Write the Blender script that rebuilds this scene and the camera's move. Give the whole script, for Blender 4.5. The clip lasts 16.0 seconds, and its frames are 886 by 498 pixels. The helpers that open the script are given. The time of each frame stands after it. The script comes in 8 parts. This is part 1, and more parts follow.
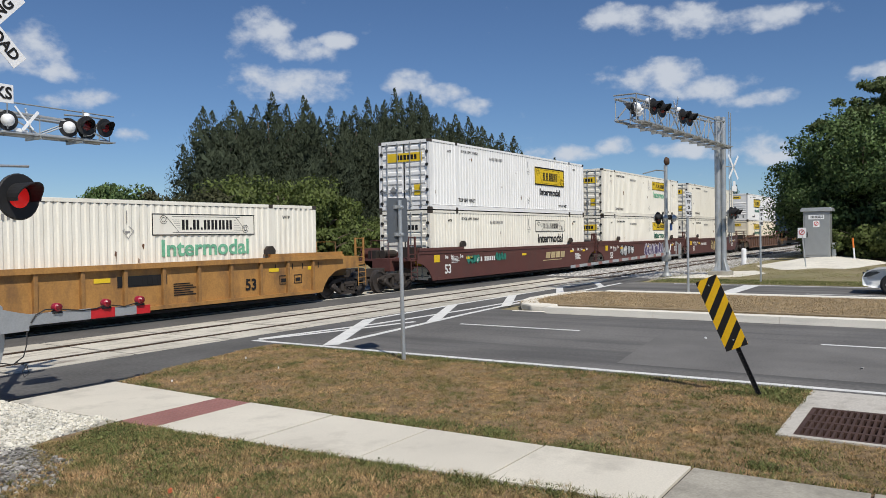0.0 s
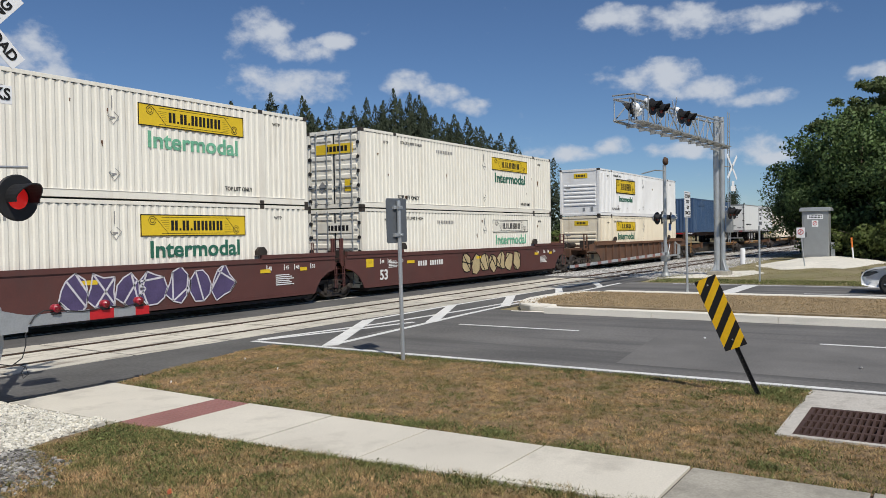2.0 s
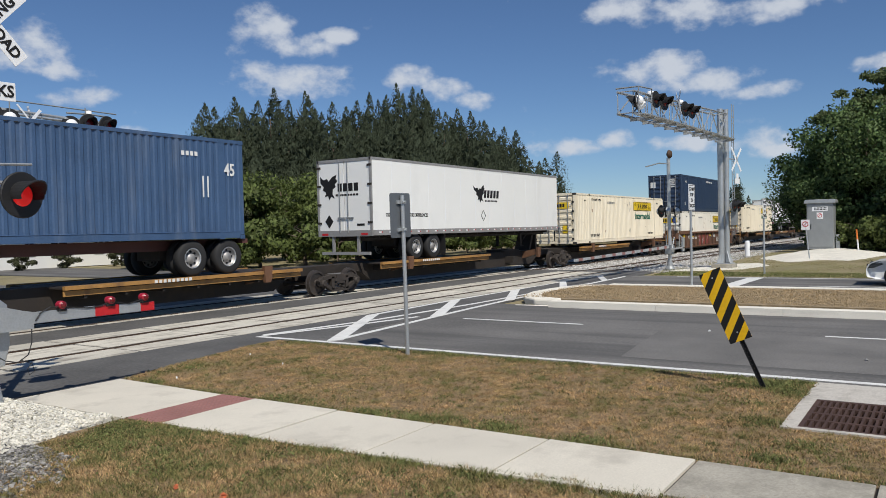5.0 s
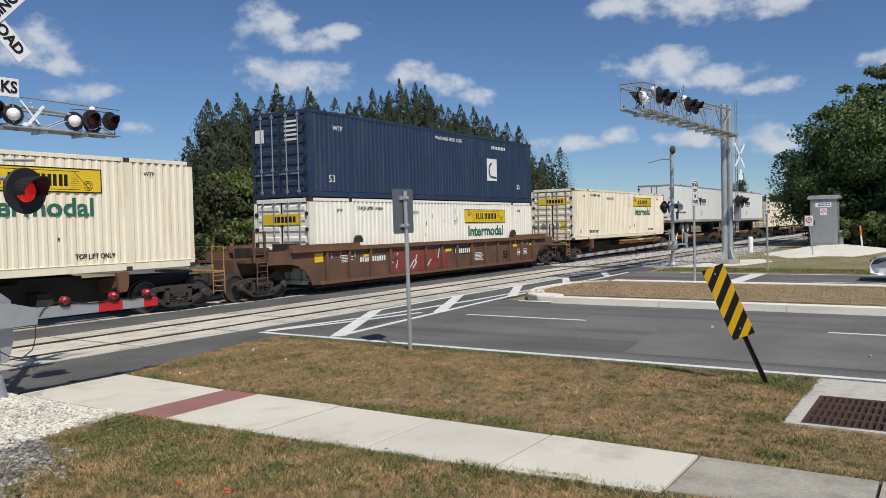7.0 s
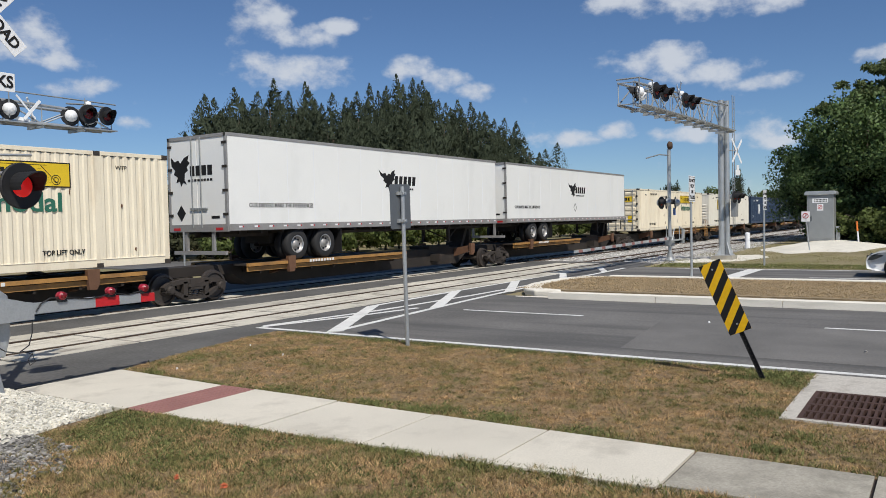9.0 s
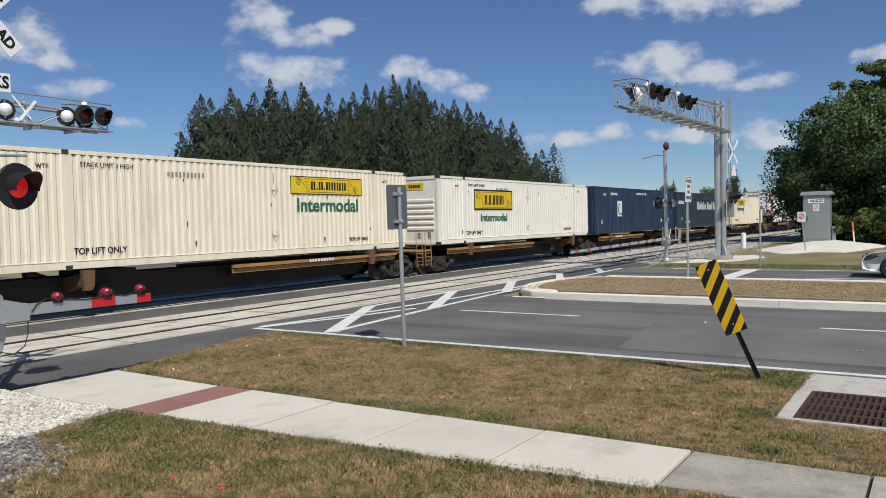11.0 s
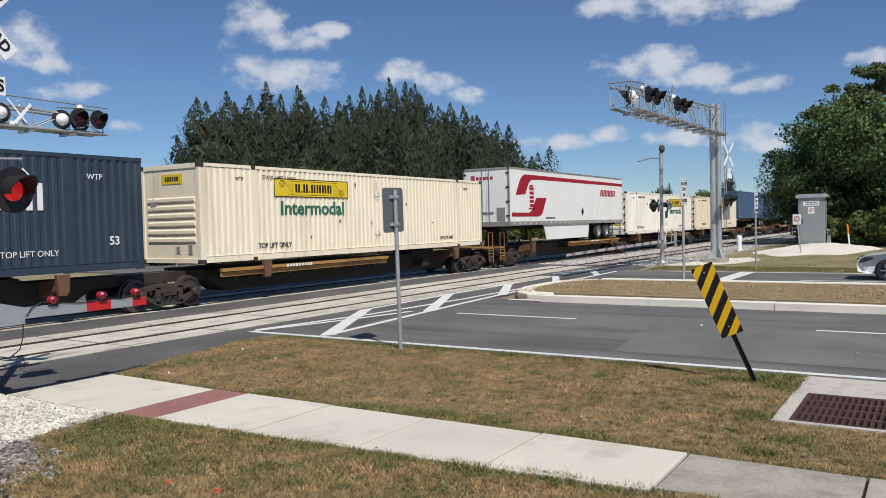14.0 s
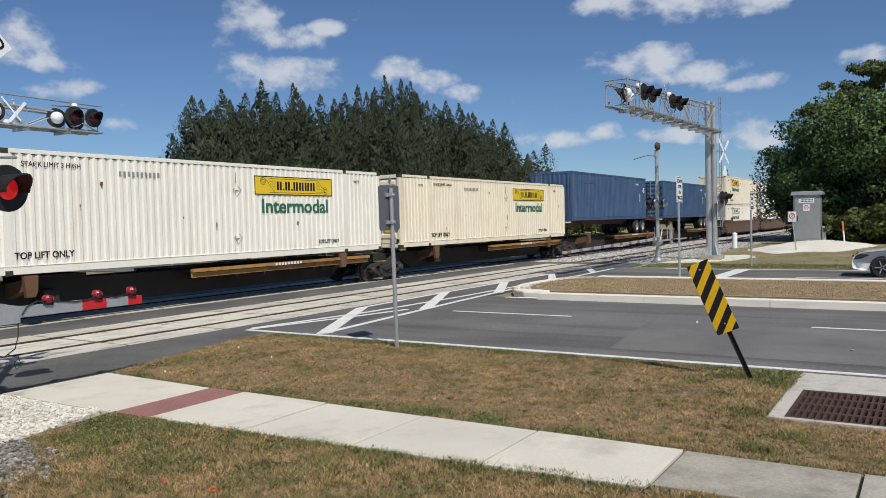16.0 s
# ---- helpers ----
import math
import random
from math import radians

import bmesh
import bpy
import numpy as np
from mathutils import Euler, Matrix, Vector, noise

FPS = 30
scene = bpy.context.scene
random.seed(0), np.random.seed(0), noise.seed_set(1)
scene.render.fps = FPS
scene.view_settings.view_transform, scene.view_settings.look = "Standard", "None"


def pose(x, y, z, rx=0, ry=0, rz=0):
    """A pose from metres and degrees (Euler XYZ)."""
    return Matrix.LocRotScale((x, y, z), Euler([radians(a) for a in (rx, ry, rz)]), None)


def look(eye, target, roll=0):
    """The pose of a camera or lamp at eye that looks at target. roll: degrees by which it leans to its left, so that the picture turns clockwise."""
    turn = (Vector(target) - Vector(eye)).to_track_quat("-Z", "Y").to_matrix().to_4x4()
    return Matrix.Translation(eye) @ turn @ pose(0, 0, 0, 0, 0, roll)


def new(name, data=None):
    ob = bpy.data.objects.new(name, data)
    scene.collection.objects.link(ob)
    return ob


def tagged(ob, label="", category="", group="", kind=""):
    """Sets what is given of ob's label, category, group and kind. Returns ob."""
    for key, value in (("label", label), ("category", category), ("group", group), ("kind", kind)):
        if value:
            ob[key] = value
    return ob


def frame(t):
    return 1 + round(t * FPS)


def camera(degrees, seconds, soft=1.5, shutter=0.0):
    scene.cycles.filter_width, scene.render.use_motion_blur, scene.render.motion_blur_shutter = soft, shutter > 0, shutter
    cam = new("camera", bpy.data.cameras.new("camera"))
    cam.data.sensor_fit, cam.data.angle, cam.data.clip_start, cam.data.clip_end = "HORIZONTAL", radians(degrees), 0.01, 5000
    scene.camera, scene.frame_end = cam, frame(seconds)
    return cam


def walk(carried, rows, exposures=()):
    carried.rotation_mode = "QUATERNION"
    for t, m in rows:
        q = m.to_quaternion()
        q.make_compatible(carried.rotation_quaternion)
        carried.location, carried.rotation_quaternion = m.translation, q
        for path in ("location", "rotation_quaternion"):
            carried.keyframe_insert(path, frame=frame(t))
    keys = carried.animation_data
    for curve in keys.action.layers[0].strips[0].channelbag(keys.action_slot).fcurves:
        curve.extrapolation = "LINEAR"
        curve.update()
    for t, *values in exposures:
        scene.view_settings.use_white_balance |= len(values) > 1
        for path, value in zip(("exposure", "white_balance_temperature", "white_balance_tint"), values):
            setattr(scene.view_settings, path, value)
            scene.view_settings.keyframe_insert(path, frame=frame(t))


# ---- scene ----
cam = camera(59.0, 16.0, soft=0.6)

EYE = Vector((0.0, 0.0, 2.2))
# seconds, heading from +X, tilt down, roll, in degrees
HEAD = [
    (0, 32.678, 1.035, -0.851), (0.5, 32.776, 1.025, -0.770), (1, 32.742, 1.012, -0.769), (1.5, 32.678, 1.005, -0.848),
    (2, 32.607, 1.009, -0.952), (2.5, 32.605, 1.017, -1.091), (3, 32.612, 1.035, -1.241), (3.5, 32.661, 1.075, -1.360),
    (4, 32.723, 1.177, -1.359), (6.5, 33.128, 1.646, -1.269), (7, 33.118, 1.706, -1.290), (7.5, 33.079, 1.765, -1.360),
    (8, 33.043, 1.845, -1.390), (8.5, 32.977, 1.958, -1.311), (9, 32.922, 2.046, -1.246), (11.5, 32.630, 1.986, -1.258),
    (12, 32.610, 1.918, -1.251), (12.5, 32.569, 1.850, -1.284), (13, 32.516, 1.822, -1.307), (13.5, 32.457, 1.803, -1.340),
    (14, 32.392, 1.810, -1.325), (14.5, 32.332, 1.845, -1.310), (15, 32.275, 1.882, -1.375), (15.5, 32.205, 1.927, -1.420),
    (16, 32.109, 1.972, -1.441)]


def aim(heading, tilt, roll):
    a, b = radians(heading), radians(tilt)
    way = Vector((math.cos(b) * math.cos(a), math.cos(b) * math.sin(a), -math.sin(b)))
    return look(EYE, EYE + way, roll)


walk(cam, [(t, aim(h, d, r)) for t, h, d, r in HEAD], exposures=[(0, -0.05), (1, -0.12), (2, -0.11), (4, -0.05), (7, -0.05), (8, 0.0), (9, -0.03), (11.5, -0.07), (12.4, -0.02), (13, 0.13), (13.6, 0.08), (14.5, -0.04), (16, -0.06)])

# ---- sky and sun ----
SUN_TO = Vector((-1.15, -1.64, 2.47)).normalized()


def make_world():
    w = bpy.data.worlds.new("sky")
    scene.world = w
    w.use_nodes = True
    nt = w.node_tree
    nt.nodes.clear()
    out = nt.nodes.new("ShaderNodeOutputWorld")
    sky = nt.nodes.new("ShaderNodeTexSky")
    sky.sky_type = "NISHITA"
    sky.sun_disc = False
    sky.sun_elevation = math.asin(SUN_TO.z)
    sky.sun_rotation = radians(215)
    sky.altitude = 1200
    sky.air_density, sky.dust_density, sky.ozone_density = 1.0, 0.0, 4.0
    bg = nt.nodes.new("ShaderNodeBackground")
    bg.inputs[1].default_value = 0.070
    # scattered fair-weather clouds: soft noise inside a few wide lobes
    tc = nt.nodes.new("ShaderNodeTexCoord")
    lobes = [(60.8, 11.9, 3.0, 1.9), (58.3, 11.0, 2.0, 1.1), (57.4, 9.3, 2.6, 0.8), (54.2, 7.0, 1.4, 0.6),
             (45.6, 14.3, 2.8, 1.8), (42.6, 12.9, 2.8, 1.1), (40.1, 13.8, 1.4, 0.7), (43.4, 10.9, 4.8, 1.5),
             (35.0, 11.0, 2.5, 1.0), (32.7, 10.2, 2.6, 0.95), (30.4, 9.3, 2.0, 0.8), (20.0, 14.9, 2.8, 1.0), (15.8, 14.4, 3.6, 1.2), (10.2, 14.0, 4.0, 1.0),
             (17.2, 10.7, 3.8, 1.5), (13.6, 9.7, 3.0, 1.2), (10.2, 8.9, 2.4, 0.7), (24.0, 5.7, 3.6, 0.75), (20.5, 6.1, 1.6, 0.8),
             (11.3, 5.7, 2.6, 1.4), (9.8, 4.8, 1.8, 0.7), (15.6, 5.7, 2.4, 0.8), (4.0, 9.9, 1.8, 0.7),
             (80.0, 16.0, 6.0, 2.0), (100.0, 12.0, 7.0, 2.0), (-20.0, 14.0, 7.0, 2.0), (-60.0, 18.0, 7.0, 3.0), (140.0, 16.0, 8.0, 3.0), (200.0, 14.0, 8.0, 3.0), (250.0, 20.0, 8.0, 3.0)]
    total = None
    for az, el, wa, we in lobes:
        a, e = radians(az), radians(el)
        c = Vector((math.cos(e) * math.cos(a), math.cos(e) * math.sin(a), math.sin(e)))
        side = Vector((-math.sin(a), math.cos(a), 0))
        up = side.cross(c) * -1
        sub = nt.nodes.new("ShaderNodeVectorMath")
        sub.operation = "SUBTRACT"
        nt.links.new(tc.outputs["Generated"], sub.inputs[0])
        sub.inputs[1].default_value = c
        comp = []
        for axis, width in ((side, wa), (up, we)):
            d = nt.nodes.new("ShaderNodeVectorMath")
            d.operation = "DOT_PRODUCT"
            nt.links.new(sub.outputs[0], d.inputs[0])
            d.inputs[1].default_value = axis / radians(width * 1.22)
            comp.append(d)
        p0 = nt.nodes.new("ShaderNodeMath")
        p0.operation = "MULTIPLY"
        nt.links.new(comp[0].outputs["Value"], p0.inputs[0])
        nt.links.new(comp[0].outputs["Value"], p0.inputs[1])
        p1 = nt.nodes.new("ShaderNodeMath")
        p1.operation = "MULTIPLY_ADD"
        nt.links.new(comp[1].outputs["Value"], p1.inputs[0])
        nt.links.new(comp[1].outputs["Value"], p1.inputs[1])
        nt.links.new(p0.outputs[0], p1.inputs[2])
        m = nt.nodes.new("ShaderNodeMath")
        m.operation = "SUBTRACT"
        m.use_clamp = True
        m.inputs[0].default_value = 1.0
        nt.links.new(p1.outputs[0], m.inputs[1])
        if total is None:
            total = m
        else:
            mx = nt.nodes.new("ShaderNodeMath")
            mx.operation = "MAXIMUM"
            nt.links.new(total.outputs[0], mx.inputs[0])
            nt.links.new(m.outputs[0], mx.inputs[1])
            total = mx
    mp = nt.nodes.new("ShaderNodeMapping")
    mp.inputs["Scale"].default_value = (1, 1, 1.5)
    nt.links.new(tc.outputs["Generated"], mp.inputs[0])
    nz = nt.nodes.new("ShaderNodeTexNoise")
    nz.inputs["Scale"].default_value = 26
    nz.inputs["Detail"].default_value = 8
    nz.inputs["Roughness"].default_value = 0.55
    nt.links.new(mp.outputs[0], nz.inputs["Vector"])
    cl = nt.nodes.new("ShaderNodeMath")
    cl.operation = "MULTIPLY_ADD"
    nt.links.new(nz.outputs["Fac"], cl.inputs[0])
    cl.inputs[1].default_value = 3.0
    cl.inputs[2].default_value = -1.98
    ad = nt.nodes.new("ShaderNodeMath")
    ad.operation = "MULTIPLY_ADD"
    nt.links.new(total.outputs[0], ad.inputs[0])
    ad.inputs[1].default_value = 1.25
    nt.links.new(cl.outputs[0], ad.inputs[2])
    ramp = nt.nodes.new("ShaderNodeMapRange")
    ramp.interpolation_type = "SMOOTHSTEP"
    ramp.inputs["From Min"].default_value = -0.02
    ramp.inputs["From Max"].default_value = 1.05
    ramp.inputs["To Max"].default_value = 0.92
    nt.links.new(ad.outputs[0], ramp.inputs["Value"])
    mix = nt.nodes.new("ShaderNodeMix")
    mix.data_type = "RGBA"
    nt.links.new(ramp.outputs[0], mix.inputs["Factor"])
    tint = nt.nodes.new("ShaderNodeMix")
    tint.data_type, tint.blend_type = "RGBA", "MULTIPLY"
    tint.inputs["Factor"].default_value = 1.0
    tint.inputs["B"].default_value = (0.855, 0.99, 1.155, 1)
    nt.links.new(sky.outputs[0], tint.inputs["A"])
    nt.links.new(tint.outputs["Result"], mix.inputs["A"])
    mix.inputs["B"].default_value = (8.7, 9.3, 10.3, 1)
    nt.links.new(mix.outputs["Result"], bg.inputs[0])
    nt.links.new(bg.outputs[0], out.inputs[0])


make_world()
sun = new("sun", bpy.data.lights.new("sun", "SUN"))
sun.data.energy, sun.data.angle, sun.data.color = 4.5, radians(0.53), (1.0, 0.95, 0.86)
sun.matrix_world = look(SUN_TO * 60, (0, 0, 0))


# ---- materials ----
def lin(c):
    return tuple(c) + (1.0,)


def mat(name, base, rough=0.6, metal=0.0, var=0.18, coarse=1.3, fine=24.0, bump=0.12, grime=None, grime_amount=0.0,
        stretch=(1, 1, 1), grime_range=(0.52, 0.78), piece=0.0, island=0.0, spec=0.5, emit=0.0, thin=0.0):
    """A surface with grain at two scales, and grime, streaked by stretch."""
    m = bpy.data.materials.new(name)
    m.use_nodes = True
    nt = m.node_tree
    b = nt.nodes["Principled BSDF"]
    tc = nt.nodes.new("ShaderNodeTexCoord")
    n1 = nt.nodes.new("ShaderNodeTexNoise")
    n1.inputs["Scale"].default_value, n1.inputs["Detail"].default_value = coarse, 5
    n2 = nt.nodes.new("ShaderNodeTexNoise")
    n2.inputs["Scale"].default_value, n2.inputs["Detail"].default_value = fine, 4
    nt.links.new(tc.outputs["Object"], n1.inputs["Vector"])
    nt.links.new(tc.outputs["Object"], n2.inputs["Vector"])
    av = nt.nodes.new("ShaderNodeMath")
    av.operation = "ADD"
    nt.links.new(n1.outputs["Fac"], av.inputs[0])
    nt.links.new(n2.outputs["Fac"], av.inputs[1])
    mr = nt.nodes.new("ShaderNodeMapRange")
    mr.inputs["From Min"].default_value, mr.inputs["From Max"].default_value = 0.65, 1.35
    nt.links.new(av.outputs[0], mr.inputs["Value"])
    mix = nt.nodes.new("ShaderNodeMix")
    mix.data_type = "RGBA"
    mix.inputs["A"].default_value = lin([c * (1 - var) for c in base])
    mix.inputs["B"].default_value = lin([min(0.95, c * (1 + var)) for c in base])
    nt.links.new(mr.outputs[0], mix.inputs["Factor"])
    col = mix.outputs["Result"]
    if grime:
        mp = nt.nodes.new("ShaderNodeMapping")
        mp.inputs["Scale"].default_value = stretch
        nt.links.new(tc.outputs["Object"], mp.inputs[0])
        n3 = nt.nodes.new("ShaderNodeTexNoise")
        n3.inputs["Scale"].default_value, n3.inputs["Detail"].default_value, n3.inputs["Roughness"].default_value = 1.0, 7, 0.65
        nt.links.new(mp.outputs[0], n3.inputs["Vector"])
        r3 = nt.nodes.new("ShaderNodeMapRange")
        r3.inputs["From Min"].default_value, r3.inputs["From Max"].default_value = grime_range
        r3.inputs["To Max"].default_value = grime_amount
        nt.links.new(n3.outputs["Fac"], r3.inputs["Value"])
        g = nt.nodes.new("ShaderNodeMix")
        g.data_type = "RGBA"
        nt.links.new(r3.outputs[0], g.inputs["Factor"])
        nt.links.new(col, g.inputs["A"])
        g.inputs["B"].default_value = lin(grime)
        col = g.outputs["Result"]
    if piece or island:
        hv = nt.nodes.new("ShaderNodeHueSaturation")
        src = nt.nodes.new("ShaderNodeObjectInfo") if piece else nt.nodes.new("ShaderNodeNewGeometry")
        rv = nt.nodes.new("ShaderNodeMapRange")
        k = piece or island
        rv.inputs["To Min"].default_value, rv.inputs["To Max"].default_value = 1 - k, 1 + k
        nt.links.new(src.outputs["Random" if piece else "Random Per Island"], rv.inputs["Value"])
        nt.links.new(rv.outputs[0], hv.inputs["Value"])
        nt.links.new(col, hv.inputs["Color"])
        col = hv.outputs["Color"]
    nt.links.new(col, b.inputs["Base Color"])
    b.inputs["Metallic"].default_value = metal
    b.inputs["Specular IOR Level"].default_value = spec
    rr = nt.nodes.new("ShaderNodeMapRange")
    rr.inputs["To Min"].default_value, rr.inputs["To Max"].default_value = max(0.02, rough - 0.12), min(1, rough + 0.12)
    nt.links.new(n2.outputs["Fac"], rr.inputs["Value"])
    nt.links.new(rr.outputs[0], b.inputs["Roughness"])
    if bump:
        bp = nt.nodes.new("ShaderNodeBump")
        bp.inputs["Strength"].default_value, bp.inputs["Distance"].default_value = bump, 0.01
        nt.links.new(n2.outputs["Fac"], bp.inputs["Height"])
        nt.links.new(bp.outputs[0], b.inputs["Normal"])
    if thin:
        # light passes through thin leaves
        tl = nt.nodes.new("ShaderNodeBsdfTranslucent")
        nt.links.new(col, tl.inputs["Color"])
        ms = nt.nodes.new("ShaderNodeMixShader")
        ms.inputs[0].default_value = thin
        nt.links.new(b.outputs[0], ms.inputs[1])
        nt.links.new(tl.outputs[0], ms.inputs[2])
        nt.links.new(ms.outputs[0], nt.nodes["Material Output"].inputs["Surface"])
    if emit:
        b.inputs["Emission Color"].default_value = lin(base)
        b.inputs["Emission Strength"].default_value = emit
    return m


RUST = (0.16, 0.075, 0.035)
M_CREAM = mat("cream_container_paint", (0.80, 0.72, 0.56), 0.5, var=0.05, bump=0.04, grime=(0.42, 0.30, 0.17), grime_amount=0.5, stretch=(2.2, 2.2, 0.35))
M_IVORY = mat("ivory_container_paint", (0.80, 0.77, 0.68), 0.5, var=0.05, bump=0.04, grime=(0.45, 0.36, 0.24), grime_amount=0.4, stretch=(2.4, 2.4, 0.3))
M_WHITE = mat("white_container_paint", (0.80, 0.80, 0.79), 0.45, var=0.04, bump=0.03, grime=(0.42, 0.40, 0.36), grime_amount=0.3, stretch=(2.5, 2.5, 0.3))
M_NAVY = mat("navy_container_paint", (0.019, 0.037, 0.078), 0.45, var=0.18, bump=0.04, grime=(0.075, 0.09, 0.12), grime_amount=0.45, stretch=(2, 2, 0.3))
M_BLUE = mat("faded_blue_container_paint", (0.045, 0.090, 0.180), 0.5, var=0.2, bump=0.04, grime=(0.16, 0.19, 0.24), grime_amount=0.5, stretch=(2, 2, 0.3))
M_GREEN = mat("dark_slate_container_paint", (0.023, 0.040, 0.060), 0.5, var=0.18, bump=0.04, grime=(0.10, 0.12, 0.12), grime_amount=0.4, stretch=(2, 2, 0.3))
M_TRAILER = mat("white_trailer_panel", (0.82, 0.82, 0.795), 0.35, var=0.03, coarse=0.5, bump=0.02, grime=(0.5, 0.5, 0.48), grime_amount=0.3, stretch=(0.6, 0.6, 0.3))
M_TRIMGREY = mat("grey_aluminium_rail", (0.36, 0.35, 0.34), 0.5, 0.4, var=0.15, grime=(0.18, 0.15, 0.12), grime_amount=0.5)
M_YELLOW_CAR = mat("weathered_yellow_railcar_paint", (0.38, 0.195, 0.055), 0.62, var=0.22, grime=(0.11, 0.062, 0.036), grime_amount=0.85, stretch=(1.6, 1.6, 0.7), grime_range=(0.46, 0.72))
# Orange overlay: rust on pedestals, rust and sunlit tone on brown cars' chords.
M_RUST_SUNLIT = mat("rusty_sunlit_brown_railcar_paint", (0.135, 0.066, 0.036), 0.72, var=0.2, grime=(0.25, 0.13, 0.055), grime_amount=0.5, stretch=(1.2, 1.2, 0.5))
M_MAROON = mat("maroon_railcar_paint", (0.098, 0.036, 0.030), 0.6, var=0.15, grime=(0.06, 0.042, 0.038), grime_amount=0.6, stretch=(1.0, 1.0, 0.5))
M_BROWN = mat("brown_railcar_paint", (0.135, 0.066, 0.038), 0.65, var=0.25, grime=(0.055, 0.042, 0.036), grime_amount=0.85, stretch=(1.3, 1.3, 0.6), grime_range=(0.42, 0.7))
M_UNDER = mat("dark_grimy_underframe_steel", (0.030, 0.024, 0.020), 0.75, 0.1, var=0.3, grime=(0.085, 0.052, 0.032), grime_amount=0.55)
M_TRUCK = mat("dusty_cast_steel", (0.048, 0.039, 0.033), 0.75, 0.1, var=0.3, grime=(0.12, 0.085, 0.06), grime_amount=0.5)
M_WHEEL = mat("worn_wheel_steel", (0.09, 0.076, 0.068), 0.5, 0.6, var=0.3)
M_TREAD = mat("polished_rail_steel", (0.075, 0.060, 0.048), 0.6, 0.3, var=0.3)
M_RAILSIDE = mat("rusty_rail_steel", (0.085, 0.050, 0.032), 0.8, 0.2, var=0.3)
M_RUBBER = mat("black_tyre_rubber", (0.018, 0.018, 0.019), 0.8, var=0.3)
M_ALU = mat("bright_aluminium_wheel", (0.62, 0.62, 0.62), 0.35, 0.8, var=0.15)
M_GALV = mat("galvanised_steel", (0.47, 0.49, 0.50), 0.45, 0.6, var=0.14, coarse=3, fine=40)
M_DULLGALV = mat("dull_galvanised_sheet", (0.30, 0.315, 0.32), 0.5, 0.35, var=0.10, coarse=2, fine=30)
M_BLACK = mat("matt_black_paint", (0.014, 0.014, 0.015), 0.6, var=0.25)
M_LETTER = mat("black_lettering", (0.014, 0.014, 0.015), 0.75, var=0.2, spec=0.25)
M_HAZARD = mat("amber_reflective_sheet", (0.80, 0.47, 0.008), 0.45, var=0.10, coarse=3, grime=(0.40, 0.24, 0.03), grime_amount=0.5)
M_LETTER_WHITE = mat("white_lettering", (0.72, 0.72, 0.70), 0.6, var=0.08)
M_LETTER_GREEN = mat("dark_green_lettering", (0.025, 0.13, 0.085), 0.55, var=0.15)
M_LETTER_FADED = mat("faded_green_lettering", (0.16, 0.42, 0.27), 0.6, var=0.3, coarse=3)
M_YELLOW = mat("yellow_panel", (0.72, 0.50, 0.02), 0.5, var=0.10, coarse=2, grime=(0.45, 0.30, 0.05), grime_amount=0.4)
M_RED = mat("red_reflective", (0.50, 0.02, 0.025), 0.4, var=0.12)
M_DARKRED = mat("crimson_paint", (0.34, 0.012, 0.03), 0.4, var=0.08)
M_SIGNWHITE = mat("white_sign_sheet", (0.80, 0.81, 0.82), 0.4, var=0.04)
M_SIGNBACK = mat("bare_aluminium_sign_back", (0.17, 0.185, 0.20), 0.5, 0.5, var=0.12)
M_REDLENS = mat("lit_red_lens", (0.80, 0.02, 0.02), 0.2, var=0.05, bump=0, emit=0.32)
M_DARKLENS = mat("unlit_red_lens", (0.16, 0.012, 0.016), 0.15, var=0.1, bump=0)
M_ASPHALT = mat("road_asphalt", (0.142, 0.137, 0.130), 0.85, var=0.42, coarse=0.35, fine=16, bump=0.4, grime=(0.055, 0.054, 0.053), grime_amount=0.8, stretch=(0.9, 0.06, 1), grime_range=(0.44, 0.66))
M_ASPHALT_OLD = mat("patched_crossing_asphalt", (0.098, 0.096, 0.093), 0.85, var=0.45, coarse=0.6, fine=16, bump=0.35, grime=(0.05, 0.05, 0.05), grime_amount=0.5, stretch=(0.5, 1.2, 1))
M_LINE = mat("worn_white_road_paint", (0.70, 0.70, 0.68), 0.7, var=0.12, coarse=2, fine=60, grime=(0.30, 0.30, 0.29), grime_amount=0.5, stretch=(3, 3, 3))
M_CONC = mat("pale_concrete", (0.61, 0.57, 0.485), 0.85, var=0.12, coarse=0.8, fine=60, bump=0.25, grime=(0.34, 0.31, 0.26), grime_amount=0.75, stretch=(1.2, 1.2, 1), piece=0.04)
M_CONC_OLD = mat("old_grey_concrete", (0.37, 0.345, 0.29), 0.88, var=0.28, coarse=1.2, fine=50, bump=0.3, grime=(0.17, 0.16, 0.13), grime_amount=0.75, stretch=(2, 2, 1), grime_range=(0.45, 0.7))
M_PANEL = mat("crossing_panel_concrete", (0.52, 0.49, 0.42), 0.85, var=0.16, coarse=1.0, fine=30, bump=0.25, grime=(0.20, 0.175, 0.145), grime_amount=0.85, stretch=(1.3, 4, 1), grime_range=(0.50, 0.68), piece=0.14)
M_KERB = mat("kerb_concrete", (0.78, 0.74, 0.65), 0.85, var=0.10, coarse=1.0, fine=50, bump=0.25, grime=(0.33, 0.30, 0.26), grime_amount=0.5, stretch=(1.5, 0.4, 3))
M_BRICKRED = mat("faded_red_tactile_surface", (0.275, 0.130, 0.115), 0.9, var=0.16, coarse=2, fine=60, bump=0.3)
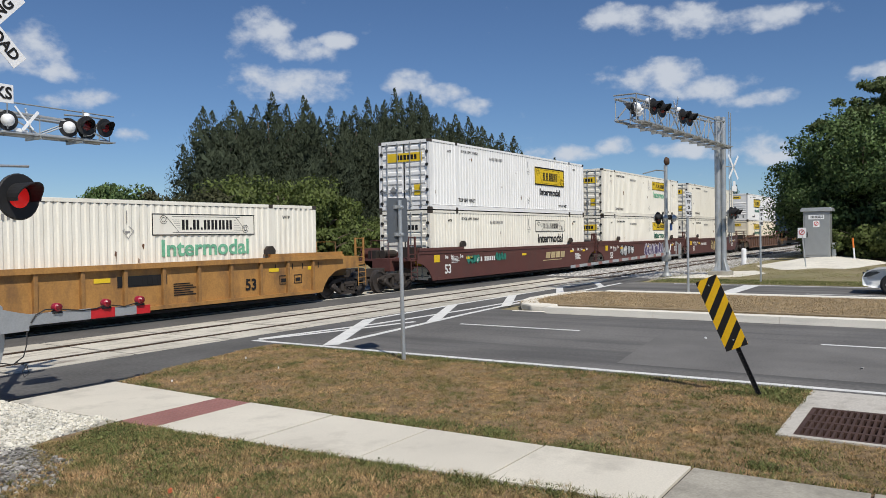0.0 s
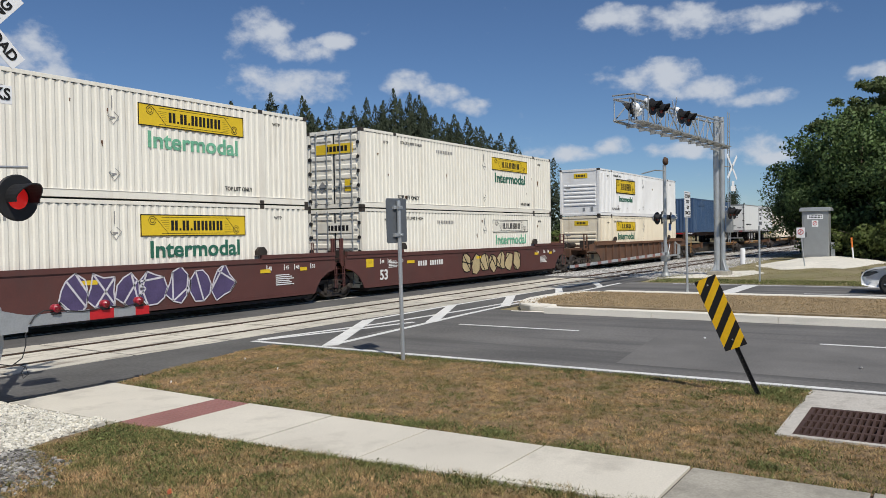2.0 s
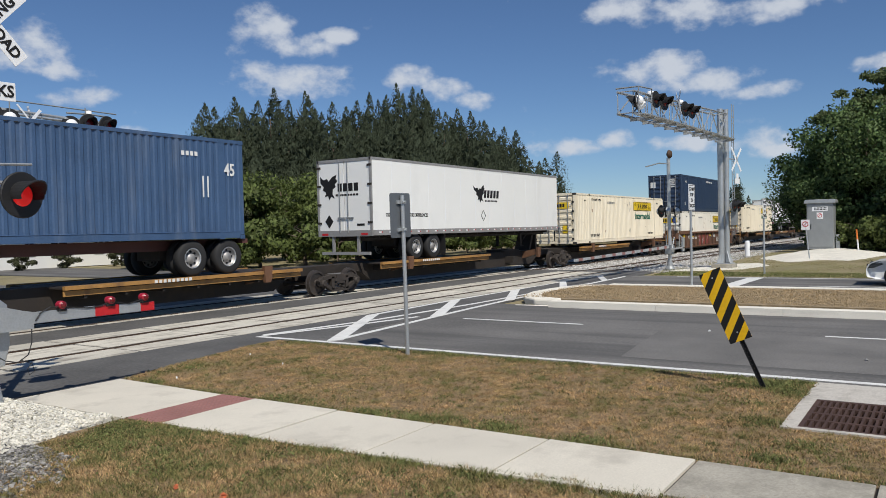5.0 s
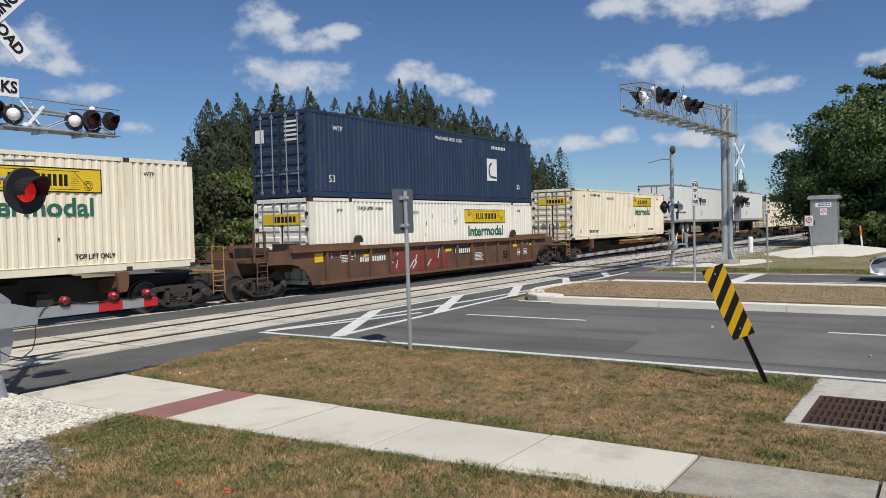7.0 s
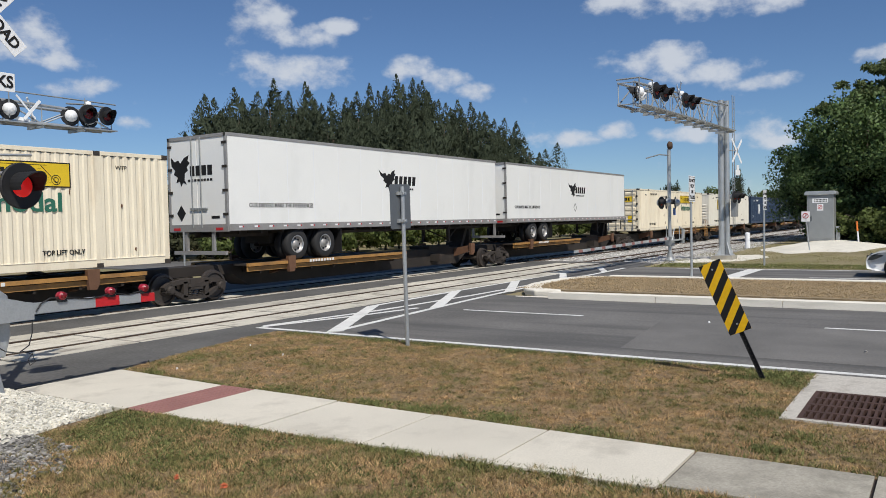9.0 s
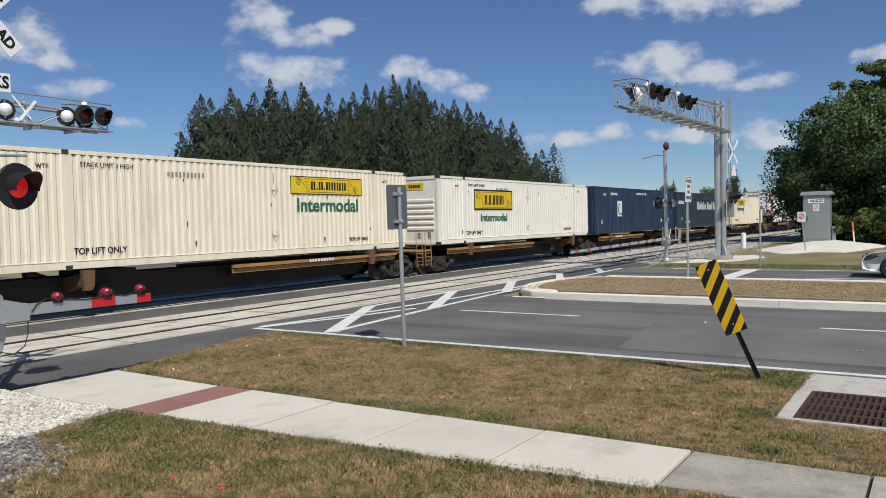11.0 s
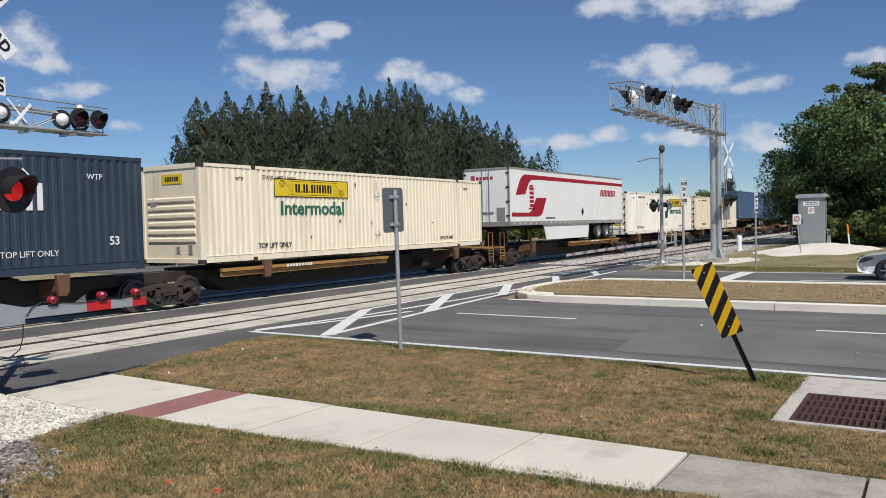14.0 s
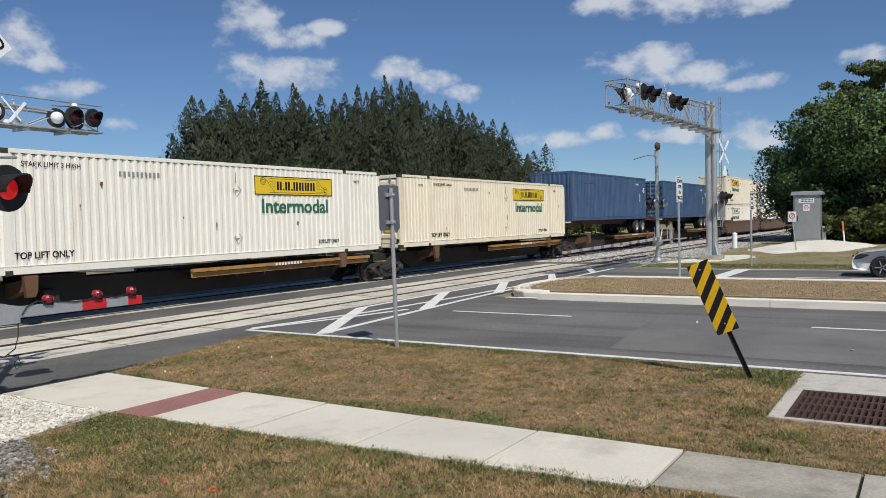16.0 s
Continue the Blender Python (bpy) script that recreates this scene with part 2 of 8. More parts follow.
M_SOIL = mat("dry_lawn_soil", (0.205, 0.140, 0.076), 0.95, var=0.85, coarse=9.0, fine=38, bump=1.0, grime=(0.10, 0.10, 0.035), grime_amount=0.8, stretch=(0.9, 0.9, 1))
M_GROUND = mat("far_dry_grass_ground", (0.245, 0.205, 0.110), 0.95, var=0.35, coarse=0.4, fine=12, bump=0.6, grime=(0.13, 0.15, 0.05), grime_amount=0.8, stretch=(0.25, 0.25, 1))
M_BLADE = mat("dry_grass_blades", (0.42, 0.280, 0.145), 0.85, var=0.4, coarse=1.4, fine=6, bump=0, grime=(0.15, 0.155, 0.055), grime_amount=0.9, stretch=(1.6, 1.6, 1), grime_range=(0.43, 0.62), island=0.75, spec=0.1)
M_GREENBLADE = mat("green_weed_blades", (0.135, 0.150, 0.055), 0.8, var=0.4, bump=0, island=0.65, spec=0.15)
M_BALLAST = mat("grey_ballast_stone", (0.50, 0.485, 0.46), 0.9, var=0.3, coarse=1, fine=18, bump=0.8, island=0.4)
M_BALLASTBED = mat("ballast_bed", (0.40, 0.385, 0.365), 0.95, var=0.45, coarse=2, fine=16, bump=1.0)
M_GRAVEL = mat("dark_grey_gravel", (0.23, 0.22, 0.205), 0.9, var=0.35, coarse=2, fine=18, bump=0.8, island=0.85)
M_LIMEROCK = mat("white_limerock", (0.66, 0.63, 0.55), 0.9, var=0.15, coarse=2, fine=25, bump=0.6, island=0.2)
M_TIE = mat("weathered_timber_sleeper", (0.105, 0.085, 0.066), 0.9, var=0.3, coarse=2, fine=30)
M_GRATE = mat("rusted_iron_grate", (0.072, 0.040, 0.031), 0.8, 0.2, var=0.3, coarse=5, fine=50)
M_LEAF_DARK = mat("dark_pine_foliage", (0.064, 0.080, 0.052), 0.9, var=0.3, coarse=0.25, fine=1.5, bump=0, island=0.3, spec=0.1, thin=0.38)
M_LEAF = mat("broad_green_foliage", (0.118, 0.180, 0.064), 0.6, var=0.35, coarse=0.3, fine=1.2, bump=0, island=0.5, spec=0.3, thin=0.38)
M_LEAF_BRIGHT = mat("bright_green_foliage", (0.120, 0.155, 0.045), 0.65, var=0.3, coarse=0.4, fine=3, bump=0, island=0.45, spec=0.3, thin=0.38)
M_LEAF_OLIVE = mat("dull_olive_foliage", (0.080, 0.086, 0.044), 0.7, var=0.3, coarse=0.4, fine=3, bump=0, island=0.4, spec=0.2, thin=0.38)
M_NEEDLE = mat("slash_pine_needles", (0.13, 0.165, 0.070), 0.7, var=0.3, coarse=0.6, fine=3, bump=0, island=0.4, spec=0.2, thin=0.38)
M_VERGE = mat("patchy_verge_grass", (0.20, 0.205, 0.085), 0.9, var=0.3, coarse=0.5, fine=4, bump=0, grime=(0.30, 0.235, 0.125), grime_amount=0.9, stretch=(0.5, 0.5, 1), grime_range=(0.45, 0.65), island=0.4, spec=0.1)
M_RUSTCHIP = mat("rust_chip", (0.13, 0.062, 0.032), 0.85, var=0.3, coarse=6, fine=40)
M_PATCH = mat("paler_asphalt_patch", (0.146, 0.141, 0.134), 0.88, var=0.34, coarse=0.8, fine=30, bump=0.35, grime=(0.08, 0.078, 0.075), grime_amount=0.5, stretch=(0.8, 0.15, 1))
M_MEDIAN = mat("bleached_median_turf", (0.26, 0.198, 0.118), 0.95, var=0.5, coarse=5.0, fine=30, bump=1.0, grime=(0.17, 0.13, 0.065), grime_amount=0.7, stretch=(0.8, 0.8, 1))
M_MEDIANBLADE = mat("bleached_grass_blades", (0.38, 0.285, 0.165), 0.85, var=0.35, coarse=1.0, fine=6, bump=0, island=0.5, spec=0.1)
M_APRON = mat("bleached_apron_concrete", (0.52, 0.49, 0.44), 0.9, var=0.2, coarse=3, fine=40, bump=0.4, grime=(0.24, 0.22, 0.19), grime_amount=0.8, stretch=(3, 3, 1), grime_range=(0.46, 0.68))
M_LITTER = mat("dry_leaf_litter", (0.27, 0.180, 0.095), 0.85, var=0.4, coarse=2, fine=9, bump=0, island=0.6, spec=0.1)
M_BARK = mat("grey_brown_bark", (0.13, 0.10, 0.075), 0.9, var=0.3, coarse=2, fine=20, bump=0.6)
M_STUCCO = mat("white_stucco", (0.74, 0.74, 0.71), 0.85, var=0.06, coarse=1, fine=30)
M_GLASSDARK = mat("dark_window_glass", (0.03, 0.036, 0.042), 0.08, var=0.2, bump=0)
M_CARPAINT = mat("silver_white_car_paint", (0.78, 0.79, 0.80), 0.22, 0.1, var=0.03, bump=0)
M_GRAF_A = mat("silver_spray_paint", (0.42, 0.44, 0.45), 0.5, 0.2, var=0.35, coarse=2)
M_GRAF_B = mat("violet_spray_paint", (0.075, 0.055, 0.13), 0.6, var=0.4, coarse=2)
M_GRAF_C = mat("sand_spray_paint", (0.45, 0.36, 0.20), 0.6, var=0.3, coarse=2)
M_GRAF_D = mat("teal_spray_paint", (0.03, 0.20, 0.15), 0.6, var=0.3, coarse=2)
M_GRAF_E = mat("pale_spray_paint", (0.58, 0.56, 0.60), 0.6, var=0.2, coarse=2)
M_GRAF_RED = mat("faded_red_spray_paint", (0.20, 0.040, 0.030), 0.7, var=0.3, coarse=2, grime=(0.12, 0.05, 0.03), grime_amount=0.7, stretch=(1.5, 1.5, 1.5))
M_SCRAP = mat("orange_red_plastic", (0.50, 0.11, 0.04), 0.6, var=0.2)
M_ORANGE = mat("orange_plastic", (0.75, 0.20, 0.03), 0.5, var=0.08)
M_BLUEPLATE = mat("blue_plate", (0.02, 0.10, 0.36), 0.4, var=0.08)


# ---- mesh building ----
class Geo:
    def __init__(self):
        self.v, self.f = [], []

    def add(self, verts, faces):
        n = len(self.v)
        self.v += [tuple(p) for p in verts]
        self.f += [tuple(i + n for i in q) for q in faces]
        return self

    def box(self, x0, y0, z0, x1, y1, z1):
        return self.add([(x0, y0, z0), (x1, y0, z0), (x1, y1, z0), (x0, y1, z0), (x0, y0, z1), (x1, y0, z1), (x1, y1, z1), (x0, y1, z1)],
                        [(0, 3, 2, 1), (4, 5, 6, 7), (0, 1, 5, 4), (1, 2, 6, 5), (2, 3, 7, 6), (3, 0, 4, 7)])

    def obox(self, m, sx, sy, sz):
        g = Geo().box(-sx / 2, -sy / 2, -sz / 2, sx / 2, sy / 2, sz / 2)
        return self.add([m @ Vector(p) for p in g.v], g.f)

    def beam(self, a, b, w, h):
        """A bar from a to b, w wide and h high."""
        a, b = Vector(a), Vector(b)
        d = b - a
        m = Matrix.Translation((a + b) / 2) @ d.to_track_quat("X", "Z").to_matrix().to_4x4()
        return self.obox(m, d.length, w, h)

    def tube(self, pts, r, n=8, r_end=None):
        pts = [Vector(p) for p in pts]
        base = len(self.v)
        k = len(pts)
        for i, p in enumerate(pts):
            d = (pts[min(i + 1, k - 1)] - pts[max(i - 1, 0)]).normalized()
            q = d.to_track_quat("Z", "Y").to_matrix()
            rr = r if r_end is None else r + (r_end - r) * i / (k - 1)
            for j in range(n):
                a = 2 * math.pi * j / n
                self.v.append(tuple(p + q @ Vector((rr * math.cos(a), rr * math.sin(a), 0))))
        for i in range(k - 1):
            for j in range(n):
                j2 = (j + 1) % n
                self.f.append((base + i * n + j, base + i * n + j2, base + (i + 1) * n + j2, base + (i + 1) * n + j))
        self.f.append(tuple(base + j for j in reversed(range(n))))
        self.f.append(tuple(base + (k - 1) * n + j for j in range(n)))
        return self

    def prism(self, poly, axis, d0, d1):
        """A flat outline given thickness along an axis: 'y' takes (x, z) points, 'x' takes (y, z), 'z' takes (x, y)."""
        n = len(poly)

        def put(p, d):
            return {"y": (p[0], d, p[1]), "x": (d, p[0], p[1]), "z": (p[0], p[1], d)}[axis]
        vs = [put(p, d0) for p in poly] + [put(p, d1) for p in poly]
        fs = [tuple(range(n)), tuple(range(2 * n - 1, n - 1, -1))] + [(i, i + n, (i + 1) % n + n, (i + 1) % n) for i in range(n)]
        return self.add(vs, fs)

    def lathe(self, prof, centre, axis="y", n=24):
        """A round body from (radius, offset along the axis) pairs."""
        base, k = len(self.v), len(prof)
        c = Vector(centre)
        for r, d in prof:
            for j in range(n):
                a = 2 * math.pi * j / n
                p, q = r * math.cos(a), r * math.sin(a)
                self.v.append(tuple(c + Vector({"y": (p, d, q), "x": (d, p, q), "z": (p, q, d)}[axis])))
        for i in range(k - 1):
            for j in range(n):
                j2 = (j + 1) % n
                self.f.append((base + i * n + j, base + i * n + j2, base + (i + 1) * n + j2, base + (i + 1) * n + j))
        return self

    def moved(self, m):
        self.v = [tuple(m @ Vector(p)) for p in self.v]
        return self

    def mesh(self, name, material, smooth=False, recalc=True):
        me = bpy.data.meshes.new(name)
        me.from_pydata(self.v, [], self.f)
        if recalc:
            bm = bmesh.new()
            bm.from_mesh(me)
            bmesh.ops.recalc_face_normals(bm, faces=bm.faces)
            bm.to_mesh(me)
            bm.free()
        me.materials.append(material)
        if smooth:
            me.polygons.foreach_set("use_smooth", [True] * len(me.polygons))
        me.update()
        return me


def empty(name, m=None):
    ob = new(name)
    ob.empty_display_size = 0.3
    if m is not None:
        ob.matrix_basis = m
    return ob


# marks too fine to be told apart one by one
FINE = {"code_bars", "stencil_mark", "rail_slots", "reflective_tape", "notice_bars", "block_letters", "tactile_domes", "post_hole", "rim_hole", "panel_joint", "scroll_outline", "end_mark", "rust_chip", "placard_holder", "lettering_row"}


def part(name, geo, material, parent=None, label="", bevel=0.0, smooth=False, m=None, recalc=True):
    """Links a mesh as one object under a thing or a part."""
    data = geo if isinstance(geo, bpy.types.Mesh) else geo.mesh(name, material, smooth, recalc)
    ob = new(name, data)
    if parent is not None:
        ob.parent = parent
    if m is not None:
        ob.matrix_basis = m
    if label:
        ob["label"] = label
    if name in FINE:
        ob["kind"] = "stuff"
    if bevel:
        mod = ob.modifiers.new("bevel", "BEVEL")
        mod.width, mod.segments, mod.limit_method = bevel, 2, "ANGLE"
    return ob


TEXTS = {}


def text_mesh(words, size, material, bold=0.0):
    key = (words, size, material.name)
    if key not in TEXTS:
        cu = bpy.data.curves.new("letters", "FONT")
        cu.body, cu.size, cu.extrude, cu.offset, cu.resolution_u = words, size, 0.004, bold, 3
        cu.align_x, cu.align_y = "CENTER", "CENTER"
        ob = bpy.data.objects.new("letters", cu)
        scene.collection.objects.link(ob)
        me = bpy.data.meshes.new_from_object(ob.evaluated_get(bpy.context.evaluated_depsgraph_get()))
        me.name = "letters"
        me.materials.clear()
        me.materials.append(material)
        bpy.data.objects.remove(ob)
        bpy.data.curves.remove(cu)
        TEXTS[key] = me
    return TEXTS[key]


def lettering(words, size, material, parent, m, wide=1.0, bold=0.0):
    return part("lettering", text_mesh(words, size, material, bold), material, parent, m=m @ Matrix.Diagonal((wide, 1, 1, 1)))


# ---- ground, roads and tracks ----
TRACK_NEAR, TRACK_FAR, GAUGE = 14.62, 19.0, 1.435


def sheet(name, poly, z0, z1, material, label, kind="structure"):
    return tagged(part(name, Geo().prism(poly, "z", z0, z1), material), label, name.split("_")[0], kind=kind)


def make_ground():
    g = Geo()
    g.add([(-900, -900, -0.06), (1800, -900, -0.06), (1800, 1800, -0.06), (-900, 1800, -0.06)], [(0, 1, 2, 3)])
    tagged(part("ground", g, M_GROUND), "flat dry grassy ground reaching the horizon", "ground", kind="structure")
    sheet("road", [(11.6, -160), (20.1, -160), (20.1, 160), (11.6, 160)], -0.1, 0.0, M_ASPHALT, "grey asphalt carriageway with worn white lines")
    sheet("road_far", [(26.1, -160), (33.4, -160), (33.4, 160), (26.1, 160)], -0.1, 0.0, M_ASPHALT, "grey asphalt carriageway beyond the median")
    sheet("road_patch", [(12.6, 4.65), (14.2, 4.85), (16.3, 5.1), (16.35, -30), (12.6, -30)], -0.05, 0.004, M_PATCH, "paler asphalt patch in the near lane")
    # asphalt of the crossing, between the sidewalk and the rails
    sheet("crossing_apron", [(-14, 10.95), (5.71, 10.92), (7.38, 10.76), (8.09, 10.96), (9.09, 11.22), (10.2, 11.45), (11.1, 11.64), (11.6, 11.62),
                      (11.61, 11.0), (36.0, 11.6), (37.0, 12.4), (37.0, 24.5), (4.0, 24.5), (-14, 24.0)], -0.1, 0.004, M_ASPHALT_OLD,
          "patched grey asphalt around the level crossing")
    # verges and median
    sheet("lawn_strip", [(7.22, -30), (8.86, -30), (8.86, 1.52), (7.22, 1.52)], -0.1, 0.012, M_SOIL, "dry brown lawn strip beside the drain")
    sheet("lawn", [(7.22, 1.52), (11.62, 1.52), (11.62, 11.61), (11.1, 11.63), (10.2, 11.44), (9.09, 11.21), (8.09, 10.95), (7.36, 10.74)], -0.1, 0.012, M_SOIL,
          "dry brown lawn strip between sidewalk and road")
    sheet("lawn_front", [(-30, -30), (5.95, -30), (5.95, 5.0), (5.78, 8.4), (4.4, 8.25), (-30, 8.3)], -0.1, 0.012, M_SOIL, "dry patchy lawn in front of the sidewalk")
    sheet("verge_far", [(33.4, -160), (90, -160), (90, 11.2), (60, 10.9), (40.0, 10.35), (37.0, 10.5), (33.4, 10.9)], -0.1, 0.01, M_GROUND, "dry grass verge beside the far road")
    med = [(20.62, -160), (25.75, -160), (25.75, 10.0), (24.9, 10.75), (23.7, 10.85), (22.4, 10.8), (21.4, 10.5), (20.8, 10.1), (20.5, 9.2)]
    sheet("median", med, -0.1, 0.16, M_MEDIAN, "dry grass median between two kerbs")


def kerb_run(pts, width, height, name, label):
    """A concrete kerb in cast lengths along a line."""
    holder = tagged(empty(name), label, "kerb", kind="structure")
    for a, b in zip(pts[:-1], pts[1:]):
        a, b = Vector(a), Vector(b)
        n = max(1, round((b - a).length / 3.05))
        for i in range(n):
            p, q = a.lerp(b, i / n), a.lerp(b, (i + 1) / n)
            d = (q - p).normalized() * 0.006
            s = Vector((-d.y, d.x, 0)).normalized() * width
            p, q = p + d, q - d
            top = 0.86
            vs = [p, q, q + s, p + s, p + s * (1 - top) + Vector((0, 0, height)), q + s * (1 - top) + Vector((0, 0, height)), q + s + Vector((0, 0, height)), p + s + Vector((0, 0, height))]
            vs = [Vector((v.x, v.y, v.z - 0.05 if k < 4 else v.z)) for k, v in enumerate(vs)]
            part("kerb_stone", Geo().add(vs, [(0, 3, 2, 1), (4, 5, 6, 7), (0, 1, 5, 4), (1, 2, 6, 5), (2, 3, 7, 6), (3, 0, 4, 7)]), M_KERB, holder)
    return holder


def make_kerbs():
    h = kerb_run([(25.98, -60, 0), (25.98, 10.0, 0)], -0.5, 0.165, "median_kerb", "pale concrete median kerb cast in lengths")
    h = kerb_run([(20.12, 9.3, 0), (20.12, -60, 0)], -0.5, 0.165, "median_kerb", "pale concrete median kerb cast in lengths")
    nose = [(20.12, 9.31), (20.2, 10.0), (20.6, 10.5), (21.4, 10.95), (22.4, 11.2), (23.8, 11.25), (25.0, 11.1), (25.7, 10.6), (25.98, 10.01), (25.49, 10.01), (25.2, 10.35), (24.8, 10.55), (23.7, 10.7), (22.5, 10.65), (21.6, 10.42), (20.95, 10.05), (20.63, 9.31)]
    part("kerb_nose", Geo().prism(nose, "z", -0.05, 0.168), M_KERB, h, "rounded end of the kerb", bevel=0.05)
    sheet("kerb_gutter", [(19.86, -60), (20.12, -60), (20.12, 9.4), (19.98, 10.5), (19.86, 10.4)], -0.1, 0.006, M_KERB, "pale concrete gutter along the median kerb")


def line(pts, w, z=0.009, into=None):
    pts = [Vector((p[0], p[1], 0)) for p in pts]
    g = Geo()
    for a, b in zip(pts[:-1], pts[1:]):
        s = (b - a).normalized().cross(Vector((0, 0, 1))) * w / 2
        g.prism([(a - s)[:2], (b - s)[:2], (b + s)[:2], (a + s)[:2]], "z", 0.003, z)
    return g


def make_markings():
    h = tagged(empty("road_marking"), "worn white painted lines on the asphalt", "road marking", kind="structure")

    def put(g):
        part("painted_line", g, M_LINE, h)
    put(line([(11.86, -60), (11.86, 12.45)], 0.14))
    for k in range(-5, 1):
        y = 6.92 + k * 12.19 * 0.66
        put(line([(16.4, y), (16.4, y + 3.12)], 0.11))
    put(line([(26.35, -60), (26.35, 11.2)], 0.13))
    put(line([(29.0, -60), (29.0, 4.0)], 0.11))
    put(line([(32.9, -60), (32.9, 9.6)], 0.14))
    put(Geo().prism([(33.0, 6.2), (33.0, 6.75), (27.2, 6.75), (27.2, 6.2)], "z", 0.003, 0.012))
    # zigzag box in front of the rails: three long lines and slanted bars
    put(line([(12.0, 12.45), (14.4, 11.75), (16.3, 11.35)], 0.13, 0.011))
    put(line([(12.1, 12.5), (15.5, 11.95), (19.6, 11.75), (24.9, 11.75), (29, 11.6)], 0.13, 0.012))
    put(line([(12.15, 10.5), (18.3, 11.12), (21.2, 11.35), (26, 11.5), (32.5, 11.75)], 0.14, 0.013))
    put(line([(16.1, 12.75), (20.7, 12.95), (24.7, 13.0), (29, 13.05), (33.5, 13.0)], 0.13, 0.011))
    for a, b, c, d in (((11.95, 10.58), (12.2, 10.36), (16.42, 12.68), (16.05, 12.80)), ((16.45, 11.08), (16.7, 10.86), (20.8, 12.84), (20.55, 13.02)),
                       ((20.92, 11.36), (21.2, 11.16), (24.9, 12.88), (24.6, 13.06)), ((25.3, 11.53), (25.8, 11.44), (29.12, 12.97), (28.82, 13.12)),
                       ((29.7, 11.68), (30.2, 11.62), (32.9, 12.92), (32.55, 13.05))):
        put(Geo().prism([a, b, c, d], "z", 0.003, 0.015))


def make_sidewalk():
    h = tagged(empty("sidewalk"), "pale concrete sidewalk slabs with a red tactile strip", "sidewalk", kind="structure")
    ys = [10.7, 8.33, 7.70, 6.27, 4.86, 3.45, 1.96, 0.5, -1.0, -2.5, -4, -5.5, -7]

    def near(y):
        return 5.72 + max(0, 8.4 - y) * 0.042 + max(0, 10.0 - y) * 0.012

    def far(y):
        return 7.33 - min(0.085, max(0, 10.7 - y) * 0.035)
    for i, (a, b) in enumerate(zip(ys[:-1], ys[1:])):
        g = 0.014
        poly = [(near(b + g), b + g), (far(b + g), b + g), (far(a - g), a - g), (near(a - g), a - g)]
        old = b < 1.8
        if old:
            poly = [(p[0] + (0.1 if p[0] < 7 else 0.0), p[1]) for p in poly]
        z = 0.03 + 0.004 * ((i * 7) % 3)
        part("slab", Geo().prism(poly, "z", -0.06, z), M_BRICKRED if i == 1 else M_CONC_OLD if old else M_CONC, h, "red tactile slab" if i == 1 else "", bevel=0.003)
    part("joint_filler", Geo().prism([(5.9, 9.0), (7.3, 9.0), (7.3, -6), (6.5, -6), (6.3, 2.0), (6.0, 5.0)], "z", -0.06, 0.006), M_UNDER, h, "dark dirt in the joints")
    dome = Geo()
    for i in range(20):
        for j in range(9):
            dome.lathe([(0.016, 0), (0.011, 0.006), (0.001, 0.007)], (5.83 + i * 0.0715, 7.745 + j * 0.066, 0.034), "z", 6)
    part("tactile_domes", dome, M_BRICKRED, h)


def make_tracks():
    # rails, concrete panels in the crossing, sleepers and ballast outside it
    x0, x1 = 4.6, 35.5
    for cy, nm in ((TRACK_NEAR, "near_track"), (TRACK_FAR, "far_track")):
        h = tagged(empty(nm), "worn steel rails through the concrete level crossing", "railway track", kind="structure")
        for s in (-1, 1):
            y = cy + s * GAUGE / 2
            prof = [(-0.036, 0.022), (-0.036, -0.02), (-0.01, -0.032), (-0.01, -0.12), (-0.07, -0.14), (0.07, -0.14), (0.01, -0.12), (0.01, -0.032), (0.036, -0.02), (0.036, 0.022)]
            part("rail", Geo().prism([(y + a, b) for a, b in prof], "x", -160, 420), M_RAILSIDE, h)
            part("rail_head", Geo().box(-160, y - 0.03, 0.0225, 420, y + 0.03, 0.027), M_TREAD, h, "polished running surface")
        rows = ((cy - 1.62, cy - GAUGE / 2 - 0.10), (cy - GAUGE / 2 + 0.15, cy + GAUGE / 2 - 0.15), (cy + GAUGE / 2 + 0.10, cy + 1.62))
        if cy == TRACK_FAR:
            rows = ((cy - 1.02, cy - GAUGE / 2 - 0.075),) + rows[1:]
        for ra, (y0, y1) in enumerate(rows):
            n = round((x1 - x0) / 2.44)
            for i in range(n):
                a, b = x0 + i * (x1 - x0) / n, x0 + (i + 1) * (x1 - x0) / n
                part("panel", Geo().box(a + 0.035, y0, -0.12, b - 0.035, y1, 0.012 + 0.004 * ((i + ra) % 2)), M_PANEL, h)
        # Dark strips beside the rails: the grooves' shade is put into their colour.
        gap = Geo()
        for s in (-1, 1):
            y = cy + s * GAUGE / 2
            gap.box(x0, y - 0.16, -0.1, x1, y + 0.16, 0.0045)
        part("flangeway", gap, M_UNDER, h, "dark strip with the flangeway's shade in its colour")
        for i in range(150):
            x = x1 + 0.4 + i * 0.55
            part("sleeper", Geo().box(x, cy - 1.3, -0.2, x + 0.23, cy + 1.3, -0.035), M_TIE, h)
    g = Geo()
    g.prism([(9.9, -0.05), (11.6, -0.02), (12.9, -0.045), (20.9, -0.045), (21.9, -0.055), (21.9, -0.4), (9.9, -0.4)], "x", x1 + 1.0, 420)
    g.prism([(12.0, -0.05), (13.0, -0.045), (20.9, -0.045), (21.7, -0.055), (21.7, -0.4), (12.0, -0.4)], "x", -160, x0 - 0.2)
    tagged(part("ballast_bed", g, M_BALLASTBED), "bed of grey crushed stone under the rails", "ballast", kind="structure")


make_ground()
make_kerbs()
make_markings()
make_sidewalk()
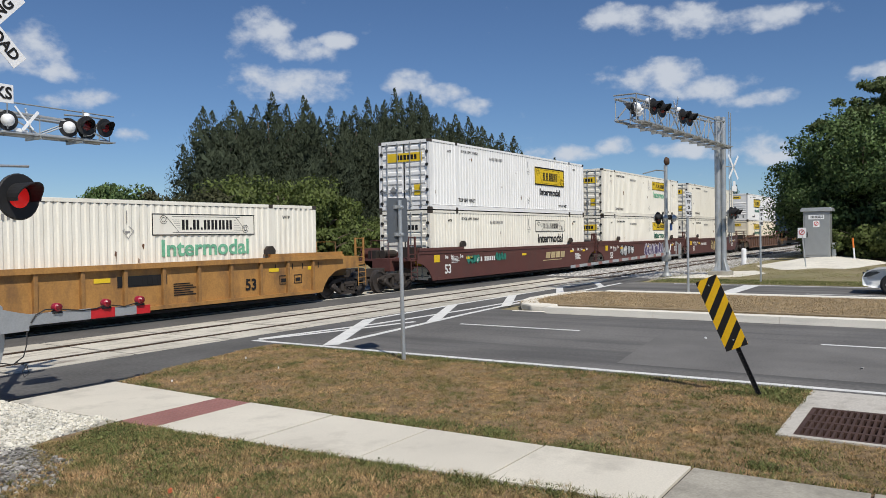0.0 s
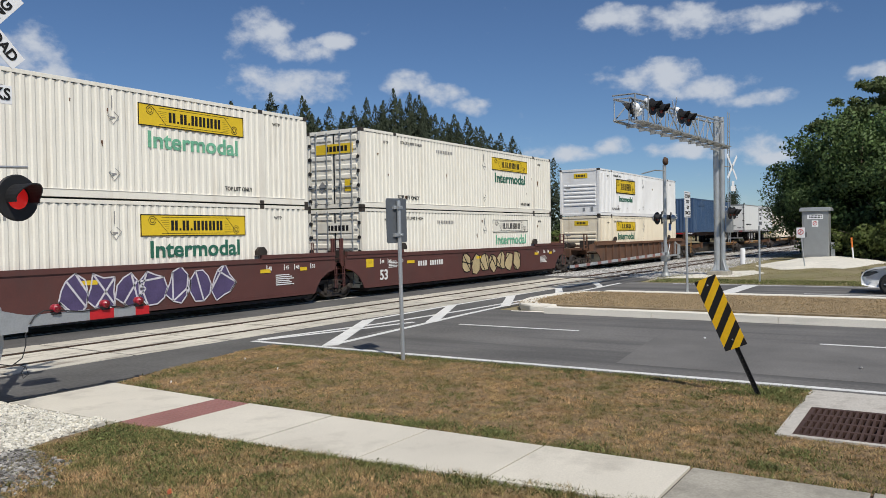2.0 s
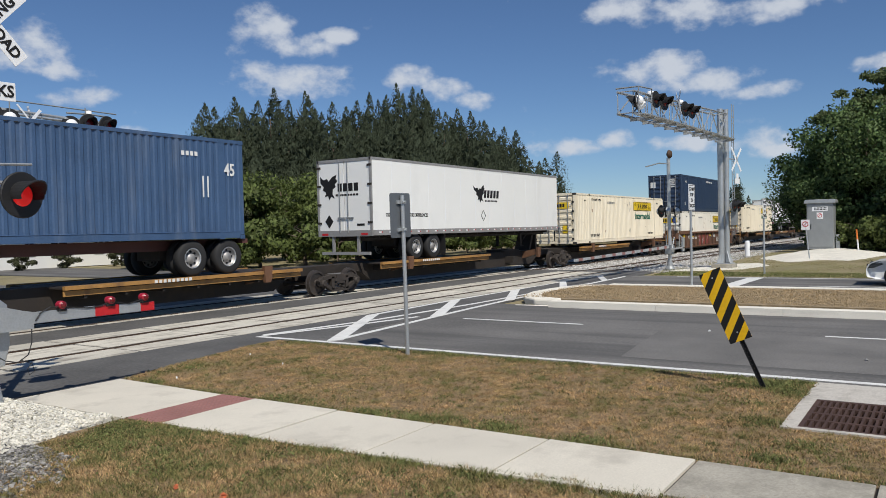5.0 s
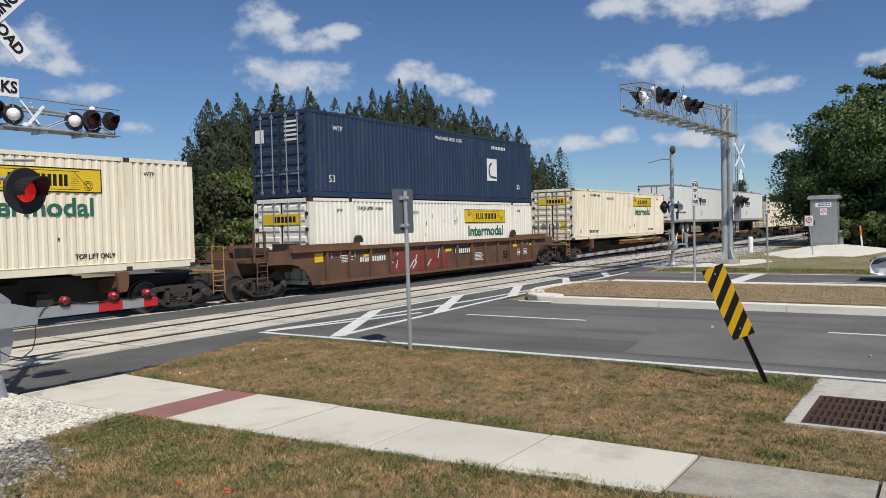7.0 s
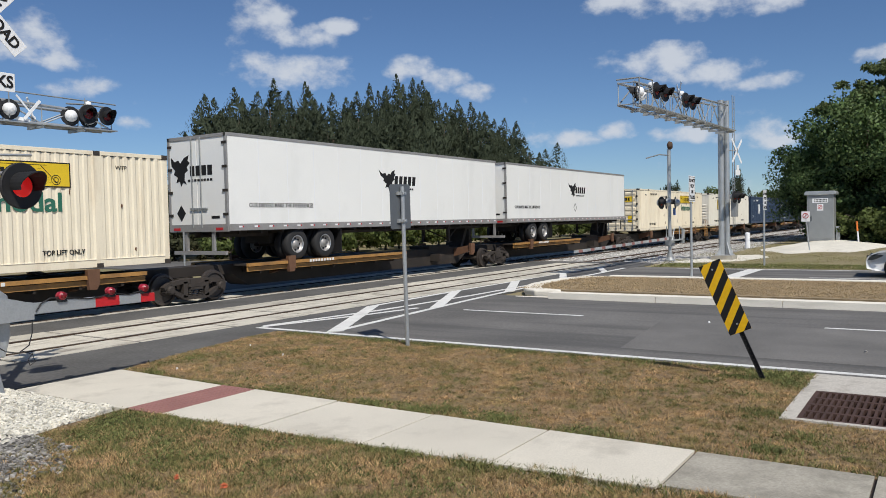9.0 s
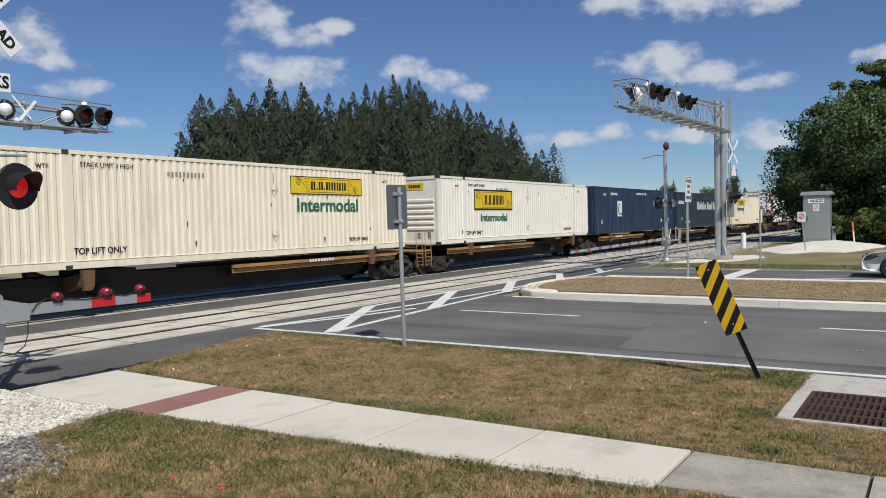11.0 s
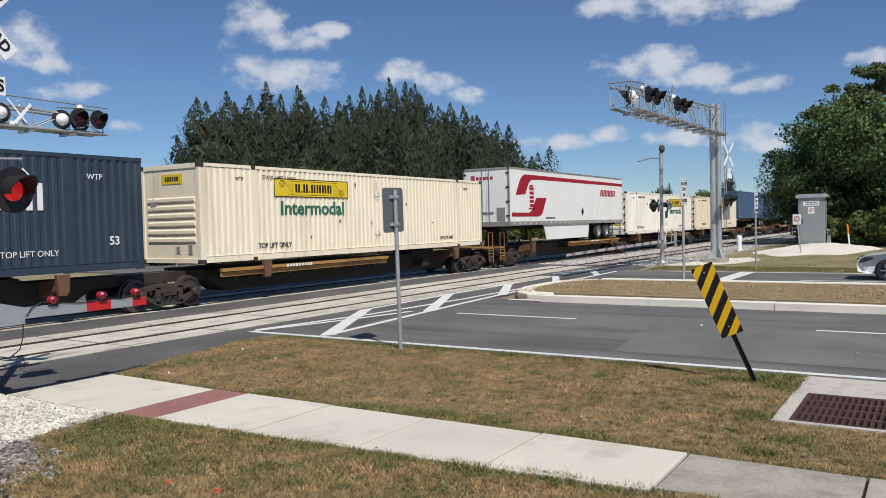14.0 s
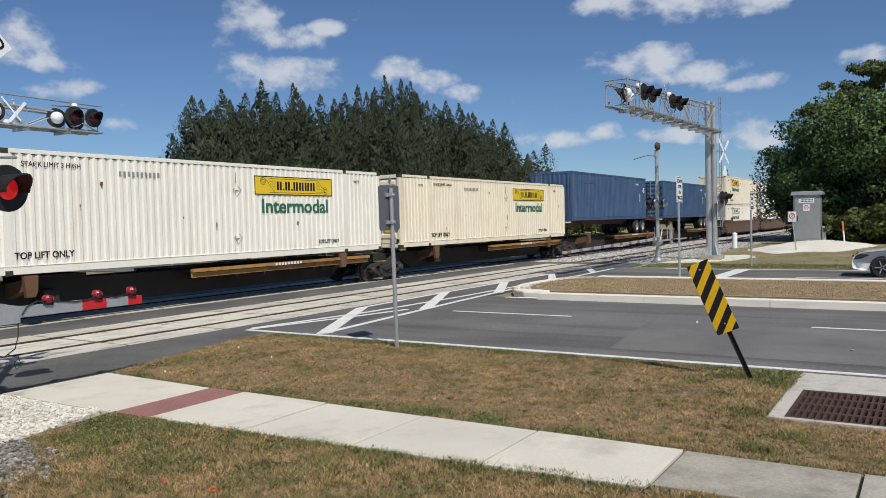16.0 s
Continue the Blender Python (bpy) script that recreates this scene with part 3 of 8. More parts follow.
make_tracks()


# ---- the train ----
NEAR_Y = -1.297            # near face of a container, from the train's centre line
MESHES = {}
TRAIN = []                 # (thing, place along the train)


def cached(key, build):
    if key not in MESHES:
        MESHES[key] = build()
    return MESHES[key]


def corrugated(x0, x1, z0, z1, y, depth, pitch, out):
    """A folded sheet: upright folds between x0 and x1."""
    n = max(2, round((x1 - x0) / pitch))
    p = (x1 - x0) / n
    xs = []
    for i in range(n):
        a = x0 + i * p
        xs += [(a, 0), (a + p * 0.34, 0), (a + p * 0.5, 1), (a + p * 0.84, 1)]
    xs.append((x1, 0))
    g = Geo()
    vs = [(x, y - out * depth * k, z0) for x, k in xs] + [(x, y - out * depth * k, z1) for x, k in xs]
    m = len(xs)
    return g.add(vs, [(i, i + 1, m + i + 1, m + i) for i in range(m - 1)])


def logo_panel(ob, x, z, w, h, yellow, framed):
    """A company panel as plain shapes: field, border, scroll and blocks for letters."""
    y = NEAR_Y - 0.006
    m = M_YELLOW if yellow else M_IVORY
    pan = part("logo_panel", Geo().box(x, y, z, x + w, y + 0.012, z + h), m, ob, "yellow company panel" if yellow else "pale company panel")
    b = 0.07 if framed else 0.028
    g = Geo()
    for a in ((x, z, x + w, z + b), (x, z + h - b, x + w, z + h), (x, z + b, x + b, z + h - b), (x + w - b, z + b, x + w, z + h - b)):
        g.box(a[0], y - 0.004, a[1], a[2], y + 0.002, a[3])
    part("border", g, M_LETTER, pan)
    s = Geo()
    for cx, cz in ((x + w * 0.10, z + h * 0.72), (x + w * 0.90, z + h * 0.30)):
        for r in (0.13, 0.07):
            s.tube([(cx + r * h * 1.5 * math.cos(a), y - 0.003, cz + r * h * 1.5 * math.sin(a)) for a in [k * 0.6 for k in range(11)]], 0.008, 4)
    for dz in (0.12, 0.86):
        s.box(x + w * 0.18, y - 0.003, z + h * dz, x + w * 0.84, y, z + h * dz + 0.012)
    s.beam((x + w * 0.13, y - 0.002, z + h * 0.84), (x + w * 0.24, y - 0.002, z + h * 0.13), 0.006, 0.012)
    s.beam((x + w * 0.80, y - 0.002, z + h * 0.86), (x + w * 0.91, y - 0.002, z + h * 0.16), 0.006, 0.012)
    for k in range(7):
        zz = z + h * (0.2 + k * 0.085)
        s.box(x + w * (0.16 + 0.012 * (7 - k)), y - 0.002, zz, x + w * 0.245, y, zz + 0.006)
        s.box(x + w * 0.78, y - 0.002, zz, x + w * (0.79 + 0.012 * (7 - k)), y, zz + 0.006)
    part("scroll_outline", s, M_LETTER, pan)
    t = Geo()
    word_shapes(t, x + w * 0.265, z + h * 0.26, h * 0.47, "O.O.OOOO", y - 0.003, w * 0.017, w * 0.062)
    part("block_letters", t, M_LETTER, pan)


def word_shapes(g, x, z, h, kinds, y, stroke, width, slant=0.0):
    """A row of plain letter-sized shapes, into a Geo or as parts of a thing: O tall pair of bars, o low pair, l single bar, b tall and low, - a space."""
    low = h * 0.70
    holder = None if isinstance(g, Geo) else g

    def bar(x0, z0, x1, z1):
        a, b = slant * (z0 - z), slant * (z1 - z)
        g.prism([(x0 + a, z0), (x1 + a, z0), (x1 + b, z1), (x0 + b, z1)], "y", y, y + 0.006)
    for k in kinds:
        if holder:
            g = Geo()
        if k == "-":
            x += width * 0.55
            continue
        if k in "l.":
            bar(x, z, x + stroke, z + (h if k == "l" else stroke))
            x += stroke * 1.7
            if holder:
                part("letter_block", g, M_LETTER_WHITE, holder)
            continue
        w, top = (width, h) if k == "O" else (width * 0.86, low)
        bar(x, z, x + w * 0.4, z + (h if k == "b" else top))
        bar(x + w * 0.56, z, x + w * 0.96, z + top)
        x += w + stroke * 0.75
        if holder:
            part("letter_block", g, M_LETTER_WHITE, holder)
    return x


def rows_of_bars(g, x, z, n, w, h, gap, y):
    for i in range(n):
        g.box(x + i * (w + gap), y, z, x + i * (w + gap) + w, y + 0.004, z + h)
    return g


def container(s, z, paint, label, end="door", logo=None, words=True, length=16.154, word_mat=None, framed=False, yellow=True, face=None):
    L, H, W = length, 2.896, 1.297
    ob = tagged(empty("container", pose(0, TRACK_FAR, z)), label, "shipping container", group="containers on the train")
    TRAIN.append((ob, s))
    nm = paint.name
    inset = 1.98 if L > 15 else 0.75

    def frame_mesh():
        g = Geo()
        for x in (0, L - 0.15):
            for y in (-W, W - 0.13):
                g.box(x, y, 0.12, x + 0.15, y + 0.13, H - 0.12)
        for y in (-W, W - 0.1):
            g.box(0.15, y, H - 0.10, L - 0.15, y + 0.1, H)
            g.box(0.15, y, 0.02, L - 0.15, y + 0.1, 0.20)
            g.box(0.15, y + (-0.012 if y < 0 else 0.012), 0.20, L - 0.15, y + 0.1, 0.225)
            for x in (inset, L - inset - 0.2):
                g.box(x, y - (0.006 if y < 0 else -0.006), 0.02, x + 0.2, y + 0.1, H)
        for x in (0, L - 0.1):
            g.box(x, -W + 0.13, H - 0.14, x + 0.1, W - 0.13, H)
            g.box(x, -W + 0.13, 0.02, x + 0.1, W - 0.13, 0.16)
        return g.mesh("frame", paint)

    part("frame", cached(("frame", nm, L), frame_mesh), paint, ob, bevel=0.008)

    cast = M_TRUCK if paint in (M_CREAM, M_IVORY, M_WHITE) else paint

    def casting_mesh():
        g = Geo().box(0, 0, 0, 0.178, 0.162, 0.118)
        return g.box(0.05, -0.004, 0.03, 0.13, 0.002, 0.09).mesh("corner_casting", cast)

    for x in (-0.006, inset + 0.01, L - inset - 0.19, L - 0.172):
        for y in (-W - 0.012, W - 0.15):
            for zz in (0, H - 0.115):
                part("corner_casting", cached(("casting", cast.name), casting_mesh), cast, ob, "dark cast corner fitting", m=pose(x, y, zz))

    def side(y, out):
        g = Geo()
        xs = (0.15, inset, inset + 0.2, L - inset - 0.2, L - inset, L - 0.15)
        for a, b in zip(xs[0::2], xs[1::2]):
            c = corrugated(a, b, 0.22, H - 0.09, y + out * 0.003, 0.024, 0.235, -out)
            g.add(c.v, c.f)
        return g.mesh("side_wall", paint, recalc=False)

    part("side_wall", cached(("near", nm, L), lambda: side(-W, 1)), paint, ob)
    part("side_wall", cached(("far", nm, L), lambda: side(W, -1)), paint, ob)
    part("roof", cached(("roof", nm, L), lambda: corrugated(0.1, L - 0.1, -W + 0.1, W - 0.1, -H + 0.03, 0.02, 0.4, 1).moved(Matrix.Rotation(radians(-90), 4, "X")).mesh("roof", paint)), paint, ob)
    part("floor", cached(("floor", nm, L), lambda: Geo().box(0.1, -W + 0.1, 0.06, L - 0.1, W - 0.1, 0.14).mesh("floor", M_UNDER)), M_UNDER, ob)

    # slots under the top rail
    def slots():
        g = Geo()
        x = 0.35
        while x < L - 0.4:
            g.box(x, -W - 0.003, H - 0.118, x + 0.10, -W + 0.05, H - 0.100)
            x += 0.235
        return g.mesh("rail_slots", M_BLACK)
    part("rail_slots", cached(("slots", L), slots), M_BLACK, ob, "dark slots below the top rail")

    if end == "door":
        for k, (y0, y1) in enumerate(((-W + 0.13, -0.01), (0.01, W - 0.13))):
            def leaf(y0=y0, y1=y1):
                g = Geo().box(0.035, y0, 0.17, 0.075, y1, H - 0.15)
                return g.mesh("door", paint)
            d = part("door", cached(("door", nm, k), leaf), paint, ob)
            for i in range(7):
                part("rib", cached(("doorrib", nm, k), lambda y0=y0, y1=y1: Geo().prism([(0.035, 0), (0.002, 0.05), (0.002, 0.17), (0.035, 0.22)], "y", y0 + 0.1, y1 - 0.1).mesh("rib", paint)), paint, d, m=pose(0, 0, 0.36 + i * 0.35))
            part("gasket", cached(("gasket", k), lambda y0=y0, y1=y1: Geo().box(0.026, y0 - 0.012, 0.15, 0.034, y0 + 0.022, H - 0.13).box(0.026, y1 - 0.022, 0.15, 0.034, y1 + 0.012, H - 0.13).box(0.026, y0, 0.15, 0.034, y1, 0.185).box(0.026, y0, H - 0.17, 0.034, y1, H - 0.13).mesh("gasket", M_BLACK)), M_BLACK, d, "black rubber gasket")
            for f in (0.26, 0.72):
                yy = y0 + (y1 - y0) * f
                part("lock_rod", cached(("rod",), lambda: Geo().tube([(0, 0, 0.1), (0, 0, H - 0.07)], 0.021, 8).box(-0.03, -0.05, 0.16, 0.03, 0.05, 0.24).box(-0.03, -0.05, H - 0.2, 0.03, 0.05, H - 0.13)
                                           .box(-0.02, 0.0, 0.78, 0.01, 0.34, 0.82).box(-0.03, -0.04, 0.9, 0.01, 0.04, 1.0).mesh("lock_rod", M_DULLGALV)), M_DULLGALV, d, "steel lock rod", m=pose(-0.022, yy, 0))
            for i in range(5):
                zz = 0.3 + i * 0.52
                yy = y0 if k == 0 else y1
                part("hinge", cached(("hinge",), lambda: Geo().box(-0.03, -0.06, -0.05, 0.04, 0.06, 0.05).tube([(-0.02, 0, -0.07), (-0.02, 0, 0.07)], 0.02, 8).mesh("hinge", M_BLACK)), M_BLACK, d, "dark hinge", m=pose(0, yy, zz))
        if face != "plain":
            dl = Geo().box(-0.007, -0.92, 2.02, 0.001, 0.88, 2.38)
            pl = part("end_panel", dl, M_YELLOW if yellow else M_IVORY, ob, "yellow company panel on the doors")
            t = Geo()
            for y0, wd in ((0.34, 0.12), (0.18, 0.13), (0.0, 0.13), (-0.18, 0.13), (-0.36, 0.13), (-0.54, 0.12)):
                t.box(-0.011, y0 - wd, 2.10, -0.005, y0, 2.30)
            part("block_letters", t, M_LETTER, pl)
            part("hazard_label", Geo().box(-0.007, -0.86, 0.62, 0.001, -0.52, 1.05), M_YELLOW, ob, "yellow warning label")
            part("plate", Geo().box(-0.007, -0.40, 0.66, 0.001, -0.24, 0.95), M_DULLGALV, ob, "grey data plate")
            part("placard", Geo().prism([(0.55, 0.62), (0.75, 0.82), (0.55, 1.02), (0.35, 0.82)], "x", -0.006, 0.001), M_TRIMGREY, ob)
    elif end == "corr":
        def folded():
            c = corrugated(-W + 0.14, W - 0.14, 0.16, H - 0.14, 0.03, 0.03, 0.28, 1)
            return c.moved(Matrix.Rotation(radians(-90), 4, "Z")).mesh("end_wall", paint, recalc=False)
        part("end_wall", cached(("folds", nm), folded), paint, ob)
    else:
        def ribs():
            g = Geo().box(0.03, -W + 0.13, 0.16, 0.07, W - 0.13, H - 0.14)
            return g.mesh("end_wall", paint)
        ew = part("end_wall", cached(("ribs", nm), ribs), paint, ob)
        for i in range(6):
            part("rib", cached(("endrib", nm), lambda: Geo().prism([(0.03, 0), (-0.012, 0.03), (-0.012, 0.11), (0.03, 0.15)], "y", -W + 0.24, W - 0.3).mesh("rib", paint)), paint, ew, m=pose(0, 0, 0.62 + i * 0.235))
        if logo:
            pl = part("end_panel", Geo().box(0.015, -0.55, 2.33, 0.028, 0.35, 2.62), M_YELLOW, ob, "small yellow company panel")
            rg = Geo()
            for i in range(6):
                rg.box(0.011, 0.12 - i * 0.1, 2.41, 0.018, 0.19 - i * 0.1, 2.54)
            part("block_letters", rg, M_LETTER, pl)
            part("placard", Geo().prism([(0.75, 1.55), (0.92, 1.75), (0.75, 1.95), (0.58, 1.75)], "x", -0.008, 0.001), M_TRIMGREY, ob)
            part("plate", Geo().box(0.012, -0.36, 0.3, 0.028, -0.22, 0.5), M_DULLGALV, ob, "grey data plate")
            part("plate", Geo().box(0.012, -0.9, 0.28, 0.02, -0.74, 0.55), M_DULLGALV, ob, "grey data plate")
    part("end_wall", cached(("back", nm, L), lambda: Geo().box(L - 0.07, -W + 0.13, 0.16, L - 0.03, W - 0.13, H - 0.14).mesh("end_wall", paint)), paint, ob)

    dark = paint in (M_NAVY, M_BLUE, M_GREEN)
    if not dark:
        # chips and rust runs in the paint
        rnd = random.Random(int(s * 10 + z * 100))
        g = Geo()
        for _ in range(7):
            x, zz, w, h = rnd.uniform(0.4, L - 0.4), rnd.uniform(0.35, 2.5), rnd.uniform(0.015, 0.04), rnd.uniform(0.03, 0.12)
            g.prism([(x - w, zz), (x - w * 0.4, zz + h), (x + w, zz + h * 0.8), (x + w * 0.7, zz), (x + w * 0.25, zz - h * rnd.uniform(0.3, 1.6)), (x, zz - h * 0.3)], "y", NEAR_Y - 0.003, NEAR_Y + 0.03)
        part("rust_chip", g, M_RUSTCHIP, ob, "dark rust chips in the paint")
    if paint is M_NAVY:
        lettering("53", 0.30, M_LETTER_WHITE, ob, pose(L - 1.4, NEAR_Y - 0.002, 0.72, 90), 1.0, 0.006)
    lm = M_LETTER_WHITE if dark else M_LETTER
    up = pose(0, NEAR_Y - 0.002, 0, 90)
    if logo == "right":
        lx = 9.72
    elif logo == "left":
        lx = 2.95
    if logo:
        logo_panel(ob, lx, 1.97 if not framed else 1.46, 3.65, 0.59 if not framed else 0.93, yellow, framed)
        wm = word_mat or M_LETTER_GREEN
        lettering("Intermodal", 0.62 if not framed else 0.47, wm, ob, up @ pose(lx + 1.85, (1.60 if not framed else 1.10), 0), 1.16 if not framed else 1.24, 0.014)
        if words:
            lettering("TOP LIFT ONLY", 0.22, lm, ob, up @ pose(2.95, 0.44, 0), 0.95, 0.003)
            lettering("TOP LIFT ONLY", 0.17, lm, ob, up @ pose(13.15, 0.42, 0), 0.9, 0.003)
            lettering("STACK LIMIT 3 HIGH", 0.17, lm, ob, up @ pose(3.2, 2.56, 0), 0.95)
            lettering("WTP", 0.15, lm, ob, up @ pose(1.5, 2.48, 0))
            lettering("WTP", 0.15, lm, ob, up @ pose(14.75, 2.5, 0))
        g = Geo()
        rows_of_bars(g, 5.0, 2.36, 10, 0.07, 0.13, 0.06, NEAR_Y - 0.004)
        part("code_bars", g, M_TRIMGREY, ob)
        g = Geo()
        for cx, cz in ((9.0 if lx > 5 else 8.3, 2.05), (9.0 if lx > 5 else 8.3, 0.62)):
            for a, b in (((-.16, .05), (0, -.15)), ((0, -.15), (.16, .05)), ((-.16, .05), (-.1, .1)), ((.16, .05), (.02, .17))):
                g.beam((cx + a[0], NEAR_Y - 0.003, cz + a[1]), (cx + b[0], NEAR_Y - 0.003, cz + b[1]), 0.008, 0.012)
            g.box(cx - 0.09, NEAR_Y - 0.004, cz + 0.0, cx + 0.06, NEAR_Y - 0.001, cz + 0.04)
        g.box(8.95 if lx > 5 else 8.25, NEAR_Y - 0.004, 2.3, 8.98 if lx > 5 else 8.28, NEAR_Y - 0.001, 2.62)
        part("placard_holder", g, M_TRIMGREY, ob)
    return ob


def curve_mark(ob, x, z, w, h):
    """A white square with a dark quarter curve."""
    y = NEAR_Y - 0.006
    pan = part("logo_panel", Geo().box(x, y, z, x + w, y + 0.012, z + h), M_LETTER_WHITE, ob, "white square company mark")
    pts = [(x + 0.50 * w, z + h * 0.78), (x + 0.34 * w, z + h * 0.74), (x + 0.22 * w, z + h * 0.6), (x + 0.2 * w, z + h * 0.4), (x + 0.27 * w, z + h * 0.24), (x + 0.42 * w, z + 0.17 * h), (x + 0.95 * w, z + 0.15 * h)]
    g = Geo()
    for a, b in zip(pts[:-1], pts[1:]):
        g.beam((a[0], y - 0.003, a[1]), (b[0], y - 0.003, b[1]), 0.006, 0.09)
    part("curve_mark", g, M_NAVY, pan)


# -- running gear
def truck(parent, x):
    """A two-axle bogie at x under a car."""
    def bolster():
        g = Geo().box(-0.22, -1.1, 0.42, 0.22, 1.1, 0.72)
        g.lathe([(0.001, 0.9), (0.3, 0.9), (0.3, 0.7)], (0, 0, 0), "z", 16)
        return g.mesh("truck", M_TRUCK)
    t = part("truck", cached(("bolster",), bolster), M_TRUCK, parent, "dusty cast steel bogie", m=pose(x, 0, 0))

    def frame_side():
        g = Geo()
        upper = [(-1.06, 0.50), (-0.86, 0.62), (-0.42, 0.67), (0.42, 0.67), (0.86, 0.62), (1.06, 0.50)]
        lower = [(-1.02, 0.46), (-0.74, 0.40), (-0.36, 0.20), (0.36, 0.20), (0.74, 0.40), (1.02, 0.46)]
        for row, hi in ((upper, 0.12), (lower, 0.11)):
            for a, b in zip(row[:-1], row[1:]):
                g.beam((a[0], 0, a[1]), (b[0], 0, b[1]), 0.17, hi)
        for k in (-0.37, 0.37):
            g.box(k - 0.07, -0.085, 0.22, k + 0.07, 0.085, 0.66)
        for k in (-0.19, 0.0, 0.19):
            for i in range(5):
                g.lathe([(0.055, -0.012), (0.085, -0.012), (0.085, 0.012), (0.055, 0.012)], (k, -0.02, 0.27 + i * 0.05), "z", 10)
        g.box(-0.30, -0.12, 0.50, 0.30, 0.1, 0.60)
        for s in (-1, 1):
            g.lathe([(0.001, -0.17), (0.09, -0.17), (0.12, -0.12), (0.13, -0.02), (0.13, 0.04)], (s * 0.88, 0, 0.46), "y", 12)
            g.box(s * 0.88 - 0.15, -0.08, 0.50, s * 0.88 + 0.15, 0.08, 0.60)
        return g.mesh("side_frame", M_TRUCK)
    for y in (-0.99, 0.99):
        part("side_frame", cached(("sideframe",), frame_side), M_TRUCK, t, m=pose(0, y, 0))

    def wheel_mesh():
        return Geo().lathe([(0.05, -0.09), (0.13, -0.09), (0.15, -0.04), (0.34, -0.035), (0.36, -0.075), (0.425, -0.07), (0.43, 0.04), (0.46, 0.05), (0.46, 0.075), (0.36, 0.075), (0.34, 0.03), (0.12, 0.04)], (0, 0, 0), "y", 28).mesh("wheel", M_WHEEL)
    for wx in (-0.88, 0.88):
        for y, turn in ((-0.74, 0), (0.74, 180)):
            part("wheel", cached(("railwheel",), wheel_mesh), M_WHEEL, t, "worn steel wheel", m=pose(wx, y, 0.46, 0, 0, turn))
        part("axle", cached(("axle",), lambda: Geo().tube([(0, -0.95, 0), (0, 0.95, 0)], 0.075, 10).mesh("axle", M_TRUCK)), M_TRUCK, t, m=pose(wx, 0, 0.46))


def ladder(g, x, y, z0, z1, w=0.42, n=4):
    for dx in (0, w):
        g.tube([(x + dx, y, z0), (x + dx, y, z1)], 0.016, 6)
    for i in range(n):
        z = z0 + (z1 - z0) * (i + 0.5) / n
        g.tube([(x, y, z), (x + w, y, z)], 0.014, 6)


def graffiti(car, x, z, w, h, fill, edge, seed):
    rnd = random.Random(seed)
    y = -1.452
    n = max(4, int(w / 0.75))
    gp = empty("graffiti")
    gp.parent = car
    gp["label"] = "spray-painted graffiti tag"
    for i in range(n):
        cx = x + (i + 0.5) * w / n
        pts = []
        for k in range(9):
            a = 2 * math.pi * k / 9
            r = 0.62 + rnd.random() * 0.45
            pts.append((cx + math.cos(a) * r * w / n * 0.62, z + h / 2 + math.sin(a) * r * h * 0.5))
        e = Geo()
        part("letter_shape", Geo().prism(pts, "y", y - 0.003 - 0.0006 * (i % 3), y + 0.004), fill, gp)
        for k in range(9):
            a, b = pts[k], pts[(k + 1) % 9]
            e.beam((a[0], y - 0.007, a[1]), (b[0], y - 0.007, b[1]), 0.006, 0.035)
        for k in range(3):
            a, b = rnd.choice(pts), rnd.choice(pts)
            e.beam((a[0], y - 0.007, a[1]), (b[0], y - 0.007, b[1]), 0.006, 0.05)
        part("outline", e, edge, gp)


def red_graffiti(car, x):
    """A red sprayed field across several ribs with pale slashed strokes."""
    gp = empty("graffiti")
    gp.parent = car
    gp["label"] = "faded red graffiti with pale strokes"
    rnd = random.Random(21)
    y = -1.452
    for k in range(4):
        a = x + k * 1.02
        part("paint_field", Geo().prism([(a, 0.46 + 0.05 * (k % 2)), (a + 0.98, 0.45), (a + 1.0, 1.30 - 0.05 * k), (a + 0.5, 1.36 - 0.04 * k), (a, 1.31)], "y", y, y + 0.008), M_GRAF_RED, gp)
        for _ in range(3 if k < 2 else 1):
            px, pz = a + rnd.uniform(0.08, 0.7), rnd.uniform(0.55, 1.0)
            w, h = rnd.uniform(0.12, 0.35), rnd.uniform(0.2, 0.38)
            part("stroke", Geo().prism([(px, pz), (px + 0.07, pz - 0.02), (px + w + 0.04, pz + h), (px + w, pz + h + 0.03)], "y", y - 0.004, y + 0.002), M_GRAF_E, gp)


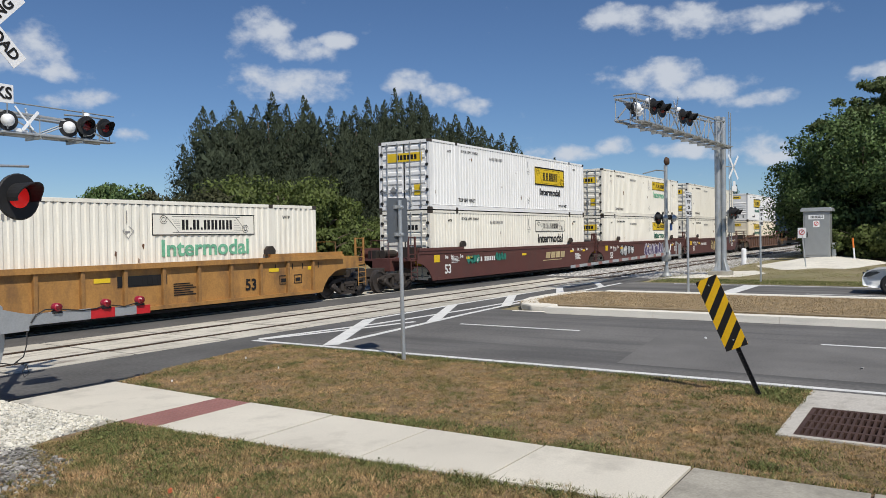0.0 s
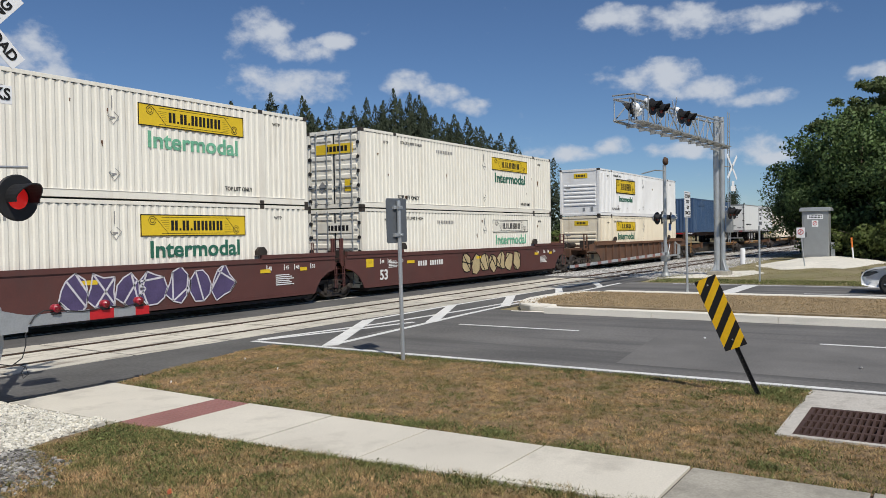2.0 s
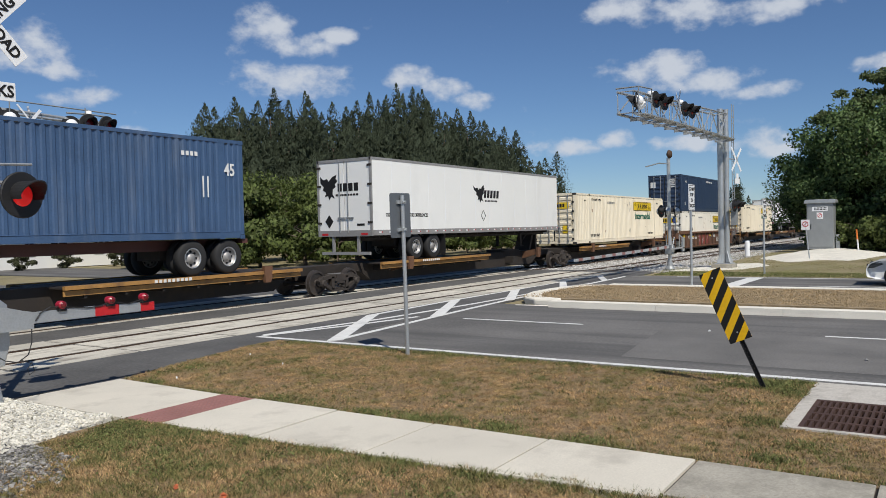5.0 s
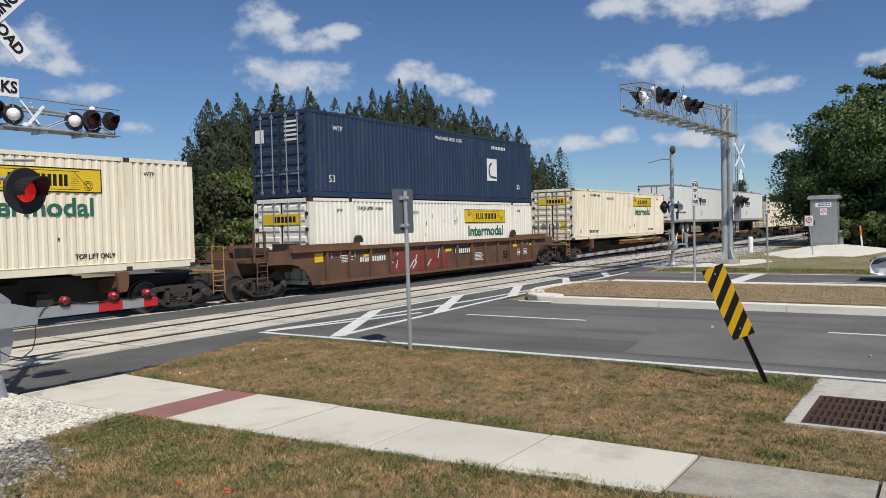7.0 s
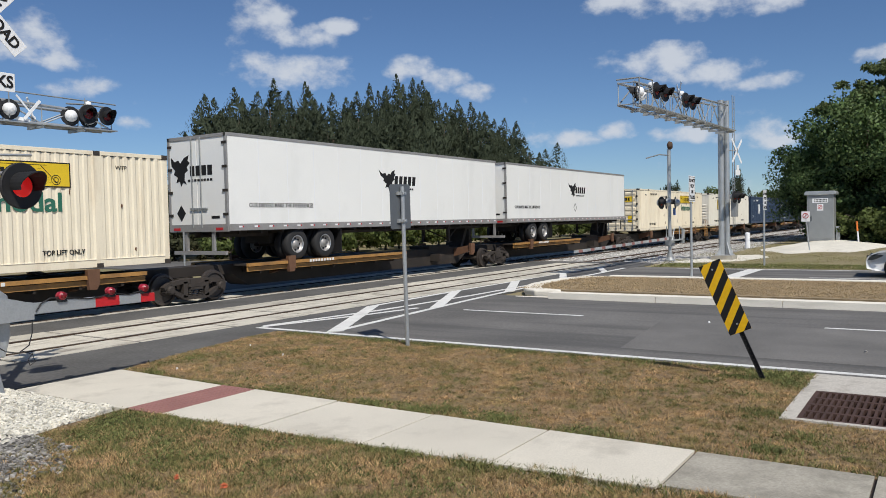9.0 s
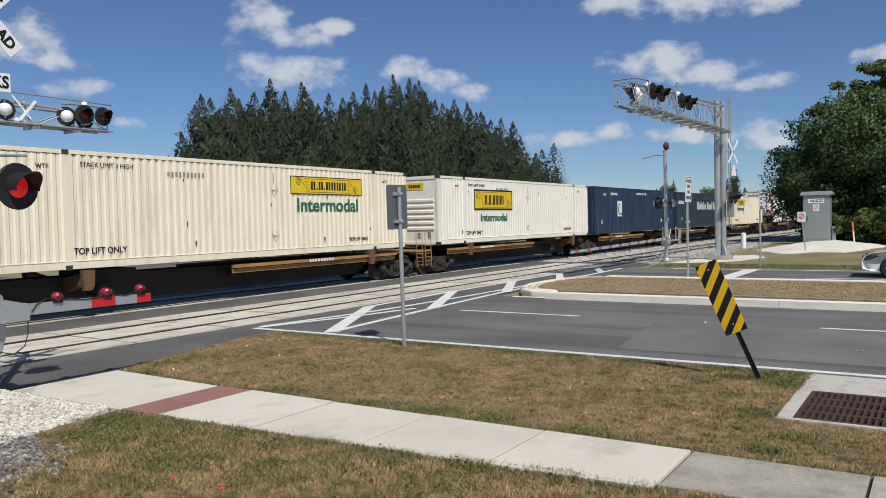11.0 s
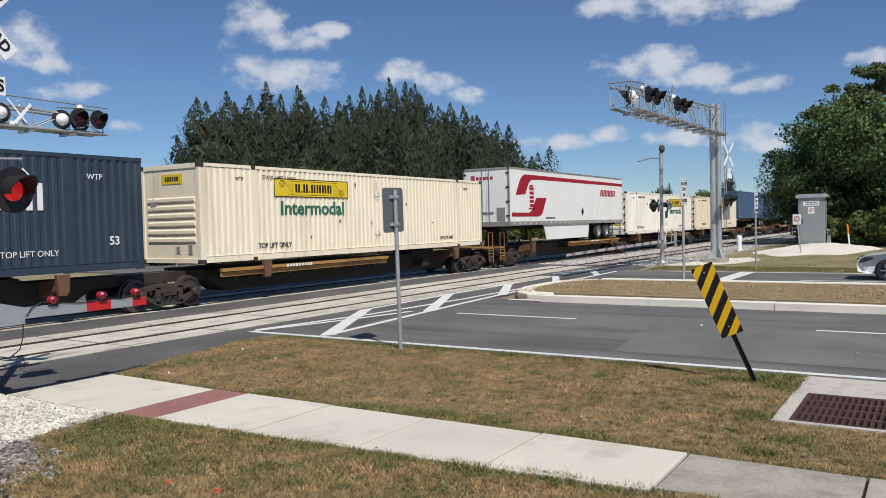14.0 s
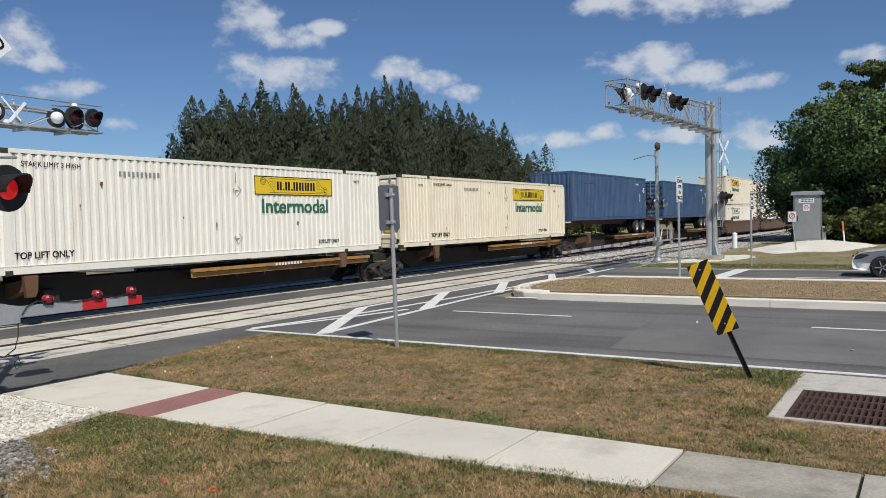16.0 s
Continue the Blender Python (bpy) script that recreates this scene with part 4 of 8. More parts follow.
def well_car(starts, paint, label, ribs, name="well_car", gap=3.05, code=True):
    """An articulated well car: starts are the places of its wells; origin at the first."""
    s0 = starts[0]
    car = tagged(empty(name, pose(0, TRACK_FAR, 0)), label, "railcar", group="railcars of the train")
    TRAIN.append((car, s0))
    L = 16.154
    for s in starts:
        o = s - s0
        xt = 2.05 if len(starts) == 1 else 1.15
        poly = [(-0.1, 0.34), (L + 0.1, 0.34), (L + 0.22, 0.55), (L + 0.42, 0.80), (L + 0.75, 1.0), (L + 1.1, 1.08), (L + xt, 1.10), (L + xt, 1.50), (L + 0.3, 1.56), (-0.3, 1.56), (-xt, 1.50), (-xt, 1.10), (-1.1, 1.08), (-0.75, 1.0), (-0.42, 0.80), (-0.22, 0.55)]
        for sg in (-1, 1):
            y = sg * 1.44
            side = part("side_sill", cached(("well", paint.name, sg, xt), lambda sg=sg: Geo().prism(poly, "y", sg * 1.44, sg * 1.40).mesh("side_sill", paint)), paint, car, m=pose(o, 0, 0))
            ch = Geo().box(-1.1, min(y, y - sg * 0.16), 1.44, L + 1.1, max(y, y - sg * 0.16) + (0.02 if sg > 0 else 0), 1.565)
            over = 0.13 if ribs else 0.03
            ch.box(-1.1, y - (over if sg < 0 else 0.03), 1.44, L + 1.1, y + (0.03 if sg < 0 else over), 1.575)
            ch.box(0.2, y - (over if sg < 0 else 0.035) * 0.8, 0.34, L - 0.2, y + 0.035, 0.44)
            for e in (-1.1, L - 2.3):
                ch.box(e, y - 0.06, 1.565, e + 3.4, y + 0.06, 1.68)
            # Brown cars' chords take a rustier paint that also carries the sunlit tone.
            part("chord", ch, M_YELLOW_CAR if ribs == "yellow" else M_RUST_SUNLIT if paint is M_BROWN else paint, side, "weathered top and bottom chord, sunlit tone painted in on brown cars")
            for e in (2.1, L - 2.5):
                part("guide_bracket", Geo().prism([(e, 1.68), (e + 0.4, 1.68), (e + 0.42, 1.80), (e + 0.3, 1.93), (e + 0.12, 1.93), (e, 1.82)], "y", y - 0.05, y + 0.05), M_UNDER, side)
            if ribs and sg < 0:
                x = 0.5
                while x < L - 0.4:
                    part("rib", cached(("rib", paint.name), lambda: Geo().box(0, -1.535, 0.42, 0.10, -1.435, 1.44).mesh("rib", paint)), paint, side, m=pose(x, 0, 0))
                    x += 1.17
        fl = Geo().box(0.2, -1.38, 0.22, L - 0.2, 1.38, 0.30)
        part("well_floor", fl, M_UNDER, car, m=pose(o, 0, 0))
        # end platforms with their fittings
        for x0, x1 in ((-xt - 0.5, 0.0), (L, L + xt + 0.5)):
            e = Geo()
            e.box(x0, -0.45, 0.78, x1, 0.45, 1.28)
            e.box(x0 + 0.1, -1.35, 1.18, x1 - 0.1, 1.35, 1.26)
            e.box(min(abs(x0), 0) if x0 < 0 else x0, -1.40, 0.9, (0.06 if x0 < 0 else x0 + 0.06), 1.40, 1.5)
            ep = part("end_platform", e, paint if ribs != "yellow" else M_YELLOW_CAR, car, m=pose(o, 0, 0))
            for k in range(5):
                part("deck_slat", Geo().box(x0 + 0.12, -1.36 + k * 0.17, 1.26, x1 - 0.12, -1.30 + k * 0.17, 1.30), paint if ribs != "yellow" else M_YELLOW_CAR, ep)
        for x in (-xt - 0.45, L + xt):
            r = Geo()
            ladder(r, x, -1.42, 0.45, 1.2)
            part("ladder", r, paint if ribs != "yellow" else M_YELLOW_CAR, car, m=pose(o, 0, 0))
            r = Geo()
            for dx in (0.0, 0.45):
                r.box(x + dx - 0.03, -1.33, 1.2, x + dx + 0.03, -1.27, 2.15)
            for zz in (1.45, 1.8, 2.12):
                r.tube([(x, -1.30, zz), (x + 0.45, -1.30, zz)], 0.02, 6)
            part("grab_rail", r, paint if ribs != "yellow" else M_YELLOW_CAR, car, m=pose(o, 0, 0))
            r = Geo()
            r.tube([(x + 0.2, -0.2, 1.2), (x + 0.2, -0.2, 2.0), (x + 0.2, 0.7, 2.0), (x + 0.2, 0.7, 1.2)], 0.018, 6)
            part("grab_rail", r, paint if ribs != "yellow" else M_YELLOW_CAR, car, m=pose(o, 0, 0))
        bx = Geo().box(-0.75, -1.1, 1.26, -0.35, -0.3, 1.72).tube([(-1.3, 0.2, 1.45), (-0.5, 0.2, 1.45)], 0.16, 12).box(-1.35, 0.5, 1.26, -0.9, 0.9, 1.6)
        part("brake_gear", bx, M_UNDER if ribs != "yellow" else M_YELLOW_CAR, car, m=pose(o, 0, 0))
        if code:
            lab = M_LETTER_WHITE if ribs != "yellow" else M_LETTER
            if not ribs:
                lettering("53", 0.52, lab, car, pose(o + 1.05, -1.456, 0.75, 90), 1.0, 0.012)
            g = Geo()
            if ribs:
                rows_of_bars(g, o + 2.35, 0.98, 4, 0.09, 0.18, 0.045, -1.456)
                rows_of_bars(g, o + 3.05, 0.98, 6, 0.09, 0.18, 0.045, -1.456)
            else:
                rows_of_bars(g, o + 3.3, 1.0, 4, 0.11, 0.20, 0.06, -1.456)
                rows_of_bars(g, o + 4.15, 1.0, 6, 0.11, 0.20, 0.06, -1.456)
            for k in range(5):
                g.box(o + 1.35, -1.455, 1.02 + k * 0.055, o + 1.35 + 0.5 + 0.12 * (k % 2), -1.448, 1.045 + k * 0.055)
            if ribs:
                lettering("53", 0.46, M_LETTER, car, pose(o + L - 3.1, -1.456, 0.78, 90), 1.0, 0.012)
                for k in range(6):
                    g.box(o + L - 5.9, -1.455, 0.66 + k * 0.06, o + L - 5.15 - 0.1 * (k % 3), -1.448, 0.69 + k * 0.06)
                part("number_patch", Geo().box(o + L - 7.6, -1.450, 0.98, o + L - 6.1, -1.441, 1.26), M_LETTER, car, "black number patch")
                rows_of_bars(g, o + L - 7.5, 1.02, 9, 0.10, 0.2, 0.055, -1.458)
                for xx in (L - 1.9, L - 1.25):
                    g.box(o + xx, -1.455, 0.72, o + xx + 0.36, -1.448, 0.74).box(o + xx, -1.455, 0.98, o + xx + 0.36, -1.448, 1.0).box(o + xx, -1.455, 0.74, o + xx + 0.02, -1.448, 0.98).box(o + xx + 0.34, -1.455, 0.74, o + xx + 0.36, -1.448, 0.98)
                    g.box(o + xx + 0.07, -1.455, 0.79, o + xx + 0.29, -1.448, 0.90)
            else:
                for k in range(6):
                    g.box(o + L - 1.7, -1.455, 0.72 + k * 0.06, o + L - 0.9 - 0.1 * (k % 3), -1.448, 0.75 + k * 0.06)
            for ft, xx in (("53", 0.08), ("48", 0.84), ("45", 1.30), ("40", 2.06)):
                for sx in (xx, L - xx - 0.03):
                    g.box(o + sx, -1.455, 1.18, o + sx + 0.03, -1.448, 1.36)
                    if not ribs:
                        lettering(ft, 0.17, lab, car, pose(o + sx + 0.15, -1.452, 1.25, 90), 0.95, 0.003)
            part("stencil_mark", g, lab, car)
            for xx, w in ((0.0, 0.42), (2.55, 0.5), (7.9, 0.45), (L - 0.6, 0.32), (L - 2.35, 0.42)):
                q = Geo().box(o + xx, -1.456, 1.08 if xx < 1 else 1.13, o + xx + w, -1.448, 1.38 if xx < 1 else 1.24)
                part("reflector", q, M_YELLOW, car, "yellow reflective patch")
    ends = [-1.95] + [(a + b) / 2 + L / 2 - s0 for a, b in zip(starts[:-1], starts[1:])] + [starts[-1] - s0 + L + 1.95]
    for x in ends:
        truck(car, x)
    for x0, x1, x in ((-3.3, -1.5, -3.3), (ends[-1] - 0.4, ends[-1] + 1.4, ends[-1] + 1.15)):
        cp = Geo().box(x0, -0.16, 0.62, x1, 0.16, 0.92).box(x, -0.22, 0.56, x + 0.25, 0.22, 0.98)
        part("coupler", cp, M_TRUCK, car)
    return car


def spine_car(spans, label, sides):
    """A spine car of several units; spans are the (start, length) of the loads."""
    s0 = spans[0][0]
    car = tagged(empty("spine_car", pose(0, TRACK_FAR, 0)), label, "railcar", group="railcars of the train")
    TRAIN.append((car, s0))
    joints = []
    for i, (s, L) in enumerate(spans):
        o = s - s0
        a = o - (0.5 if i == 0 else (s - spans[i - 1][0] - spans[i - 1][1]) / 2)
        b = o + L + (0.5 if i == len(spans) - 1 else (spans[i + 1][0] - s - L) / 2)
        joints.append((a, b))
        prof = [(a, 0.74), (a, 1.02), (b, 1.02), (b, 0.74), (b - 1.9, 0.72), (b - 2.6, 0.32), (a + 2.6, 0.32), (a + 1.9, 0.72)]
        sp = part("spine", Geo().prism(prof, "y", -0.42, 0.42), M_UNDER, car, "dark centre beam")
        f0 = o + (0.75 if sides[i] == "L" else L - 8.9)
        f1 = f0 + 8.15
        for y in (-1.32, 1.20):
            sh = Geo().box(f0, y, 0.955, f1, y + 0.12, 1.05).box(f0, y + (0.09 if y < 0 else 0.0), 0.80, f1, y + (0.12 if y < 0 else 0.03), 0.93)
            part("shelf_beam", sh, M_YELLOW_CAR, sp, "rusty yellow shelf beam")
        dk = Geo().box(f0 + 0.05, -1.2, 0.97, f1 - 0.1, -0.5, 1.02).box(f0 + 0.05, 0.5, 0.97, f1 - 0.1, 1.2, 1.02)
        for k in range(7):
            dk.box(f0 + 0.55 + k * 1.15, -1.2, 0.72, f0 + 0.63 + k * 1.15, 1.2, 0.97)
        part("wheel_platform", dk, M_UNDER, sp)
        for x in (o + 2.55, o + L - 2.3):
            for sg in (-1, 1):
                ar = Geo().prism([(x - 0.17, 1.2), (x + 0.17, 1.2), (x + 0.15, 0.82), (x + 0.08, 0.70), (x - 0.12, 0.70)], "y", sg * 1.36, sg * 1.25)
                ar.prism([(sg * 1.25, 1.12), (sg * 1.25, 0.85), (sg * 0.42, 0.62), (sg * 0.42, 0.98)], "x", x - 0.1, x + 0.1)
                part("pedestal", ar, M_RUST_SUNLIT, sp, "rusty container pedestal")
        hx = o + (L - 4.5 if sides[i] == "L" else 2.9)
        hp = Geo().box(hx, -0.5, 1.02, hx + 1.6, 0.5, 1.14).box(hx + 0.2, -0.9, 0.5, hx + 0.6, -0.42, 0.8)
        part("folded_hitch", hp, M_UNDER, sp)
    xs = [joints[0][0] + 0.9] + [j[1] for j in joints[:-1]] + [joints[-1][1] - 0.9]
    for x in xs:
        truck(car, x)
    x0, x1 = joints[0][0] - 0.55, joints[-1][1] + 0.1
    for x in (x0, x1):
        r = Geo()
        r.box(x, -1.3, 1.0, x + 0.45, 1.3, 1.06)
        ladder(r, x, -1.32, 0.4, 1.0)
        r.tube([(x, -1.3, 1.06), (x, -1.3, 1.75), (x + 0.42, -1.3, 1.75), (x + 0.42, -1.3, 1.06)], 0.018, 6)
        part("end_step", r, M_YELLOW_CAR, car, "worn yellow end step")
    for a, b in ((x0 - 1.0, x0 + 0.8), (x1 - 0.3, x1 + 1.4)):
        part("coupler", Geo().box(a, -0.15, 0.62, b, 0.15, 0.92), M_TRUCK, car)
    g = Geo()
    for k, (s, L) in enumerate(spans):
        rows_of_bars(g, s - s0 + (3.4 if sides[k] == "L" else 10.5), 0.955, 9, 0.09, 0.085, 0.05, -1.325)
    part("stencil_mark", g, M_LETTER_WHITE, car)
    return car


def road_wheel(parent, x, y, z, r=0.5):
    w = part("wheel", cached(("tyre", r), lambda: Geo().lathe([(0.29, -0.13), (r - 0.06, -0.14), (r, -0.10), (r, 0.10), (r - 0.06, 0.14), (0.29, 0.13)], (0, 0, 0), "y", 28).mesh("tyre", M_RUBBER, True)), M_RUBBER, parent, "black truck tyre", m=pose(x, y, z))
    part("rim", cached(("rim", r), lambda: Geo().lathe([(0.295, -0.12), (0.27, -0.10), (0.25, -0.02), (0.14, 0.0), (0.13, -0.07), (0.001, -0.08)], (0, 0, 0), "y", 24).mesh("rim", M_TRIMGREY, True)), M_TRIMGREY, w, "grey steel rim")
    part("rim_lip", cached(("lip", r), lambda: Geo().lathe([(0.285, -0.128), (0.27, -0.135), (0.255, -0.12), (0.26, -0.09)], (0, 0, 0), "y", 24).mesh("rim_lip", M_ALU, True)), M_ALU, w, "bright rim lip")
    h = Geo()
    for k in range(8):
        a = k * math.pi / 4
        h.lathe([(0.035, -0.02), (0.035, -0.006), (0.001, -0.006)], (0.19 * math.cos(a), -0.005, 0.19 * math.sin(a)), "y", 8)
    part("rim_hole", cached(("holes",), lambda: h.mesh("rim_hole", M_BLACK)), M_BLACK, w, m=pose(0, -0.008, 0))
    return w


def trailer(s, label, style, wheels_at, length=16.15):
    L, W, Z0, Z1 = length, 1.297, 2.05, 4.92
    ob = tagged(empty("semi_trailer", pose(0, TRACK_FAR, 0)), label, "semi-trailer", group="trailers on the train")
    TRAIN.append((ob, s))
    body = part("body", Geo().box(0.05, -W, Z0 + 0.16, L - 0.03, W, Z1), M_TRAILER, ob, "smooth white panel body", bevel=0.02)
    seams = Geo()
    x = 1.25
    while x < L - 0.3:
        seams.box(x, -W - 0.004, Z0 + 0.2, x + 0.035, -W + 0.01, Z1 - 0.09)
        x += 1.24
    part("panel_joint", seams, M_SIGNWHITE, body)
    part("top_rail", Geo().box(0.03, -W - 0.012, Z1 - 0.08, L, W + 0.012, Z1 + 0.012), M_TRIMGREY, ob, "grey top rail")
    part("bottom_rail", Geo().box(0.03, -W - 0.014, Z0, L, W + 0.014, Z0 + 0.2), M_TRIMGREY, ob, "grey aluminium bottom rail")
    tp, tr = Geo(), Geo()
    for i in range(int(L / 0.62)):
        x = 0.4 + i * 0.62
        tp.box(x, -W - 0.018, Z0 + 0.09, x + 0.14, -W - 0.01, Z0 + 0.14)
        tr.box(x + 0.14, -W - 0.018, Z0 + 0.09, x + 0.2, -W - 0.01, Z0 + 0.14)
    part("reflective_tape", tp, M_SIGNWHITE, ob)
    part("reflective_tape", tr, M_RED, ob, "red reflective tape")
    fr = Geo()
    for y in (-0.5, 0.5):
        fr.box(0.3, y - 0.06, Z0 - 0.2, L - 0.3, y + 0.06, Z0)
    for i in range(int(L / 0.9)):
        fr.box(0.5 + i * 0.9, -1.2, Z0 - 0.1, 0.57 + i * 0.9, 1.2, Z0)
    part("chassis_beam", fr, M_UNDER, ob)
    for y0, y1 in ((-W + 0.08, -0.015), (0.015, W - 0.08)):
        d = part("door", Geo().box(0.0, y0, Z0 + 0.2, 0.06, y1, Z1 - 0.1), M_TRAILER, ob, "white rear door", bevel=0.008)
        yy = y0 * 0.85 + y1 * 0.15 if y0 > 0 else y0 * 0.15 + y1 * 0.85
        part("lock_rod", Geo().tube([(-0.03, yy, Z0 + 0.1), (-0.03, yy, Z1 - 0.05)], 0.02, 8).box(-0.05, yy - 0.25, Z0 + 0.65, -0.01, yy + 0.1, Z0 + 0.7), M_DULLGALV, d, "steel lock rod")
        hy = y0 if y0 < 0 else y1
        for k in range(4):
            part("hinge", Geo().box(-0.03, hy - 0.09, Z0 + 0.45 + k * 0.7, 0.02, hy + 0.09, Z0 + 0.53 + k * 0.7), M_UNDER, d)
    part("end_sill", Geo().box(-0.02, -W, Z0 - 0.02, 0.07, W, Z0 + 0.2).box(-0.02, -W - 0.01, Z0 + 0.2, 0.05, -W + 0.08, Z1).box(-0.02, W - 0.08, Z0 + 0.2, 0.05, W + 0.01, Z1).box(-0.02, -W, Z1 - 0.1, 0.05, W, Z1), M_TRIMGREY, ob)
    # running gear
    bg = Geo().box(wheels_at[0] - 0.6, -0.55, Z0 - 0.45, wheels_at[1] + 0.6, 0.55, Z0 - 0.2)
    for x in wheels_at:
        bg.tube([(x, -1.1, 1.56), (x, 1.1, 1.56)], 0.07, 8)
        bg.box(x - 0.12, -0.6, 1.5, x + 0.12, -0.45, Z0 - 0.3).box(x - 0.12, 0.45, 1.5, x + 0.12, 0.6, Z0 - 0.3)
    part("axle_frame", bg, M_UNDER, ob)
    for x in wheels_at:
        for y in (-1.10, -0.78, 0.78, 1.10):
            road_wheel(ob, x, y, 1.56)
    rear = wheels_at[0] < L / 2
    lg = L - 3.2 if rear else 3.1
    g = Geo()
    for y in (-0.65, 0.65):
        g.box(lg - 0.06, y - 0.06, 1.32, lg + 0.06, y + 0.06, Z0)
        g.box(lg - 0.16, y - 0.1, 1.28, lg + 0.16, y + 0.1, 1.32)
    g.beam((lg, -0.65, 1.4), (lg, 0.65, 1.9), 0.04, 0.04).beam((lg + 0.05, -0.65, 1.45), (lg + 0.9, -0.65, 2.0), 0.04, 0.04)
    part("landing_gear", g, M_UNDER, ob)
    hx = L - 1.1 if rear else 1.1
    hs = Geo().prism([(hx - 0.7, 1.02), (hx - 0.2, 2.02), (hx + 0.25, 2.02), (hx + 0.3, 1.02), (hx + 0.12, 1.02), (hx + 0.05, 1.8), (hx - 0.1, 1.8), (hx - 0.5, 1.02)], "y", -0.42, 0.42)
    part("trailer_hitch", hs, M_UNDER, ob)
    if rear:
        gd = Geo().box(0.0, -1.15, 1.34, 0.1, 1.15, 1.45)
        for y in (-0.6, 0.6):
            gd.box(0.02, y - 0.05, 1.45, 0.1, y + 0.05, Z0)
        part("underride_guard", gd, M_TRIMGREY, ob)
        part("tail_light", Geo().box(-0.03, -1.1, Z0 + 0.02, -0.02, -0.8, Z0 + 0.1).box(-0.03, 0.8, Z0 + 0.02, -0.02, 1.1, Z0 + 0.1), M_RED, ob)
        fl = Geo()
        for y in (-0.95, 0.95):
            fl.box(wheels_at[1] + 0.75, y - 0.35, 1.2, wheels_at[1] + 0.77, y + 0.35, Z0 - 0.05)
        part("mud_flap", fl, M_BLACK, ob)
    y = -W - 0.006
    if style == "bird":
        for px, pz, k in ((7.6, 3.55, 1.0),):
            bird = [(-.30, .62), (-.12, .48), (.06, .52), (.14, .40), (.24, .50), (.36, .46), (.42, .58), (.60, .66), (.56, .52), (.64, .50), (.54, .36), (.58, .28), (.44, .18), (.42, .02), (.52, -.12), (.36, -.06), (.26, -.18), (.20, -.02), (.04, -.06), (.12, .10), (-.06, .20), (-.02, .30), (-.20, .40)]
            part("bird_mark", Geo().prism([(px + a * 1.1, pz + b * 0.95) for a, b in bird], "y", y - 0.004, y + 0.008), M_LETTER, ob, "black bird mark")
            t = Geo()
            for i in range(5):
                xx = px + 0.62 + i * 0.29
                t.prism([(xx, pz + 0.05), (xx + 0.20, pz + 0.05), (xx + 0.25, pz + 0.40), (xx + 0.05, pz + 0.40)], "y", y - 0.003, y + 0.008)
            part("block_letters", t, M_LETTER, ob)
            part("code_bars", rows_of_bars(Geo(), px + 0.72, pz - 0.12, 9, 0.09, 0.07, 0.04, y - 0.003), M_LETTER, ob)
        lettering("OUR DRIVERS MAKE THE DIFFERENCE!", 0.19, M_LETTER, ob, pose(2.25, y + 0.002, 2.80, 90), 0.86, 0.004)
        g = Geo()
        for a, b in (((7.95, 2.8), (8.15, 3.03)), ((8.15, 3.03), (8.35, 2.8)), ((8.35, 2.8), (8.15, 2.57)), ((8.15, 2.57), (7.95, 2.8))):
            g.beam((a[0], y, a[1]), (b[0], y, b[1]), 0.008, 0.025)
        part("placard_holder", g, M_LETTER, ob)
        g = Geo().prism([(1.16, 4.32), (1.0, 4.18), (0.82, 4.22), (0.74, 4.12), (0.64, 4.2), (0.56, 4.28), (0.34, 4.36), (0.4, 4.2), (0.3, 4.12), (0.44, 4.0), (0.4, 3.9), (0.54, 3.82), (0.56, 3.62), (0.46, 3.48), (0.62, 3.54), (0.72, 3.42), (0.78, 3.58), (0.94, 3.54), (0.86, 3.7), (1.04, 3.8), (0.98, 3.92), (1.14, 4.06)], "x", -0.008, 0.004)
        for i in range(4):
            g.box(-0.008, 0.1 - i * 0.26, 3.72, 0.004, 0.3 - i * 0.26, 4.02)
        for i in range(8):
            g.box(-0.008, 0.3 - i * 0.14, 3.55, 0.004, 0.4 - i * 0.14, 3.62)
        g.prism([(0.75, 2.85), (0.95, 2.6), (0.75, 2.35), (0.55, 2.6)], "x", -0.008, 0.004)
        g.box(-0.008, -0.95, 2.42, 0.004, -0.6, 2.5)
        part("end_mark", g, M_LETTER, ob, "black bird mark and letter blocks on the doors")
    if style == "red":
        part("side_skirt", Geo().prism([(4.0, 2.05), (4.35, 1.25), (10.2, 1.25), (10.4, 2.05)], "y", -1.24, -1.21), M_TRAILER, ob, "white side skirt")
        st = [(0.68, 3.57), (0.95, 4.0), (1.15, 4.29), (1.38, 4.5), (1.66, 4.62), (2.2, 4.63), (L - 0.06, 4.58), (L - 0.06, 4.41), (3.4, 4.41), (2.5, 4.38), (2.24, 4.26), (2.0, 4.0), (1.75, 3.62)]
        rb = part("red_band", Geo().prism(st, "y", y - 0.003, y + 0.008), M_DARKRED, ob, "crimson swoosh band")
        part("swoosh", Geo().prism([(0.24, 2.70), (2.1, 2.69), (2.35, 2.74), (2.55, 2.88), (3.02, 3.46), (4.29, 3.48), (3.95, 2.95), (3.75, 2.66), (3.5, 2.53), (3.17, 2.49), (0.24, 2.50)], "y", y - 0.003, y + 0.008), M_DARKRED, rb)
        t = Geo()
        for i in range(5):
            t.box(2.24, y - 0.003, 2.98 + i * 0.215, 2.72, y + 0.006, 3.13 + i * 0.215)
        t.prism([(2.1, 3.93), (2.3, 4.12), (2.66, 4.12), (2.66, 4.02), (2.3, 4.02)], "y", y - 0.003, y + 0.006).box(2.12, y - 0.003, 2.86, 2.84, y + 0.006, 2.95)
        part("block_letters", t, M_DARKRED, ob)
        t = Geo()
